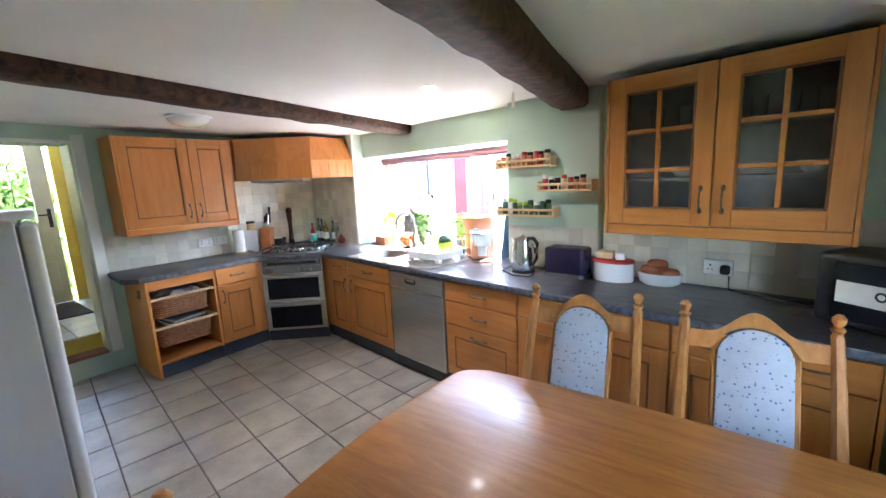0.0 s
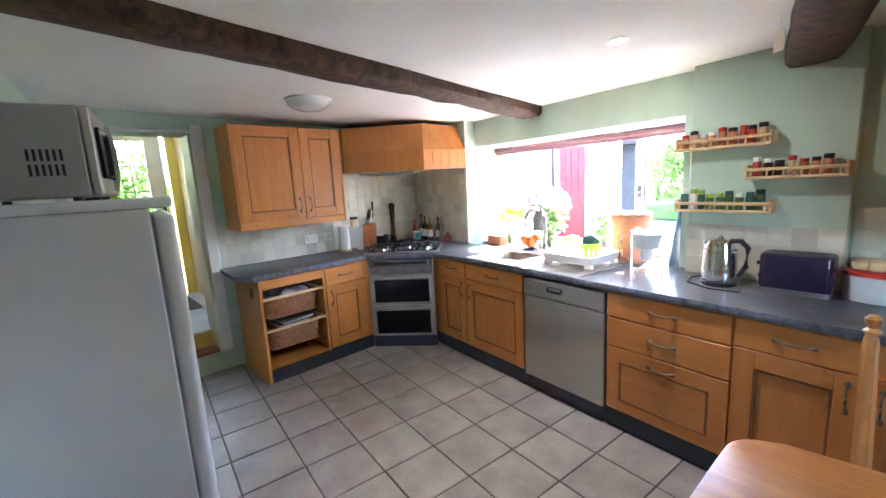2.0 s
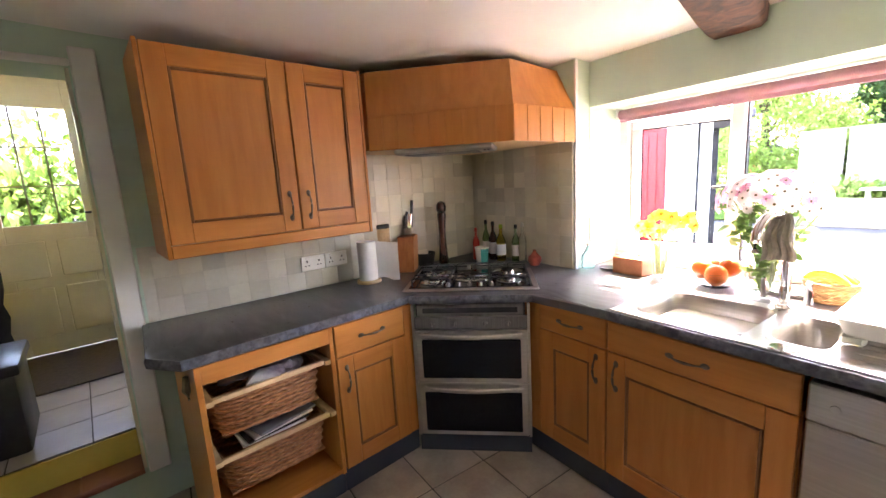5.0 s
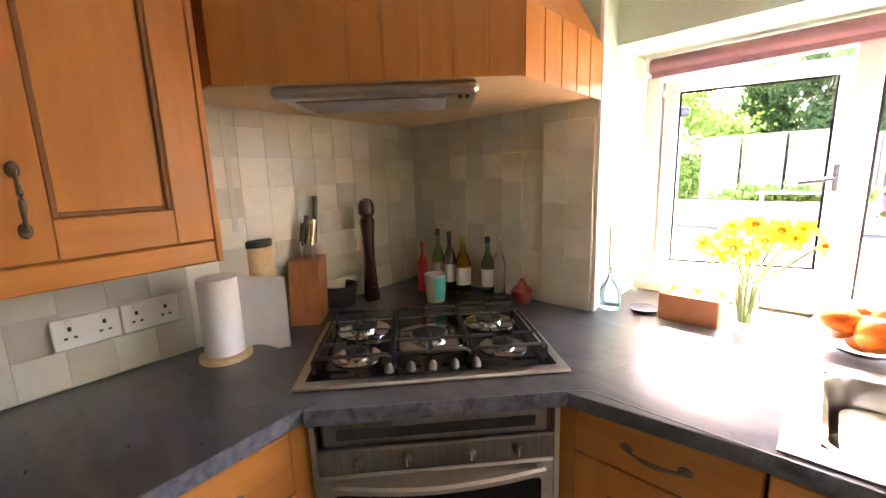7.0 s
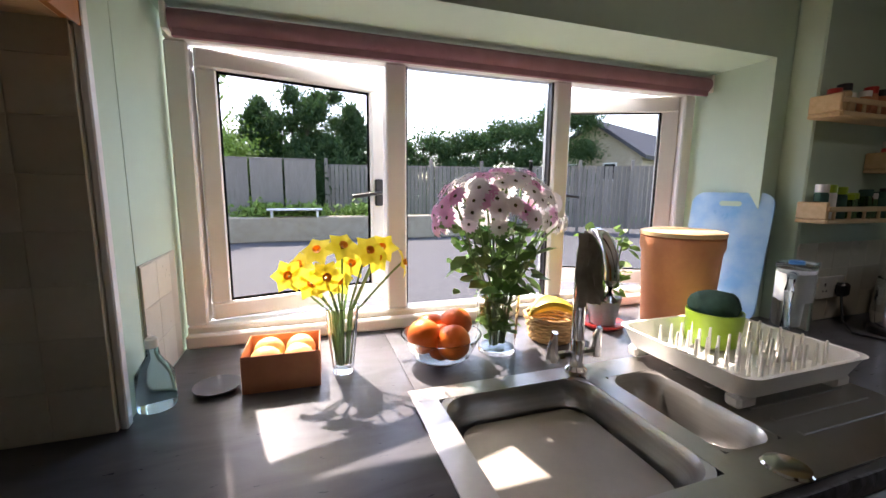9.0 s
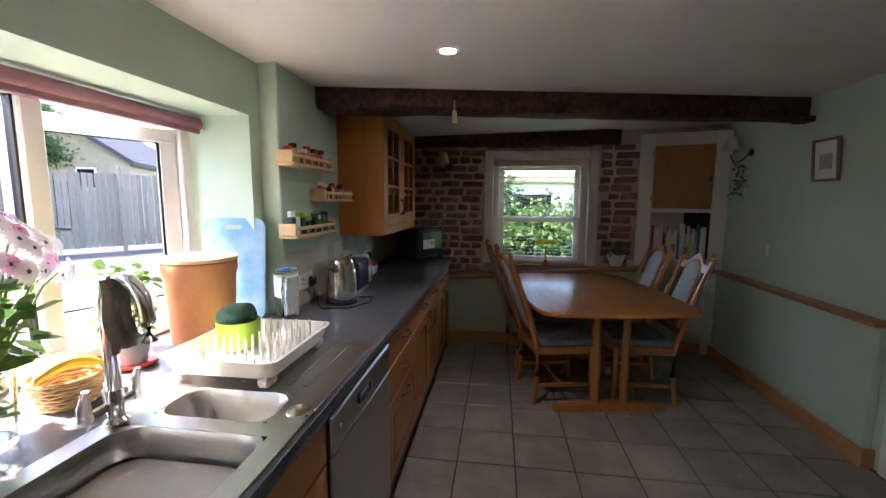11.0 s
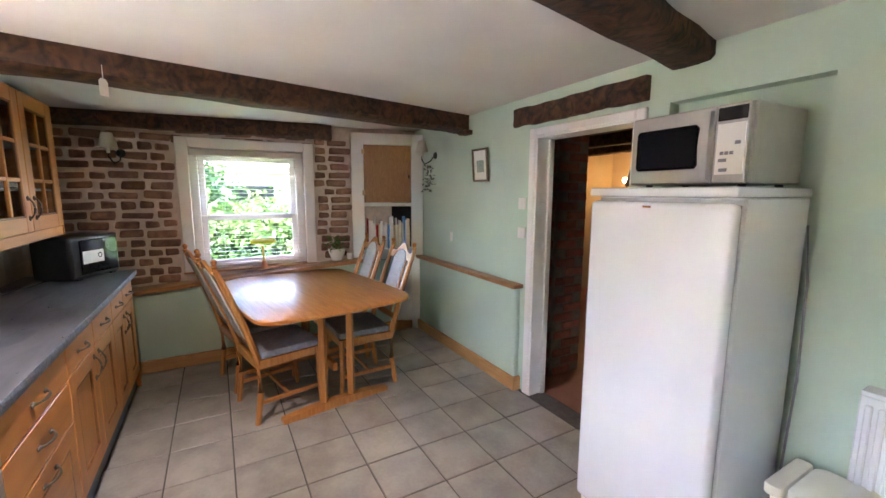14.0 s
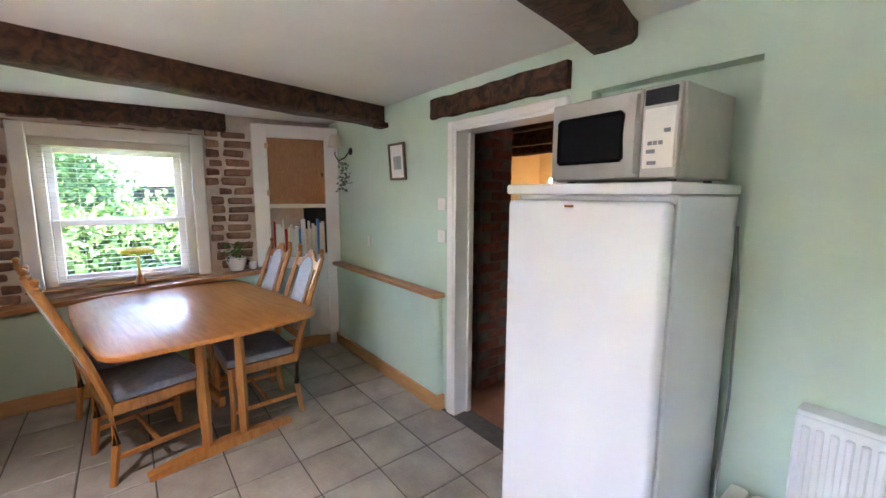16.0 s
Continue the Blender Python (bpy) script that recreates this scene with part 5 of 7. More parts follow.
for z in (1.52, 1.95):
    part("hinge", slab(L - f - 0.01, L - f + 0.02, 0.0221, 0.027, z, z + 0.05, 0.002), PINE, d)
x = f + 0.015
random.seed(5)
while x < L - f - 0.03:
    t, h = random.uniform(0.012, 0.03), random.uniform(0.24, 0.36)
    bm = slab(0, t, -0.11, -0.02, 0, h, 0.001)
    solid("book", bm, random.choice((PAPER, PAPER, GREYPOT, REDDOOR, CERAMIC, BLUELID, CREAM)), "upright book on the cupboard shelf", "book", "shelf books", CUP @ pose(x, 0, 0.9305, 0, random.uniform(-1, 1), 0))
    x += t + 0.002

pot = thing("plant_pot", pose(1.765, 0.70, 0.851) @ Matrix.Scale(1.2, 4), "small leafy plant in a white pot on the ledge", "plant")
part("pot", lathe(bmesh.new(), [(0.045, 0), (0.068, 0.06), (0.075, 0.10), (0.068, 0.10), (0.05, 0.09)]), CERAMIC, pot)
bm = bmesh.new()
for k in range(110):
    a, rr, z = random.uniform(0, 6.28), random.uniform(0.0, 0.10), random.uniform(0.09, 0.22)
    m = pose(rr * math.cos(a), rr * math.sin(a), z, random.uniform(-60, 60), random.uniform(-60, 60), random.uniform(0, 360))
    v = [bm.verts.new(m @ Vector(p)) for p in ((0, 0, 0), (0.009, 0.012, 0.002), (0, 0.032, 0), (-0.009, 0.012, 0.002))]
    bm.faces.new(v)
part("foliage", bm, LEAF, pot)
solid("small_pot", lathe(bmesh.new(), [(0.028, 0), (0.036, 0.06), (0.033, 0.06), (0.025, 0.01)]), CERAMIC, "small plain white pot on the ledge", "pot", m=pose(1.76, 0.565, 0.851))


def sconce(m, ivy):
    s = thing("wall_sconce", m, "dark iron wall light with a cream shade" + (" and trailing ivy" if ivy else ""), "light", "wall lights")
    part("plate", lathe(bmesh.new(), [(0.035, 0), (0.03, 0.012), (0.01, 0.02)], n=16), IRON, s).matrix_local = pose(0, 0, 0, -90) @ pose(0, 0, 0)
    part("arm", tube(bmesh.new(), [(0, 0.015, 0), (0, 0.06, -0.06), (0.03, 0.11, -0.09), (0.06, 0.13, -0.04), (0.06, 0.13, 0.0)], 0.006, 8), IRON, s)
    part("candle", tube(bmesh.new(), [(0.06, 0.13, -0.01), (0.06, 0.13, 0.05)], 0.012, 10), SHADE, s)
    part("shade", lathe(bmesh.new(), [(0.066, 0.0), (0.035, 0.11), (0.033, 0.11), (0.063, 0.0)], (0.06, 0.13, 0.035), 20, False), SHADE, s, "cream fabric shade")
    if ivy:
        bm = bmesh.new()
        for k in range(70):
            t = random.random()
            m2 = pose(0.03 + random.uniform(-0.05, 0.05), 0.06 + random.uniform(-0.04, 0.04), -0.10 - t * 0.28, random.uniform(-60, 60), random.uniform(-60, 60), random.uniform(0, 360))
            v = [bm.verts.new(m2 @ Vector(p)) for p in ((0, 0, 0), (0.014, 0.014, 0), (0, 0.036, 0), (-0.014, 0.014, 0))]
            bm.faces.new(v)
        part("ivy", bm, pbr("dusty grey ivy", (0.10, 0.10, 0.08), (0.20, 0.19, 0.15), 20, 0.8, 0.1), s)
    return s


sconce(pose(1.36, -0.249, 1.93, 0, 0, 0), True)
sconce(pose(1.848, 2.42, 1.86, 0, 0, 90), False)
pic = thing("framed_picture", pose(0.40, -0.248, 1.645, -4, 0, 0), "small framed landscape print with a white mount", "picture")
bm = bmesh.new()
for x0, x1, z0, z1 in ((0, 0.225, 0, 0.018), (0, 0.225, 0.262, 0.28), (0, 0.018, 0.018, 0.262), (0.207, 0.225, 0.018, 0.262)):
    box(bm, x0, x1, 0, 0.02, z0, z1, 0.003)
part("frame", bm, PEWTER, pic)
part("mount", slab(0.018, 0.207, 0.002, 0.008, 0.018, 0.262), PAPER, pic)
part("print", slab(0.06, 0.165, 0.0085, 0.0095, 0.08, 0.18), pbr("landscape print", (0.20, 0.30, 0.34), (0.45, 0.48, 0.42), 18, 0.6, 0.0), pic)
for z in (1.47, 1.25):
    sw = thing("light_switch", pose(-0.03, -0.249, z), "white plastic light switch plate", "switch", "wall switches")
    part("plate", slab(-0.043, 0.043, 0, 0.009, -0.043, 0.043, 0.003), PLASTIC, sw)
    part("rocker", slab(-0.008, 0.008, 0.009, 0.013, -0.014, 0.014, 0.002), PLASTIC, sw)
sw = thing("light_switch", pose(1.02, -0.249, 1.12), "white plastic light switch plate", "switch", "wall switches")
part("plate", slab(-0.02, 0.02, 0, 0.009, -0.043, 0.043, 0.003), PLASTIC, sw)
tag = thing("paper_tag", pose(0.008, 2.175, 0.02), "cream luggage tag hanging on a string from the beam", "tag")
part("string", tube(bmesh.new(), [(0, 0, 2.09), (0, 0, 2.03)], 0.0015, 5), PAPER, tag)
bm = bmesh.new()
prism(bm, [(-0.022, -0.04), (0.022, -0.04), (0.022, 0.022), (0.012, 0.036), (-0.012, 0.036), (-0.022, 0.022)], -0.002, 0.002)
for v in bm.verts:
    v.co = Vector((v.co.z * 0.6 + v.co.x * 0.8, v.co.x * -0.6, v.co.y + 1.995))
part("card", bm, SHADE, tag)

# ---- fridge, microwave, radiator, bin ----
fr = thing("tall_fridge", pose(-1.724, -0.018, 0.0) @ Matrix.Diagonal((0.97, 1, 1.006, 1)), "tall white larder fridge with a rounded door", "fridge")
part("cabinet", slab(0.0, 0.60, -0.22, 0.268, 0.03, 1.525, 0.006), ENAMEL, fr)
part("door", slab(0.002, 0.598, 0.274, 0.335, 0.09, 1.508, 0.022, seg=3), ENAMEL, fr)
part("top", slab(-0.004, 0.604, -0.225, 0.335, 1.526, 1.562, 0.010, seg=2), ENAMEL, fr)
part("seal", slab(0.012, 0.588, 0.266, 0.276, 0.095, 1.50), GREYPOT, fr, "grey door seal")
part("base_grille", slab(0.01, 0.59, 0.25, 0.30, 0.02, 0.085, 0.004), PLASTIC, fr)
for x in (0.05, 0.55):
    part("foot", lathe(bmesh.new(), [(0.02, 0), (0.016, 0.03)], (x, 0.2, 0), 10), BLACK, fr)
    part("foot", lathe(bmesh.new(), [(0.02, 0), (0.016, 0.03)], (x, -0.18, 0), 10), BLACK, fr)
part("badge", slab(0.30, 0.335, 0.3351, 0.3365, 1.485, 1.493), CHROME, fr, "small plain metal badge")
bm = tube(bmesh.new(), [(-0.012, -0.19, 1.42), (-0.03, -0.20, 1.2), (-0.035, -0.205, 0.8), (-0.02, -0.205, 0.4), (-0.015, -0.2, 0.06)], 0.005, 6)
part("cable", bm, GREYPOT, fr, "grey power cable down the side")

mw = thing("microwave", pose(-1.685, -0.02, 1.572, 0, 0, -3) @ Matrix.Diagonal((0.94, 0.95, 1.0, 1)), "silver microwave oven with a dark glass door", "microwave")
part("casing", slab(0, 0.50, -0.20, 0.165, 0.012, 0.295, 0.006), SILVER, mw)
for x in (0.05, 0.45):
    part("foot", lathe(bmesh.new(), [(0.015, 0), (0.015, 0.013)], (x, 0.12, 0), 10), BLACK, mw)
    part("foot", lathe(bmesh.new(), [(0.015, 0), (0.015, 0.013)], (x, -0.15, 0), 10), BLACK, mw)
d = part("door", slab(0.128, 0.50, 0.166, 0.195, 0.014, 0.293, 0.006), SILVER, mw)
part("window", slab(0.185, 0.462, 0.1951, 0.198, 0.07, 0.235, 0.012), BLACKGLASS, d, "dark mesh glass")
rings = []
for k in range(9):
    t = k / 8
    bow = 0.012 * math.sin(math.pi * t)
    rings.append([Vector((0.134 - bow * 0.3 + a, 0.196 + b, 0.03 + 0.245 * t)) for a, b in ((0, 0), (0.035 + bow, 0), (0.030 + bow, 0.014 + bow), (0.004, 0.014 + bow))])
part("handle", ring_mesh(bmesh.new(), rings), SILVER, d)
cp = part("control_panel", slab(0.006, 0.126, 0.166, 0.192, 0.014, 0.293, 0.004), SILVER, mw)
part("keypad", slab(0.016, 0.116, 0.1921, 0.194, 0.045, 0.225, 0.002), PLASTIC, cp, "white keypad panel")
part("display", slab(0.014, 0.118, 0.1922, 0.195, 0.235, 0.282, 0.002), BLACKGLASS, cp, "dark display strip")
for x0, x1, z in ((0.075, 0.105, 0.09), (0.07, 0.084, 0.115), (0.087, 0.101, 0.115), (0.052, 0.066, 0.115), (0.07, 0.10, 0.055), (0.03, 0.05, 0.15)):
    part("key", slab(x0, x1, 0.1941, 0.1955, z, z + 0.012, 0.001), GREYPOT, cp)
for j in range(2):
    for k in range(6):
        part("vent_slot", slab(0.5001, 0.501, 0.02 + k * 0.016, 0.028 + k * 0.016, 0.08 + j * 0.045, 0.115 + j * 0.045), BLACK, mw)

rad = thing("radiator", pose(-2.77, -0.248, 0.25), "white ribbed panel radiator on the wall", "radiator")
bm = bmesh.new()
for i in range(24):
    box(bm, 0.015 + i * 0.0333, 0.036 + i * 0.0333, 0.075, 0.088, 0.03, 0.57, 0.005)
part("ribs", bm, ENAMEL, rad)
part("panel", slab(0, 0.82, 0.045, 0.0752, 0, 0.60, 0.006), ENAMEL, rad)
part("top_grille", slab(0.004, 0.816, 0.006, 0.085, 0.601, 0.618, 0.003), ENAMEL, rad)
part("bracket", slab(0.1, 0.14, 0.0, 0.045, 0.1, 0.5), ENAMEL, rad)
part("bracket", slab(0.68, 0.72, 0.0, 0.045, 0.1, 0.5), ENAMEL, rad)
bn = thing("waste_bin", pose(-2.04, -0.04, 0), "cream plastic bin with a hinged flat lid", "bin")
bm = prism(bmesh.new(), rounded(-0.225, 0.225, -0.13, 0.13, 0.04), 0, 0.47, 0.006)
part("body", bm, CREAMPLASTIC, bn)
bm = prism(bmesh.new(), rounded(-0.235, 0.175, -0.14, 0.14, 0.045), 0.472, 0.52, 0.014)
part("lid", bm, CREAMPLASTIC, bn)
bm = prism(bmesh.new(), rounded(0.180, 0.237, -0.14, 0.14, 0.02), 0.472, 0.515, 0.008)
part("hinge_rail", bm, CREAMPLASTIC, bn)

# ---- things on the north worktop ----
TOPZ = 0.9205
def double_socket(name, m, plug):
    s = thing(name, m, "white plastic double wall socket" + (" with a black plug" if plug else ""), "socket", "wall sockets")
    part("plate", slab(-0.073, 0.073, -0.011, 0, -0.043, 0.043, 0.003), PLASTIC, s)
    for x in (-0.037, 0.037):
        bm = slab(x - 0.004, x + 0.004, -0.0116, -0.0105, 0.006, 0.018)
        box(bm, x - 0.014, x - 0.006, -0.0116, -0.0105, -0.016, -0.010)
        box(bm, x + 0.006, x + 0.014, -0.0116, -0.0105, -0.016, -0.010)
        part("pin_holes", bm, BLACK, s)
        part("rocker", slab(x - 0.008, x + 0.008, -0.014, -0.011, 0.024, 0.038, 0.002), PLASTIC, s)
    if plug:
        part("plug", slab(0.015, 0.062, -0.045, -0.012, -0.035, 0.02, 0.010), BLACK, s, "black three-pin plug")
    return s


double_socket("wall_socket", pose(0.815, 3.036, 1.04), True)
double_socket("wall_socket", pose(-0.40, 2.971, 1.055), True)
bm = tube(bmesh.new(), [(0.875, 3.0, 1.0), (0.88, 2.98, 0.93), (0.98, 2.95, 0.926), (1.12, 2.93, 0.926), (1.24, 2.95, 0.926)], 0.004, 6)
solid("power_cable", bm, BLACK, "black appliance cable lying on the worktop", "cable", "cables")
bm = tube(bmesh.new(), [(-0.39, 2.93, 1.03), (-0.42, 2.90, 0.94), (-0.50, 2.83, 0.926), (-0.47, 2.70, 0.926), (-0.33, 2.62, 0.926), (-0.20, 2.64, 0.926), (-0.22, 2.72, 0.926)], 0.004, 6)
solid("power_cable", bm, BLACK, "black kettle cable looped on the worktop", "cable", "cables")

ket = thing("kettle", pose(-0.34, 2.775, TOPZ), "steel and glass jug kettle with a black handle", "kettle")
part("base", lathe(bmesh.new(), [(0.085, 0), (0.085, 0.018), (0.075, 0.022)], n=28), BLACK, ket)
part("body", lathe(bmesh.new(), [(0.080, 0.023), (0.082, 0.06), (0.076, 0.14), (0.068, 0.215), (0.064, 0.235)], n=28), CHROME, ket)
part("window", lathe(bmesh.new(), [(0.0835, 0.08), (0.0775, 0.20)], n=28, cap=False), VASE, ket)
part("lid", lathe(bmesh.new(), [(0.064, 0.236), (0.060, 0.250), (0.015, 0.262), (0.012, 0.272), (0.004, 0.275)], n=24), CHROME, ket)
part("handle", tube(bmesh.new(), [(0.05, -0.01, 0.25), (0.10, -0.02, 0.255), (0.135, -0.025, 0.22), (0.13, -0.025, 0.12), (0.095, -0.02, 0.06)], [0.012, 0.014, 0.014, 0.013, 0.010], 10), BLACK, ket)
part("spout", tube(bmesh.new(), [(-0.06, 0.01, 0.20), (-0.085, 0.012, 0.235)], [0.022, 0.012], 10), CHROME, ket)

toast = thing("toaster", pose(-0.02, 2.84, TOPZ, 0, 0, 4) @ Matrix.Scale(1.06, 4), "dark aubergine two-slice toaster with steel ends", "toaster")
part("body", prism(bmesh.new(), rounded(-0.135, 0.135, -0.08, 0.08, 0.035), 0.018, 0.19, 0.016), PURPLE, toast)
part("foot_band", prism(bmesh.new(), rounded(-0.13, 0.13, -0.076, 0.076, 0.033), 0.0, 0.03), STEEL, toast)
for y in (-0.032, 0.018):
    part("slot", slab(-0.10, 0.10, y, y + 0.02, 0.1885, 0.1912), BLACK, toast)
part("lever", slab(-0.155, -0.134, -0.015, 0.015, 0.12, 0.14, 0.005), BLACK, toast)
part("knob", lathe(bmesh.new(), [(0.014, 0), (0.012, 0.012)], n=14), CHROME, toast).matrix_local = pose(-0.135, 0.0, 0.07, 0, -90, 0)
tub = thing("storage_tub", pose(0.27, 2.885, TOPZ), "white oval tub with a red lid", "tub")
part("tub", lathe(bmesh.new(), [(0.125, 0), (0.13, 0.01), (0.13, 0.12)], n=28, squash=0.62), CERAMIC, tub)
part("lid", lathe(bmesh.new(), [(0.134, 0.12), (0.134, 0.135), (0.12, 0.142)], n=28, squash=0.62), RED, tub, "red lid")
for k, (x, mt) in enumerate(((-0.07, PEACH), (-0.02, PEACH), (0.045, PAPER))):
    solid("egg_carton", roughen(slab(-0.03, 0.03, -0.05, 0.05, 0, 0.045, 0.012, seg=2), 0.006, 30, k), (PINE, PINE, PAPER)[k], "small food packet lying on the tub lid", "packet", "packets", pose(0.27 + x, 2.885, TOPZ + 0.1425, 0, 0, 12 * k))
dish = thing("oval_dish", pose(0.54, 2.92, TOPZ), "white oval dish heaped with sweet potatoes", "dish")
part("dish", lathe(bmesh.new(), [(0.09, 0), (0.115, 0.02), (0.125, 0.075), (0.12, 0.075), (0.108, 0.02), (0.02, 0.012)], n=28, squash=0.62), CERAMIC, dish)
for x, y, z, rz in ((-0.05, 0.0, 0.085, 20), (0.03, 0.01, 0.08, -15), (-0.02, 0.02, 0.12, 35), (0.06, -0.01, 0.075, 60)):
    p = solid("sweet_potato", roughen(ball(bmesh.new(), (0, 0, 0), 0.042, (1.5, 0.85, 0.8), 3), 0.012, 18, x), pbr("orange potato skin", (0.36, 0.10, 0.03), (0.48, 0.16, 0.06), 14, 0.7, 0.3) if rz == 20 else bpy.data.materials["orange potato skin"], "orange-brown sweet potato in the dish", "vegetable", "sweet potatoes", pose(0.54 + x, 2.92 + y, TOPZ + z, 0, 10, rz))
bb = thing("coffee_machine", pose(1.50, 2.66, TOPZ, 0, 0, -28), "black boxy countertop machine with a white label", "appliance")
part("body", slab(-0.235, 0.20, -0.12, 0.16, 0.008, 0.315, 0.025, seg=3), BLACK, bb)
part("front_panel", slab(-0.165, 0.165, -0.132, -0.1205, 0.04, 0.285, 0.006), BLACKGLASS, bb, "glossy black front")
part("label", slab(-0.15, 0.03, -0.1345, -0.1325, 0.115, 0.205), PAPER, bb, "white paper label with dark mark")
part("mark", lathe(bmesh.new(), [(0.012, 0), (0.02, 0.0), (0.02, 0.001), (0.012, 0.001)], n=16, cap=False), BLACK, bb).matrix_local = pose(-0.005, -0.1347, 0.165, 90)
for x in (-0.15, 0.15):
    part("foot", slab(x - 0.02, x + 0.02, -0.10, 0.11, 0, 0.0085), BLACK, bb)
bm = tube(bmesh.new(), [(0.93, 2.99, 0.925), (1.10, 2.90, 0.925), (1.25, 2.86, 0.925), (1.40, 2.84, 0.925), (1.55, 2.76, 0.925)], 0.004, 6)
bm.transform(pose(1.50, 2.66, TOPZ, 0, 0, -28).inverted())
part("power_cord", bm, BLACK, bb, "black power cord lying on the worktop")

jug = thing("water_filter_jug", pose(-0.79, 2.86, TOPZ, 0, 0, 25), "clear plastic water filter jug with a blue-tinted top", "jug")
part("body", prism(bmesh.new(), rounded(-0.095, 0.095, -0.05, 0.05, 0.045), 0, 0.255, 0.010), JUGGLASS, jug)
part("filter", lathe(bmesh.new(), [(0.035, 0.06), (0.04, 0.14), (0.07, 0.145), (0.085, 0.24)], n=20, squash=0.55), PLASTIC, jug, "white filter funnel")
part("lid", prism(bmesh.new(), rounded(-0.098, 0.098, -0.053, 0.053, 0.046), 0.2555, 0.272, 0.006), JUGGLASS, jug)
part("indicator", lathe(bmesh.new(), [(0.022, 0.272), (0.020, 0.283), (0.006, 0.285)], (-0.055, 0, 0), 14), BLUELID, jug, "blue indicator cap")
part("handle", tube(bmesh.new(), [(-0.09, 0, 0.24), (-0.15, 0, 0.245), (-0.165, 0, 0.20), (-0.155, 0, 0.08), (-0.11, 0, 0.04)], 0.013, 10), JUGGLASS, jug)
board = thing("chopping_board", pose(-0.755, 3.165, TOPZ, -8, 0, -78), "sky blue floral chopping board leaning on the wall", "board")
bm = bmesh.new()
prism(bm, rounded(-0.15, 0.15, 0, 0.50, 0.05), -0.005, 0.005, 0.002)
for v in bm.verts:
    v.co = Vector((v.co.x, -v.co.z, v.co.y))
part("board", bm, BLUE, board)
bm = bmesh.new()
prism(bm, rounded(-0.04, 0.04, 0.445, 0.465, 0.01), -0.0062, 0.0062)
for v in bm.verts:
    v.co = Vector((v.co.x, -v.co.z, v.co.y))
part("grip_hole", bm, GREEN, board)
crock = thing("terracotta_crock", pose(-1.03, 3.10, TOPZ), "tall terracotta bread crock with a wooden lid", "crock")
part("body", lathe(bmesh.new(), [(0.112, 0), (0.115, 0.02), (0.130, 0.28), (0.137, 0.30), (0.137, 0.335), (0.128, 0.34)], n=32), TERRA, crock)
part("lid", lathe(bmesh.new(), [(0.139, 0.341), (0.139, 0.355), (0.12, 0.36)], n=32), PINE, crock, "pale lid")
basil = thing("basil_plant", pose(-1.30, 3.17, TOPZ), "leafy basil in a grey pot on a red saucer", "plant")
part("saucer", lathe(bmesh.new(), [(0.06, 0), (0.078, 0.012), (0.078, 0.02), (0.05, 0.012)], n=24), RED, basil, "red saucer")
part("pot", lathe(bmesh.new(), [(0.045, 0.013), (0.06, 0.10), (0.063, 0.115), (0.055, 0.115), (0.04, 0.10)], n=24), GREYPOT, basil)
def leaf_cloud(n, spread, size, zlo, zhi):
    bm = bmesh.new()
    for _ in range(n):
        a, rr, z = random.uniform(0, 6.28), spread * random.random() ** 0.6, random.uniform(zlo, zhi)
        m = pose(rr * math.cos(a), rr * math.sin(a), z, random.uniform(-50, 50), random.uniform(-50, 50), random.uniform(0, 360))
        s = size * random.uniform(0.6, 1.3)
        v = [bm.verts.new(m @ Vector(p)) for p in ((0, 0, 0), (0.30 * s, 0.3 * s, 0.06 * s), (0.26 * s, 0.7 * s, 0.05 * s), (0, s, -0.04 * s), (-0.26 * s, 0.7 * s, 0.05 * s), (-0.30 * s, 0.3 * s, 0.06 * s))]
        bm.faces.new(v)
    return bm


part("foliage", leaf_cloud(170, 0.075, 0.042, 0.12, 0.36), LEAFL, basil)
for k in range(7):
    a = k * 0.9
    part("stem", tube(bmesh.new(), [(0.02 * math.cos(a), 0.02 * math.sin(a), 0.10), (0.05 * math.cos(a), 0.05 * math.sin(a), 0.32)], 0.0025, 5), STEM, basil)

rack = thing("dish_rack", pose(-1.22, 2.75, 0.93), "white plastic dish drainer with rows of pegs", "dish rack")
bm = bmesh.new()
rings = []
for ins, z in ((0.02, 0.03), (0.0, 0.085), (-0.006, 0.088), (0.006, 0.088), (0.026, 0.035)):
    rings.append([Vector((x, y, z)) for x, y in rounded(-0.215 + ins, 0.215 - ins, -0.195 + ins, 0.195 - ins, 0.04)])
ring_mesh(bm, rings)
part("tray", bm, PLASTIC, rack)
for x in (-0.17, 0.17):
    for y in (-0.15, 0.15):
        part("foot", slab(x - 0.03, x + 0.03, y - 0.02, y + 0.02, 0, 0.032, 0.008), PLASTIC, rack)
peg = None
for j in range(5):
    for k in range(9):
        p = pose(-0.16 + k * 0.04, -0.13 + j * 0.055, 0.036)
        if peg is None:
            ob = part("peg", tube(bmesh.new(), [(0, 0, 0), (0, 0, 0.075)], [0.006, 0.003], 6), PLASTIC, rack)
            peg = ob.data
        else:
            ob = new("peg", peg)
            ob.parent = rack
        ob.matrix_local = p
gp = thing("lime_pot", pose(-1.19, 2.83, 0.967), "lime green pot holding a dark green cloth", "pot")
part("pot", lathe(bmesh.new(), [(0.055, 0), (0.07, 0.01), (0.075, 0.105), (0.068, 0.105), (0.06, 0.02)], n=28), LIME, gp)
part("cloth", roughen(ball(bmesh.new(), (0, 0, 0.115), 0.062, (1, 1, 0.75), 3), 0.028, 22), CLOTHG, gp, "crumpled dark green cloth")

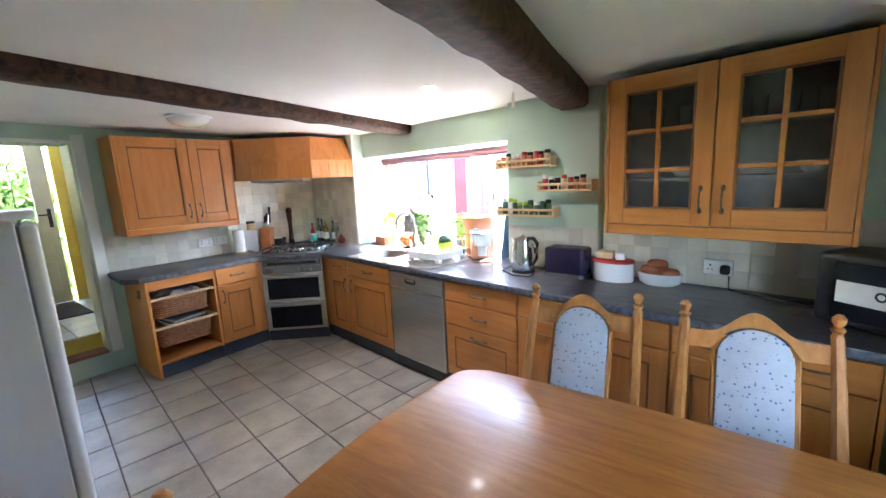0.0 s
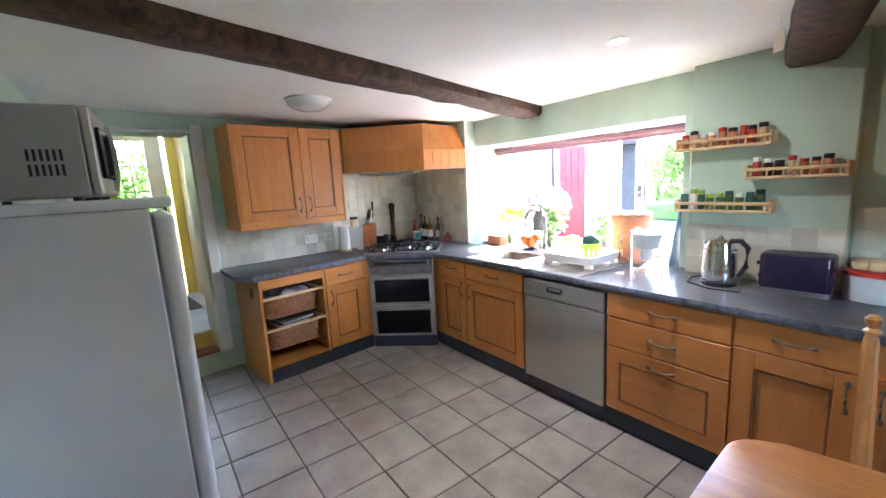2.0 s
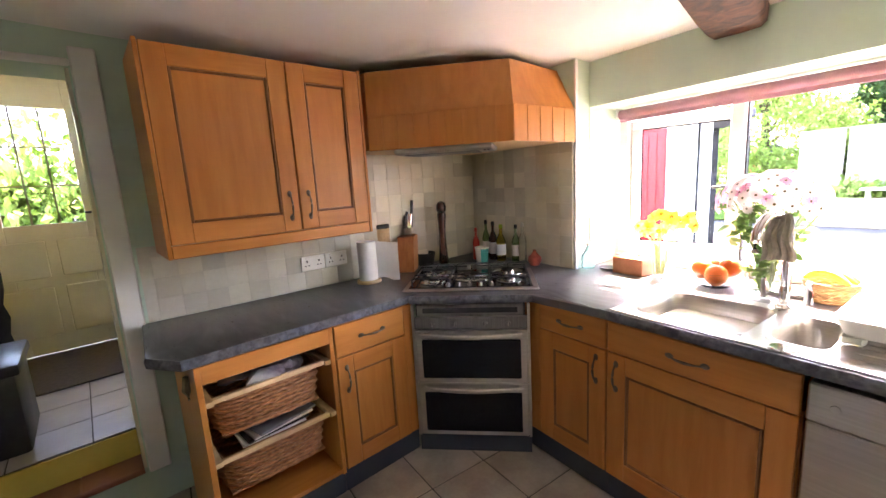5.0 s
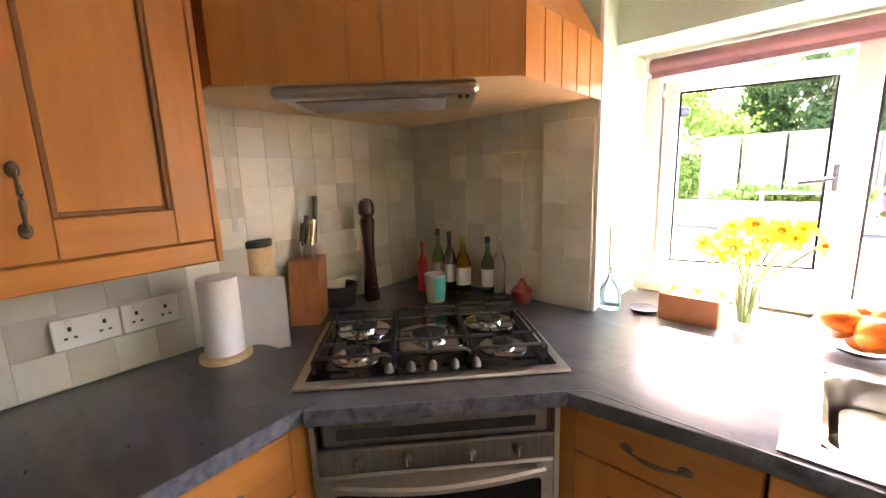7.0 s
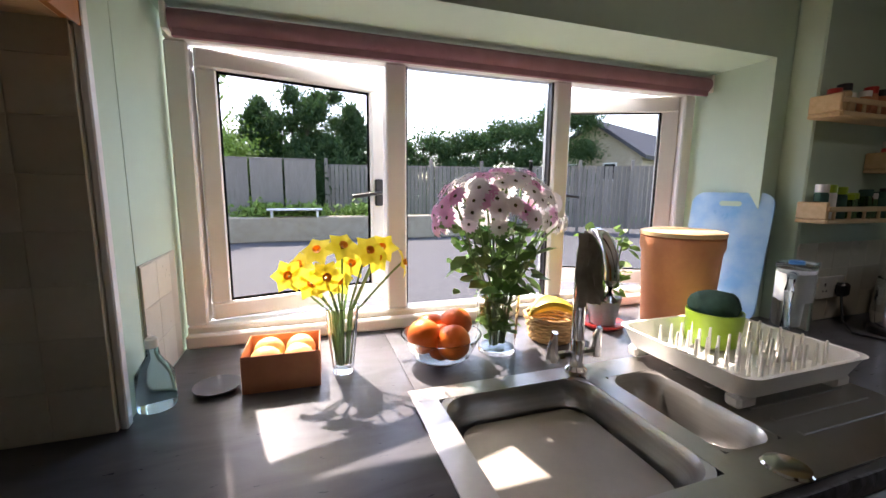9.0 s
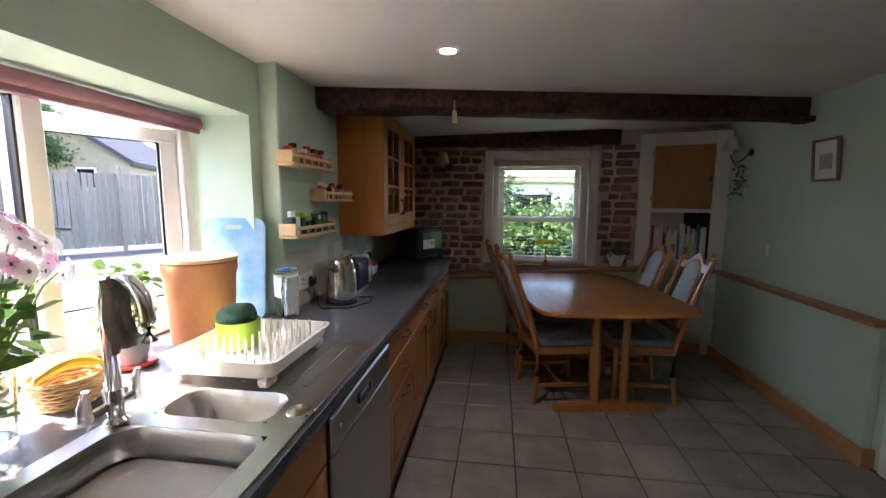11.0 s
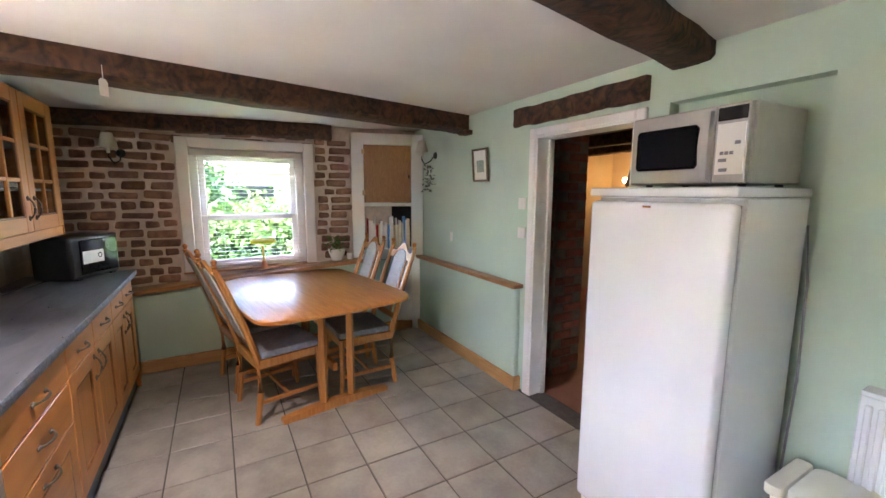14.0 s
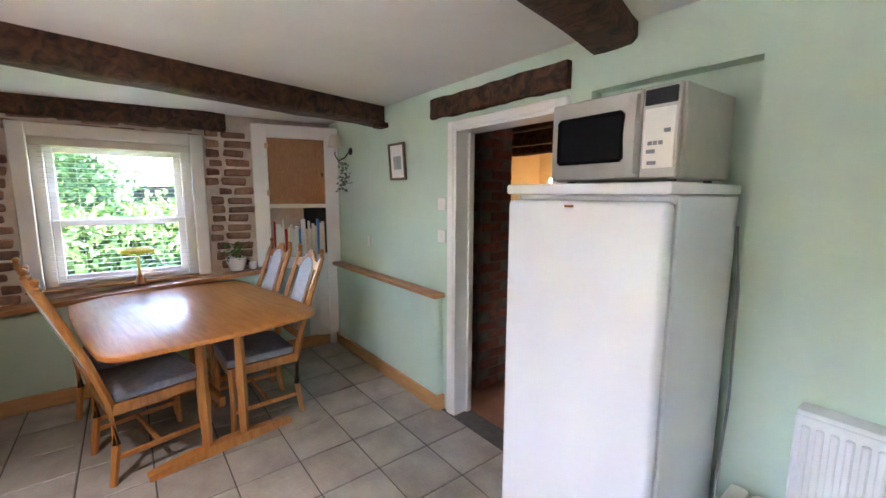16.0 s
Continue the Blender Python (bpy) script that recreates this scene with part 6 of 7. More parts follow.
basket = thing("banana_basket", pose(-1.555, 3.12, TOPZ), "small pale wicker basket of bananas", "basket")
bm = bmesh.new()
for r in range(8):
    z, rad_ = 0.006 + r * 0.011, 0.066 + 0.003 * r
    tube(bm, [((rad_ + 0.003 * (-1) ** (i + r)) * math.cos(2 * math.pi * i / 28), (rad_ + 0.003 * (-1) ** (i + r)) * math.sin(2 * math.pi * i / 28), z) for i in range(29)], 0.0062, 5, False)
lathe(bm, [(0.066, 0.0), (0.066, 0.006)], n=24)
part("weave", bm, WICKERL, basket, sharp=80)
for k in range(4):
    a = radians(-40 + 28 * k)
    pts = [Vector((-0.085 + 0.17 * t, 0.012 * (k - 1.5) * 1.6, 0.09 + 0.035 * math.sin(math.pi * t))) for t in [i / 8 for i in range(9)]]
    solid("banana", tube(bmesh.new(), pts, [0.005, 0.012, 0.017, 0.018, 0.018, 0.018, 0.016, 0.011, 0.005], 8), LEMON, "ripe yellow banana in the basket", "fruit", "bananas", pose(-1.555, 3.12, TOPZ, 0, 0, 15 * k - 20))


def vase_of(name, m, label, radii, height, water):
    v = thing(name, m, label, "flowers")
    r0, r1 = radii
    part("vase", lathe(bmesh.new(), [(r0, 0), (r0 * 1.02, 0.01), (r1, height), (r1 - 0.004, height), (r0 - 0.004, 0.014)], n=24), VASE, v, "clear glass vase")
    return v


def stems(v, heads, h0):
    for (x, y, z) in heads:
        part("stem", tube(bmesh.new(), [(x * 0.12, y * 0.12, 0.02), (x * 0.25, y * 0.25, h0), (x * 0.8, y * 0.8, z - 0.03), (x, y, z)], 0.0032, 5), STEM, v)


def daffodil_meshes():
    bm = bmesh.new()
    for k in range(6):
        a = k * math.pi / 3
        m = Matrix.Rotation(a, 4, "Z")
        v = [bm.verts.new(m @ Vector(p)) for p in ((0.004, -0.006, 0), (0.022, -0.0175, 0.006), (0.044, 0, -0.002), (0.022, 0.0175, 0.006), (0.004, 0.006, 0))]
        bm.faces.new(v)
    a = to_mesh("petals", bm, PETALY)
    bm = lathe(bmesh.new(), [(0.003, 0.0), (0.007, 0.003), (0.008, 0.010), (0.0125, 0.015), (0.011, 0.0145), (0.006, 0.009)], n=14, cap=False)
    b = to_mesh("trumpet", bm, TRUMPET)
    return a, b


daff = vase_of("daffodils", pose(-2.245, 3.075, TOPZ), "bunch of yellow daffodils in a glass vase", (0.028, 0.046), 0.185, 0.1)
petals, trumpet = daffodil_meshes()
heads = [(-0.04, -0.05, 0.275, -74, 10), (0.005, -0.01, 0.345, -50, 15), (0.07, -0.03, 0.335, -64, 15), (-0.13, 0.02, 0.27, -70, -10), (-0.075, -0.03, 0.26, -78, 5), (-0.01, 0.0, 0.255, -82, 20), (-0.055, 0.03, 0.33, -50, -20), (0.03, 0.04, 0.29, -65, 10), (0.095, 0.01, 0.31, -72, 30), (0.12, 0.045, 0.33, -60, -15), (0.165, 0.0, 0.295, -80, 75), (-0.10, 0.05, 0.29, -55, -40)]
stems(daff, [h[:3] for h in heads], 0.17)
for x, y, z, rx, rz in heads:
    ob = new("flower_head", petals)
    ob.parent, ob.matrix_local = daff, pose(x, y, z, -rx, 0, rz) @ Matrix.Scale(1.08, 4)
    tr = new("trumpet", trumpet)
    tr.parent, tr.matrix_local = ob, Matrix.Scale(0.85, 4)

mums = vase_of("chrysanthemums", pose(-1.775, 3.085, TOPZ), "large bunch of mauve and white chrysanthemums in a glass vase", (0.058, 0.068), 0.185, 0.12)
def mum_mesh(name, material, n1):
    bm = bmesh.new()
    for ring_i, (r, z, n) in enumerate(((0.033, 0.0, n1), (0.024, 0.006, n1 - 3))):
        for k in range(n):
            m = Matrix.Rotation(2 * math.pi * (k + ring_i * 0.5) / n, 4, "Z")
            v = [bm.verts.new(m @ Vector(p)) for p in ((0.004, -0.002, z), (r * 0.7, -0.0062, z + 0.004), (r, 0, z - 0.001), (r * 0.7, 0.0062, z + 0.004), (0.004, 0.002, z))]
            bm.faces.new(v)
    return to_mesh(name, bm, material)


white_m, pink_m = mum_mesh("white_flower", PETALW, 13), mum_mesh("pink_flower", PETALP, 13)
eye_m = to_mesh("flower_eye", ball(bmesh.new(), (0, 0, 0.006), 0.0062, (1, 1, 0.5), 1), pbr("dark flower eye", (0.05, 0.06, 0.02), (0.10, 0.10, 0.03), 30, 0.8, 0.2))
random.seed(11)
spots = []
while len(spots) < 88:
    th, ph = random.uniform(0, 2 * math.pi), random.uniform(0.05, 1.75)
    d = Vector((math.sin(ph) * math.cos(th), math.sin(ph) * math.sin(th), math.cos(ph)))
    c0 = Vector((0.0, 0.0, 0.41)) + Vector((d.x * 0.195, d.y * 0.115, d.z * 0.135)) * random.uniform(0.86, 1.08)
    if all((c0 - o[0]).length > 0.029 for o in spots):
        spots.append((c0, d))
for k, (c0, d) in enumerate(spots):
    pink = c0.z > 0.535 or c0.x < -0.15 or (k % 5 == 0)
    ob = new("flower_head", pink_m if pink else white_m)
    ob.parent = mums
    ob.matrix_local = Matrix.Translation(c0) @ d.to_track_quat("Z", "Y").to_matrix().to_4x4() @ Matrix.Scale(random.uniform(0.85, 1.15), 4)
    e = new("flower_eye", eye_m)
    e.parent = ob
stems(mums, [tuple(s[0]) for s in spots[:22]], 0.185)
bm = leaf_cloud(200, 0.14, 0.06, 0.20, 0.40)
part("foliage", bm, LEAF, mums)
part("lower_leaves", leaf_cloud(60, 0.045, 0.05, 0.05, 0.19), LEAFL, mums, "pale green leaves pressed in the vase")

bowl_o = thing("fruit_bowl", pose(-1.965, 3.065, TOPZ), "clear glass bowl of oranges", "bowl")
part("bowl", lathe(bmesh.new(), [(0.055, 0), (0.085, 0.02), (0.118, 0.082), (0.114, 0.082), (0.08, 0.022), (0.03, 0.008)], n=28), VASE, bowl_o)
for x, y, z in ((-0.055, -0.012, 0.085), (0.02, -0.045, 0.072), (0.053, 0.022, 0.10), (-0.015, 0.052, 0.08), (0.0, 0.0, 0.062)):
    solid("orange", roughen(ball(bmesh.new(), (0, 0, 0), 0.049, (1, 1, 0.95), 3), 0.002, 20), ORANGE, "whole orange in the glass bowl", "fruit", "oranges", pose(-1.965 + x, 3.065 + y, TOPZ + z, 0, 0, x * 900))
punnet = thing("peach_punnet", pose(-2.395, 3.085, TOPZ, 0, 0, -2) @ Matrix.Diagonal((0.84, 0.9, 0.95, 1)), "terracotta-coloured cardboard punnet of peaches", "punnet")
part("base", slab(-0.105, 0.105, -0.08, 0.08, 0, 0.003), TERRA, punnet)
for x0, x1, y0, y1 in ((-0.105, 0.105, -0.084, -0.0802), (-0.105, 0.105, 0.0802, 0.084), (-0.109, -0.1052, -0.084, 0.084), (0.1052, 0.109, -0.084, 0.084)):
    part("side", slab(x0, x1, y0, y1, 0, 0.10, 0.0012), TERRA, punnet)
for k, (x, y) in enumerate(((-0.05, -0.035), (0.045, -0.035), (-0.045, 0.035), (0.05, 0.035))):
    solid("peach", roughen(ball(bmesh.new(), (0, 0, 0), 0.038, (1, 1, 0.92), 3), 0.003, 20, k), PEACH, "pale orange peach in the punnet", "fruit", "peaches", pose(-2.395 + x * 0.82, 3.085 + y * 0.9, TOPZ + 0.066))
solid("saucer", lathe(bmesh.new(), [(0.03, 0), (0.05, 0.008), (0.055, 0.014), (0.05, 0.013), (0.02, 0.006)], n=24), KICK, "small dark blue-grey saucer on the worktop", "saucer", m=pose(-2.55, 3.06, TOPZ))
soap = thing("soap_bottle", pose(-2.665, 3.02, TOPZ), "pale turquoise plastic soap bottle", "bottle")
part("body", lathe(bmesh.new(), [(0.038, 0), (0.04, 0.01), (0.038, 0.08), (0.014, 0.12), (0.012, 0.14)], n=20), glass("turquoise plastic", (0.55, 0.85, 0.88), 0.15, 1.3), soap)
part("cap", lathe(bmesh.new(), [(0.013, 0.141), (0.013, 0.16), (0.008, 0.165)], n=12), PLASTIC, soap)

# ---- spice shelves on the pier ----
def spice_shelf(x0, x1, z, n, tall):
    s = thing("spice_shelf", pose(x0, 2.978, z), "small pale pine rail shelf full of spice jars", "shelf", "spice shelves")
    w = x1 - x0
    part("board", slab(0, w, -0.095, 0, 0, 0.014, 0.003), PINE, s)
    for x in (0, w - 0.014):
        part("end", slab(x, x + 0.014, -0.095, 0, 0.0145, 0.075, 0.004), PINE, s)
    part("rail", slab(0.0, w, -0.103, -0.0955, 0.042, 0.060, 0.003), PINE, s)
    part("rail", slab(0.0, w, -0.103, -0.0955, 0.0, 0.016, 0.003), PINE, s)
    for k in range(6):
        x = 0.03 + (w - 0.06) * k / 5
        part("spindle", tube(bmesh.new(), [(x, -0.099, 0.016), (x, -0.099, 0.043)], 0.005, 6), PINE, s)
    x = 0.04
    while x < w - 0.035:
        h, r = random.uniform(0.075, 0.105) * tall, random.uniform(0.018, 0.023)
        mat_ = random.choice(tall > 1.01 and (BOTTLE, LIME, CLOTHG, BOTTLE, PAPER) or (TERRA, RED, KNIFEWOOD, MAHOG, PINE, TERRA))
        cap_ = random.choice((BLACK, BLACK, RED, PAPER) if tall < 1.01 else (LIME, CLOTHG, BLACK, PAPER))
        j = thing("spice_jar", pose(x0 + x, 2.978 - random.uniform(0.04, 0.06), z + 0.0145), "small spice jar with a coloured lid on the shelf", "jar", "spice jars")
        part("jar", lathe(bmesh.new(), [(r, 0), (r, h * 0.72), (r * 0.8, h * 0.78)], n=14), mat_, j)
        part("lid", lathe(bmesh.new(), [(r * 0.95, h * 0.781), (r * 0.95, h), (r * 0.8, h * 1.02)], n=14), cap_, j)
        x += r * 2 + random.uniform(0.003, 0.012)
    return s


random.seed(21)
spice_shelf(-0.65, -0.175, 1.672, 9, 1.0)
spice_shelf(-0.285, 0.125, 1.495, 8, 1.0)
spice_shelf(-0.64, -0.155, 1.312, 8, 1.15)

# ---- things in the hob corner ----
double_socket("wall_socket", west(1.40, -0.014) @ pose(0, 0, 1.075), False)
double_socket("wall_socket", west(1.252, -0.008) @ pose(0, 0, 1.077), False)
towel = thing("paper_towel", pose(-3.40, 1.85, TOPZ), "white kitchen paper roll on a wooden stand with a loose sheet", "paper towel")
part("stand", lathe(bmesh.new(), [(0.075, 0), (0.075, 0.015), (0.07, 0.018)], n=28), PINE, towel, "round wooden stand")
part("roll", lathe(bmesh.new(), [(0.057, 0.019), (0.058, 0.10), (0.057, 0.255), (0.018, 0.255)], n=28), PAPER, towel)
bm = bmesh.new()
grid = []
for i in range(9):
    for j in range(7):
        s, t = i / 8, j / 6
        grid.append(bm.verts.new((0.03 + 0.055 * s, 0.04 + 0.13 * s, 0.255 - 0.235 * t - 0.02 * s + 0.012 * math.sin(s * 5) * t)))
for i in range(8):
    for j in range(6):
        bm.faces.new((grid[i * 7 + j], grid[(i + 1) * 7 + j], grid[(i + 1) * 7 + j + 1], grid[i * 7 + j + 1]))
bmesh.ops.solidify(bm, geom=bm.faces[:], thickness=0.0015)
part("loose_sheet", bm, PAPER, towel)
block = thing("knife_block", pose(-3.515, 2.20, TOPZ, 0, 0, 48), "red-brown wooden knife block with black-handled knives", "knife block")
bm = bmesh.new()
pts = [(-0.055, -0.085), (-0.055, 0.06), (0.055, 0.06), (0.055, -0.085)]
rings = [[Vector((x, y + dy, z)) for x, y in pts] for z, dy in ((0, 0), (0.235, 0.045))]
part("block", ring_mesh(bm, rings), KNIFEWOOD, block)
for k, (x, y, h) in enumerate(((-0.02, 0.08, 0.13), (0.0, 0.06, 0.11), (0.02, 0.085, 0.22), (-0.02, 0.03, 0.10), (0.02, 0.03, 0.115))):
    kn = part("knife", slab(x - 0.001, x + 0.001, y - 0.012, y + 0.012, 0.22, 0.30), STEEL, block)
    part("knife_handle", tube(bmesh.new(), [(x, y, 0.285), (x + 0.01, y + 0.02, 0.285 + h * 0.85)], [0.009, 0.011], 8), (BLACK, CHROME, BLACK, BLACK, CHROME)[k], kn)
mill = thing("pepper_mill", pose(-3.52, 2.50, TOPZ), "tall dark polished wooden pepper mill", "pepper mill")
part("body", lathe(bmesh.new(), [(0.034, 0), (0.036, 0.02), (0.030, 0.08), (0.024, 0.20), (0.026, 0.28), (0.033, 0.355), (0.026, 0.37)], n=20), MAHOG, mill)
part("head", lathe(bmesh.new(), [(0.025, 0.371), (0.035, 0.387), (0.036, 0.415), (0.026, 0.442), (0.009, 0.452)], n=20), MAHOG, mill)
jar = thing("storage_jar", pose(-3.60, 2.05, TOPZ), "glass storage jar with dry food and a dark lid", "jar")
part("jar", lathe(bmesh.new(), [(0.056, 0), (0.058, 0.01), (0.058, 0.30)], n=22), PINE, jar)
part("lid", lathe(bmesh.new(), [(0.06, 0.301), (0.06, 0.325), (0.05, 0.33)], n=22), BLACK, jar)
pan = thing("small_pan", pose(-3.575, 2.375, TOPZ), "small black pan standing behind the hob", "pan")
part("pan", lathe(bmesh.new(), [(0.06, 0), (0.075, 0.09), (0.072, 0.09), (0.056, 0.006)], n=24), IRON, pan)
part("handle", tube(bmesh.new(), [(-0.03, -0.065, 0.08), (-0.02, -0.10, 0.11), (0.0, -0.15, 0.14)], 0.009, 8), IRON, pan)
cupt = thing("yogurt_tub", pose(-3.28, 2.665, TOPZ), "white tub with a turquoise printed side", "tub")
part("tub", lathe(bmesh.new(), [(0.038, 0), (0.048, 0.115), (0.050, 0.12), (0.044, 0.12), (0.036, 0.01)], n=24), PLASTIC, cupt)
bm = bmesh.new()
rows = []
for z in (0.012, 0.11):
    r = 0.0385 + 0.010 * z / 0.115 + 0.0008
    rows.append([bm.verts.new((r * math.cos(a), r * math.sin(a), z)) for a in [radians(-50 + 12 * k) for k in range(9)]])
for k in range(8):
    bm.faces.new((rows[0][k], rows[0][k + 1], rows[1][k + 1], rows[1][k]))
part("print", bm, pbr("turquoise print", (0.03, 0.42, 0.42), (0.05, 0.48, 0.47), 10, 0.4, 0.0), cupt)


def bottle(x, y, h, r, body, cap, label):
    h *= 0.87
    b = thing("bottle", pose(x, y, TOPZ), label, "bottle", "cooking bottles")
    part("glass", lathe(bmesh.new(), [(r, 0), (r, h * 0.55), (r * 0.85, h * 0.62), (r * 0.35, h * 0.76), (r * 0.33, h * 0.9)], n=18), body, b)
    part("cap", lathe(bmesh.new(), [(r * 0.42, h * 0.9), (r * 0.42, h), (r * 0.3, h * 1.01)], n=12), cap, b)
    if r > 0.027:
        part("paper_label", lathe(bmesh.new(), [(r + 0.0006, h * 0.16), (r + 0.0006, h * 0.46)], n=18, cap=False), PAPER if body is not RED else CREAM, b, "pale paper label")


OIL = glass("golden oil in glass", (0.80, 0.62, 0.12), 0.03)
bottle(-3.445, 2.75, 0.27, 0.026, RED, RED, "slim red sauce bottle")
bottle(-3.41, 2.82, 0.33, 0.028, BOTTLE, BLACK, "dark green oil bottle with a black cap")
bottle(-3.345, 2.83, 0.32, 0.03, MAHOG, BLACK, "dark sauce bottle with a black cap")
bottle(-3.265, 2.835, 0.30, 0.034, OIL, LIME, "clear bottle of golden cooking oil")
bottle(-3.155, 2.875, 0.30, 0.028, BOTTLE, BLACK, "slim dark green bottle")
bottle(-3.095, 2.88, 0.32, 0.026, VASE, STEEL, "tall clear glass bottle")
garlic = solid("garlic_pot", lathe(bmesh.new(), [(0.03, 0), (0.046, 0.03), (0.045, 0.055), (0.02, 0.08), (0.010, 0.095), (0.012, 0.105)], n=22), DULLRED, "round dull red glazed garlic pot", "pot", m=pose(-2.97, 2.865, TOPZ))

# ---- lobby things ----
def hung_coat(u, v, ztop, w, deep, h, material, label, seed):
    bm = bmesh.new()
    rings = []
    for k in range(13):
        t = k / 12
        ww = w * (0.35 + 0.65 * min(1, t * 3.2)) * (1 + 0.12 * math.sin(t * 6 + seed))
        rings.append([Vector((u + deep * 0.5 * math.sin(a) * (1 + 0.25 * math.sin(5 * a + seed)), v + ww * 0.5 * math.cos(a), ztop - h * t)) for a in [2 * math.pi * i / 22 for i in range(22)]])
    ring_mesh(bm, rings)
    roughen(bm, 0.03, 7, seed)
    return solid("coat", bm, material, label, "coat", "hung coats", MD)


hung_coat(2.93, -0.60, 2.04, 0.34, 0.20, 0.56, HIVIS, "yellow-green hi-vis jacket hanging on the lobby wall", 1.0)
hung_coat(3.00, -0.40, 1.98, 0.30, 0.20, 0.90, COAT, "black coat hanging beside the hi-vis jacket", 2.0)
hung_coat(2.86, -0.56, 1.56, 0.17, 0.12, 0.62, HIVIS, "yellow hi-vis sleeve hanging down", 3.0)
hung_coat(2.94, -0.95, 1.75, 0.42, 0.26, 1.05, COAT, "long black coat hanging on the lobby wall", 4.0)
for v in (-0.45, -0.75, -1.0):
    solid("coat_hook", tube(bmesh.new(), [(3.121, v, 1.98), (3.06, v, 1.97), (3.04, v, 2.0)], 0.008, 6), IRON, "black iron coat hook on the wall", "hook", "coat hooks", MD)
chest = thing("black_box", MD, "black plastic storage box on the lobby floor", "box")
part("box", slab(2.72, 3.08, -0.72, -0.28, 0.3535, 0.74, 0.02, seg=2), BLACK, chest)
part("lid", slab(2.70, 3.10, -0.74, -0.26, 0.742, 0.80, 0.015, seg=2), BLACK, chest)

# ---- outdoors ----
structure("ground", slab(-150, 150, -120, 180, -0.5, -0.16), TARMAC, "grey tarmac drive and yard", "ground")
structure("lawn", slab(2.4, 45, -30, 4.5, -0.155, -0.06), GRASS, "green garden lawn", "ground")
structure("lawn", slab(-60, 60, 17.2, 120, -0.155, 0.0), GRASS, "grass beyond the fence", "ground")


def blob_leaves(n, centre, radii, size, seed):
    rnd = random.Random(seed)
    verts, faces = [], []
    for _ in range(n):
        d = Vector((rnd.gauss(0, 1), rnd.gauss(0, 1), rnd.gauss(0, 1))).normalized()
        r = min(1.7, abs(rnd.gauss(0, 0.55)) + 0.25) * (1 + 0.45 * noise.noise(d * 2.2 + Vector((seed, 0, 0))))
        c = Vector(centre) + Vector((d.x * radii[0], d.y * radii[1], d.z * radii[2])) * r
        s = size * rnd.uniform(0.6, 1.5)
        m = Euler((rnd.uniform(0, 6.3), rnd.uniform(0, 6.3), rnd.uniform(0, 6.3))).to_matrix()
        k = len(verts)
        verts += [c + m @ Vector(p) * s for p in ((-0.5, 0, 0), (0, -0.3, 0.08), (0.5, 0, 0), (0, 0.3, 0.08))]
        faces.append((k, k + 1, k + 2, k + 3))
    return verts, faces


def leaf_mesh(name, lumps, material, parent, label=""):
    verts, faces = [], []
    for lump in lumps:
        v, f = blob_leaves(*lump)
        faces += [tuple(i + len(verts) for i in q) for q in f]
        verts += v
    me = bpy.data.meshes.new(name)
    me.from_pydata(verts, [], faces)
    me.materials.append(material)
    ob = new(name, me)
    ob.parent = parent
    return ob


def tree(x, y, h, spread, material, seed, label, ground_z=-0.16, tall=False):
    t = thing("tree", pose(x, y, ground_z), label, "tree", "trees outside")
    part("trunk", roughen(tube(bmesh.new(), [(0, 0, 0), (0.05, 0, h * 0.3), (0.0, 0.05, h * 0.6), (0, 0, h * 0.85)], [0.035 * h, 0.026 * h, 0.016 * h, 0.006 * h], 9), 0.04, 3, seed), BARK, t)
    rnd = random.Random(seed)
    lumps = []
    for k in range(34):
        a, f = rnd.uniform(0, 6.28), (k + rnd.random()) / 34 * 0.88 + 0.08
        rr = spread * ((1.08 - f) if tall else (0.55 + 0.55 * math.sin(min(1, f * 1.25) * 2.8))) * rnd.uniform(0.35, 1.1)
        q = spread * rnd.uniform(0.32, 0.58) * (1.25 - 0.8 * f)
        lumps.append((1050, (rr * math.cos(a), rr * math.sin(a), h * f - q * 0.4), (q, q, q * rnd.uniform(0.7, 1.2)), 0.12, seed + k))
        if k % 3 == 0:
            part("limb", tube(bmesh.new(), [(0, 0, h * f * 0.7), (rr * math.cos(a) * 0.6, rr * math.sin(a) * 0.6, h * f * 0.92)], [0.010 * h, 0.003 * h], 6), BARK, t)
    leaf_mesh("crown", lumps, material, t)


def bushes(name, label, spans, material, seed):
    lumps = []
    for k, (x, y, z, rx, ry, rz) in enumerate(spans):
        lumps.append((1500 if len(spans) > 30 else 4200, (x, y, z), (rx, ry, rz), 0.13, seed + k))
    ob = leaf_mesh(name, lumps, material, None)
    return tagged(ob, label, "hedge", kind="stuff")


# fence along the north side: boards between posts
def fence_run(a, b, ztop, zlow, n, posts):
    a, b = Vector(a), Vector(b)
    f = thing("fence", pose(0, 0, 0), "weathered grey close-boarded garden fence", "fence", "garden fence")
    d = (b - a).normalized()
    ang = math.atan2(d.y, d.x)
    w = (b - a).length / n
    me = None
    for k in range(n):
        p = a + d * (w * k)
        if me is None:
            ob = part("board", slab(0.01, w - 0.01, -0.012, 0.012, 0, ztop - zlow, 0.004), FENCE, f)
            me = ob.data
        else:
            ob = new("board", me)
            ob.parent = f
        ob.matrix_local = pose(p.x, p.y + 0.01 * (k % 2), zlow, 0, 0, math.degrees(ang))
    for k in range(posts + 1):
        p = a.lerp(b, k / posts)
        part("post", slab(p.x - 0.06, p.x + 0.06, p.y - 0.09, p.y - 0.015, -0.16, ztop + 0.22, 0.01), FENCE, f)
    return f


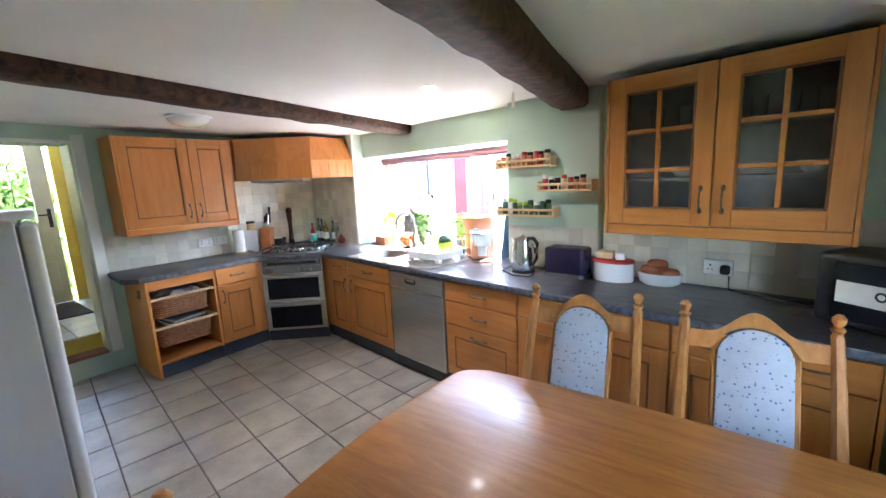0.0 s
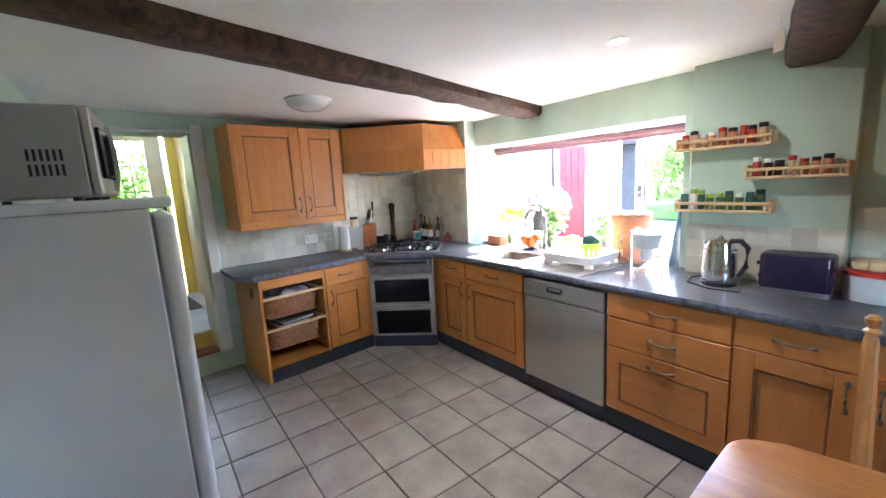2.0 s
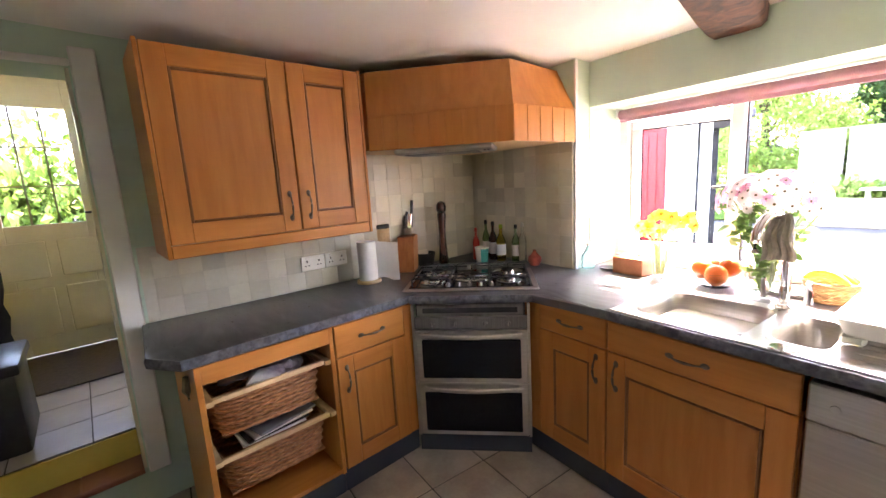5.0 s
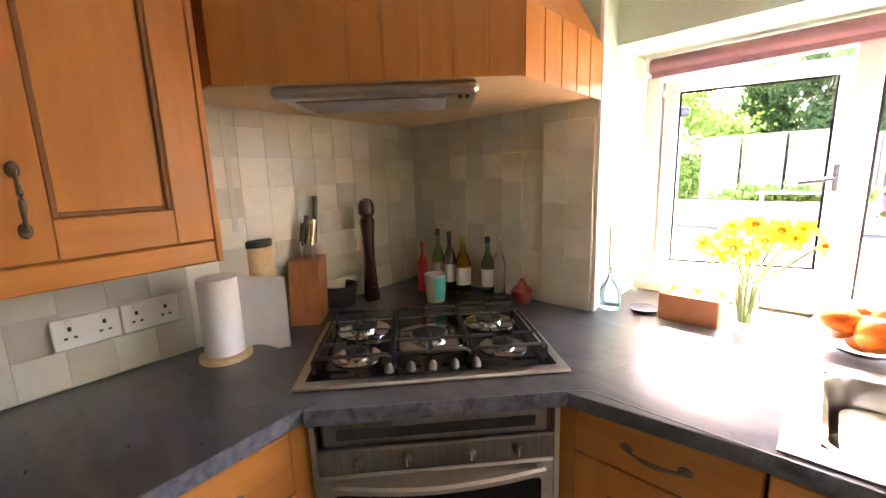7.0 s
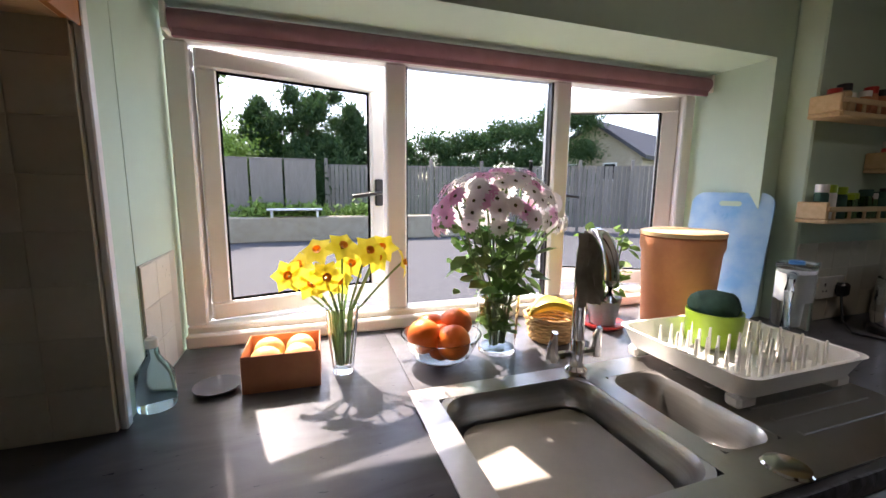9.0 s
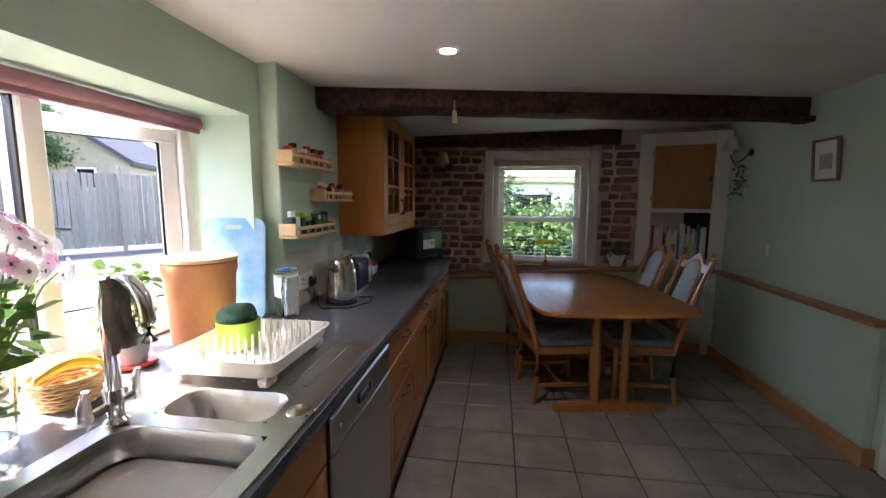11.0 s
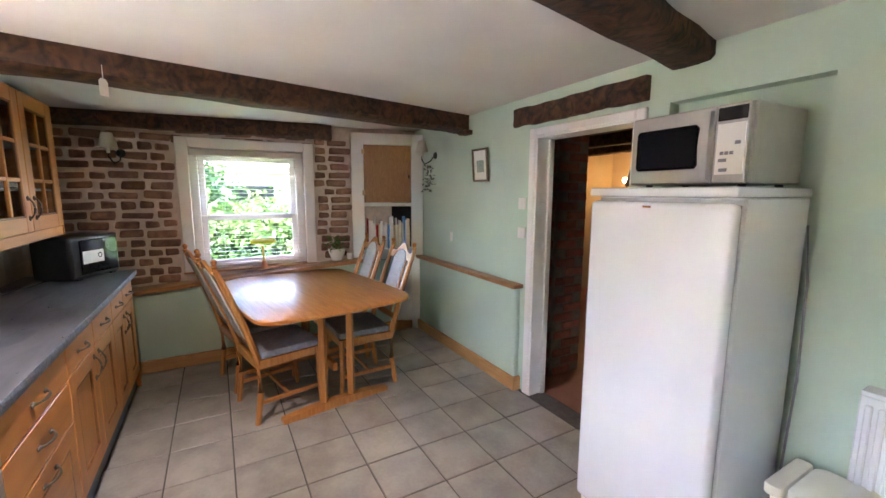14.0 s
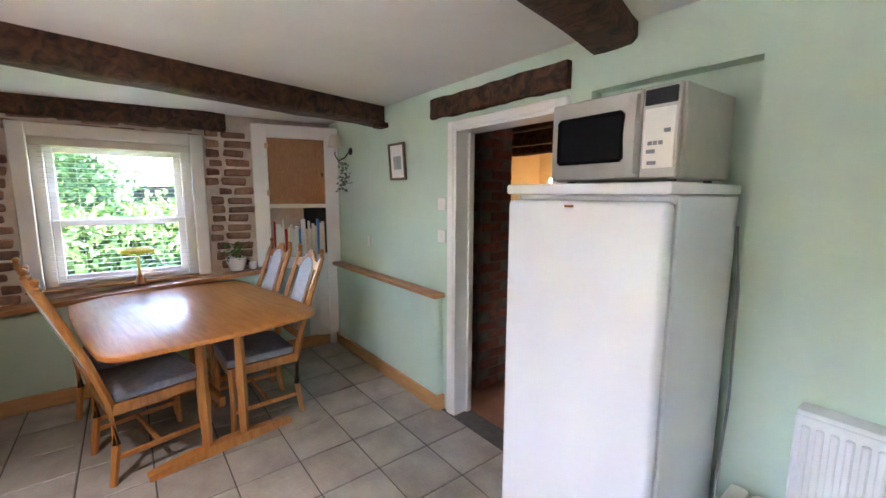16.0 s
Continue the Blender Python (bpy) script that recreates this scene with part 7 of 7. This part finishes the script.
fence_run((-1.6, 17.6), (5.9, 15.9), 2.25, 0.0, 50, 4)
fence_run((5.9, 15.9), (13.5, 11.0), 2.30, 0.0, 60, 5)
bm = roughen(slab(-5.5, 3.0, 14.4, 14.8, -0.16, 0.55, 0.03), 0.05, 1.5)
structure("low_wall", bm, STONE, "low buff stone retaining wall across the drive", "wall")
structure("bank", roughen(slab(-7, 4.0, 14.8, 17.3, -0.16, 0.45, 0.05), 0.08, 1.0), GRASS, "planted bank behind the low wall", "ground")
bushes("garden_shrubs", "low yellow-green garden shrubs above the wall", [(-3.4, 14.9, 0.6, 0.7, 0.3, 0.25), (-2.3, 15.0, 0.6, 0.6, 0.3, 0.25), (-0.4, 15.2, 0.6, 0.8, 0.4, 0.25)], FOLIAGEL, 300)
for k in range(3):
    p = thing("trellis_panel", pose(-4.9 + k * 0.98, 15.6, 0.4), "pale concrete-grey garden screen panel", "screen", "garden screens")
    part("panel", slab(0, 0.92, 0, 0.05, 0, 1.85, 0.01), FENCE, p)
    part("cap", slab(-0.02, 0.94, -0.01, 0.06, 1.851, 1.90, 0.01), FENCE, p)
bench = thing("garden_bench", pose(-3.4, 14.45, 0.55), "pale garden bench by the wall", "bench")
part("seat", slab(0, 1.5, -0.2, 0.2, 0.20, 0.25, 0.01), RENDERW, bench)
part("leg", slab(0.1, 0.16, -0.15, 0.15, 0, 0.199), RENDERW, bench)
part("leg", slab(1.34, 1.4, -0.15, 0.15, 0, 0.199), RENDERW, bench)
tree(-4.1, 20.6, 5.3, 1.5, FOLIAGE, 41, "dark green conifer behind the screens", tall=True)
tree(-2.2, 20.0, 5.8, 1.7, FOLIAGE, 52, "dark leafy tree behind the screens")
tree(-0.2, 20.8, 5.3, 1.5, FOLIAGE, 63, "dark leafy tree behind the fence", tall=True)
rnd = random.Random(9)
hedge = []
for k in range(26):
    x = -5.0 + k * 0.7
    top = 3.25 + 0.24 * max(0, x - 1.5) + rnd.uniform(-0.3, 0.35)
    if x < 1.0:
        top = 2.9 + rnd.uniform(-0.3, 0.3)
    for j in range(4):
        q = rnd.uniform(0.55, 0.85)
        hedge.append((x + rnd.uniform(-0.3, 0.3), 21.3 + rnd.uniform(-0.4, 0.5), 0.5 + (top - 1.0) * j / 3 + rnd.uniform(-0.1, 0.1), q * 1.1, 0.7, q * 0.9))
bushes("boundary_hedge", "tall dark green hedge behind the fence", hedge, FOLIAGE, 400)
tree(-6.8, 19.0, 6.5, 2.4, FOLIAGEL, 77, "yellow-green weeping willow in the garden")
shed = thing("garden_shed", pose(-7.4, 23.0, -0.05), "small brown garden shed with a pitched roof", "shed")
part("walls", slab(-0.9, 0.9, -0.7, 0.7, 0, 1.7), KNIFEWOOD, shed)
bm = bmesh.new()
prism(bm, [(-1.05, 1.7), (1.05, 1.7), (0, 2.35)], -0.85, 0.85)
for v in bm.verts:
    v.co = Vector((v.co.x, -v.co.z, v.co.y))
part("roof", bm, ROOF, shed)
part("window", slab(-0.3, 0.2, -0.72, -0.70, 0.8, 1.3), RENDERW, shed)

# neighbour's house and the outbuilding with the red door
house = thing("neighbour_house", pose(16.2, 23.0, -0.16, 0, 0, 25), "buff stone house with a dark tiled roof beyond the fence", "house")
part("wall", slab(-3.2, 6.0, -2.8, 2.8, 0, 3.4), STONE, house)
bm = prism(bmesh.new(), [(-2.8, 3.4), (2.8, 3.4), (0, 5.32)], -3.2, 6.0)
bm2 = prism(bmesh.new(), [(-3.1, 3.2), (0, 5.33), (3.1, 3.2), (3.1, 3.36), (0, 5.52), (-3.1, 3.36)], -3.5, 6.3)
for b_ in (bm, bm2):
    for v in b_.verts:
        v.co = Vector((v.co.z, v.co.x, v.co.y))
part("gable", bm, STONE, house)
roof = part("roof", bm2, ROOF, house)
course = to_mesh("tile_course", slab(-3.48, 6.28, -0.14, 0.14, 0.0, 0.03), ROOF)
for k in range(12):
    for s_ in (-1, 1):
        ob = new("tile_course", course)
        f_ = (k + 0.5) / 12
        ob.parent, ob.matrix_local = roof, pose(0, s_ * 3.1 * (1 - f_), 3.36 + 2.16 * f_ + 0.005, -s_ * 33.5)
for y in (-1.5, 0.7):
    wn_ = part("window", slab(-3.24, -3.205, y, y + 0.8, 2.1, 3.1), RENDERW, house)
    part("pane", slab(-3.25, -3.241, y + 0.08, y + 0.72, 2.18, 3.02), BLACKGLASS, wn_)
for x in (-1.8, 0.6, 3.0):
    wn_ = part("window", slab(x, x + 0.9, -2.84, -2.805, 1.9, 2.9), RENDERW, house)
    part("pane", slab(x + 0.08, x + 0.82, -2.85, -2.841, 1.98, 2.82), BLACKGLASS, wn_)
barn = thing("outbuilding", pose(-5.35, 7.42, -0.16, 0, 0, 33.5), "white rendered outbuilding with a red boarded door", "outbuilding")
part("wall", slab(-3.0, 1.3, 0.10, 3.0, 0, 2.75), RENDERW, barn)
part("roof", slab(-3.2, 1.55, -0.35, 3.2, 2.751, 2.90, 0.02), ROOF, barn)
d = part("door", slab(0.04, 0.84, 0.03, 0.098, 0.02, 2.33, 0.01), REDDOOR, barn, "red painted boarded door")
for k in range(6):
    part("board", slab(0.045 + k * 0.132, 0.170 + k * 0.132, 0.012, 0.029, 0.05, 2.30, 0.004), REDDOOR, d)
part("door_frame", slab(-0.06, 0.035, 0.0, 0.098, 0, 2.42, 0.006), RENDERW, barn)
part("door_frame", slab(0.845, 0.94, 0.0, 0.098, 0, 2.42, 0.006), RENDERW, barn)
carport = thing("carport", pose(-4.5, 8.9, -0.16, 0, 0, 33.5), "white posted open carport with a dark inside", "carport")
part("roof", slab(-0.4, 0.62, -0.4, 1.5, 2.42, 2.56, 0.02), ROOF, carport)
part("post", slab(0.42, 0.56, -0.3, -0.16, 0, 2.419, 0.008), RENDERW, carport)
part("post", slab(-0.1, 0.06, -0.3, -0.16, 0, 2.419, 0.008), RENDERW, carport)
# back and side near-black, the carport's shade painted into them
part("back", slab(-0.24, 0.5, 1.35, 1.45, 0, 2.419), DARKVOID, carport)
part("side", slab(-0.35, -0.25, -0.3, 1.45, 0, 2.419), DARKVOID, carport)

# garden seen through the sash window and the back door
bushes("garden_hedge", "sunlit green garden hedge and shrubs", [(8.0 + 0.3 * math.sin(k * 3), -3.5 + k * 0.95, 0.62 + 0.16 * math.sin(k * 1.7), 0.8, 0.8, 0.62 + 0.12 * math.sin(k * 2.3)) for k in range(9)], FOLIAGEM, 500)
tree(10.5, 3.6, 5.0, 2.0, FOLIAGE, 91, "leafy garden tree beyond the lawn", ground_z=-0.07)
cottage = thing("distant_building", pose(16.0, 0.4, -0.1, 0, 0, -90), "pale low building beyond the garden", "house")
part("wall", slab(-2.5, 2.5, 0, 3, 0, 2.4), RENDERW, cottage)
part("roof", slab(-2.7, 2.7, -0.3, 3.2, 2.401, 2.75, 0.05), STONE, cottage)
wn_ = part("window", slab(-0.8, 0.8, -0.03, -0.002, 1.2, 1.9), BLACKGLASS, cottage)
bushes("lobby_hedge", "sunlit light green shrubs outside the back door", [(-8.3, 0.2 + 0.9 * k, 1.1, 0.7, 0.7, 1.3) for k in range(-2, 3)], FOLIAGEL, 600)


# ---- pieces: tiles and bricks ----
def pieces(name, me, parent, poses):
    for m in poses:
        ob = new(name, me)
        ob.parent = parent
        ob.matrix_parent_inverse = parent.matrix_world.inverted()
        ob.matrix_world = m


G = 1 / 3
tile_me = to_mesh("floor_tile", slab(-0.1625, 0.1625, -0.1625, 0.1625, -0.008, 0.0, 0.0025), TILE)
rnd = random.Random(3)
spots_ = []
for i in range(-10, 7):
    for j in range(-3, 9):
        x, y = -G / 2 + i * G, 0.44 - G / 2 + j * G
        if -3.5 < x < 1.95 and -0.35 < y < 2.75:
            spots_.append(pose(x, y, rnd.uniform(-0.0008, 0.0006), rnd.uniform(-0.15, 0.15), rnd.uniform(-0.15, 0.15), rnd.choice((0, 90, 180, 270))))
pieces("floor_tile", tile_me, floor, spots_)

TS = 0.103
wt_me = to_mesh("wall_tile", slab(-0.0512, 0.0512, -0.0025, 0.0, -0.0512, 0.0512, 0.0009), WALLTILE)
bed = structure("tile_bed_west", prism(bmesh.new(), [(-0.02, -0.02), (2.22, -0.08), (2.22, back_of(2.22) + 0.004), (0.9, 0.004), (-0.02, 0.004)], 0.921, 1.285), TILEGROUT, "cream grout behind the west splashback tiles", "trim", MW)
structure("tile_bed_hob", slab(0.0, 0.98, 0.001, 0.004, 1.286, 1.70), TILEGROUT, "cream grout behind the hob splashback tiles", "trim", MW)
spots_ = []
for i in range(23):
    for k in range(8):
        u, z = 0.06 + i * TS, 0.974 + k * TS
        if u < 2.17 and (z < 1.22 or u < 1.04):
            spots_.append(west(u, 0.0045 + back_of(u)) @ pose(0, 0, z, rnd.uniform(-0.15, 0.15), 0, (-2.9 if u > 0.9 else 0) + rnd.uniform(-0.15, 0.15)))
pieces("wall_tile", wt_me, bed, spots_)
bed = structure("tile_bed_north", slab(-3.70, -2.706, 2.9405, 2.944, 0.921, 1.72), TILEGROUT, "cream grout behind the boxed corner tiles", "trim")
pieces("wall_tile", wt_me, bed, [pose(-2.758 - i * TS, 2.940 - (0.016 if i < 2 else 0), 0.974 + k * TS, rnd.uniform(-0.15, 0.15), 0, rnd.uniform(-0.15, 0.15)) for i in range(9) for k in range(8) if k < 7 or i < 9])
structure("tile_bed_step", slab(-2.914, -2.706, 2.9245, 2.9402, 0.921, 1.70, 0.002), TILEGROUT, "cream grouted tile return on the boxed corner", "trim")
bed = structure("tile_bed_pier", slab(-0.598, 0.128, 2.9755, 2.979, 0.921, 1.22), TILEGROUT, "cream grout behind the pier tiles", "trim")
pieces("wall_tile", wt_me, bed, [pose(-0.545 + i * TS, 2.975, 0.974 + k * TS, rnd.uniform(-0.15, 0.15), 0, rnd.uniform(-0.15, 0.15)) for i in range(7) for k in range(3)])
bed = structure("tile_bed_cabinet", slab(0.135, 1.84, 3.0405, 3.044, 0.921, 1.33), TILEGROUT, "cream grout behind the tiles under the glazed cupboard", "trim")
pieces("wall_tile", wt_me, bed, [pose(0.19 + i * TS, 3.040, 0.974 + k * TS, rnd.uniform(-0.15, 0.15), 0, rnd.uniform(-0.15, 0.15)) for i in range(16) for k in range(4)])
bed = structure("tile_bed_reveal", slab(-2.6995, -2.696, 3.085, 3.35, 0.921, 1.235), TILEGROUT, "cream grout behind the window reveal tiles", "trim")
pieces("wall_tile", wt_me, bed, [pose(-2.6955, 3.135 + i * TS, 0.974 + k * TS, 0, 0, 90) for i in range(2) for k in range(3)])

# bricks of the east wall: uneven old courses
brick_shapes = [to_mesh("brick", roughen(slab(-0.028, 0.0, -w / 2, w / 2, -0.0265, 0.0265, 0.009), 0.007, 20, w * 50), m_) for w in (0.20, 0.165, 0.10, 0.22) for m_ in (BRICK,)]
widths = (0.20, 0.165, 0.10, 0.22)
for name_, ya, yb, shift in (("brick", 2.06, 3.03, 0.0), ("brick", 0.50, 0.88, 0.07), ("brick", 0.88, 2.06, 0.03)):
    z = 0.78 if ya == 2.06 else 0.90 if ya != 0.88 else 2.00
    while z < 2.12:
        y = ya + rnd.uniform(0, 0.08)
        while y < yb - 0.05:
            k = rnd.randrange(4)
            if y + widths[k] > yb:
                k = 2
            if y + widths[k] > yb + 0.02:
                break
            ob = new("brick", brick_shapes[k])
            ob.parent = wall_east
            ob.matrix_world = pose(1.871 + rnd.uniform(-0.006, 0.004), y + widths[k] / 2, z + rnd.uniform(-0.006, 0.006), rnd.uniform(-2.5, 2.5), 0, rnd.uniform(-1.5, 1.5)) @ Matrix.Diagonal((1, 1, rnd.uniform(1.0, 1.32), 1))
            y += widths[k] + rnd.uniform(0.018, 0.04)
        z += 0.082

red_me = to_mesh("brick", roughen(slab(-0.105, 0.105, -0.012, 0.0, -0.032, 0.032, 0.005), 0.003, 20, 3), BRICKR)
red_end = to_mesh("brick", roughen(slab(-0.012, 0.0, -0.105, 0.105, -0.032, 0.032, 0.005), 0.003, 20, 4), BRICKR)
for k in range(28):
    z = 0.04 + k * 0.078
    for i in range(2):
        x = -0.01 + 0.115 + i * 0.225 + (0.03 if k % 2 else 0)
        ob = new("brick", red_me)
        ob.parent = brick_pier
        ob.matrix_world = pose(min(x, 0.35), -0.612, z, 0, 0, 180)
    for i in range(1):
        y = -0.735 - (0.10 if k % 2 else 0)
        ob = new("brick", red_end)
        ob.parent = brick_pier
        ob.matrix_world = pose(-0.014, y, z)

lob_me = to_mesh("lobby_tile", slab(-0.147, 0.147, -0.147, 0.147, 0, 0.006, 0.002), LOBBYTILE)
lob_bed = bpy.data.objects["floor_lobby"]
pieces("lobby_tile", lob_me, lob_bed, [MD @ pose(2.06 + i * 0.3, -0.32 - j * 0.3, 0.345) for i in range(4) for j in range(6)])
step_bed = bpy.data.objects["doorstep"]
step_me = to_mesh("step_tile", slab(-0.115, 0.115, -0.078, 0.078, 0, 0.005, 0.002), QUARRY)
pieces("step_tile", step_me, step_bed, [MD @ pose(2.46 + i * 0.235, -0.068, 0.205) for i in range(3)])
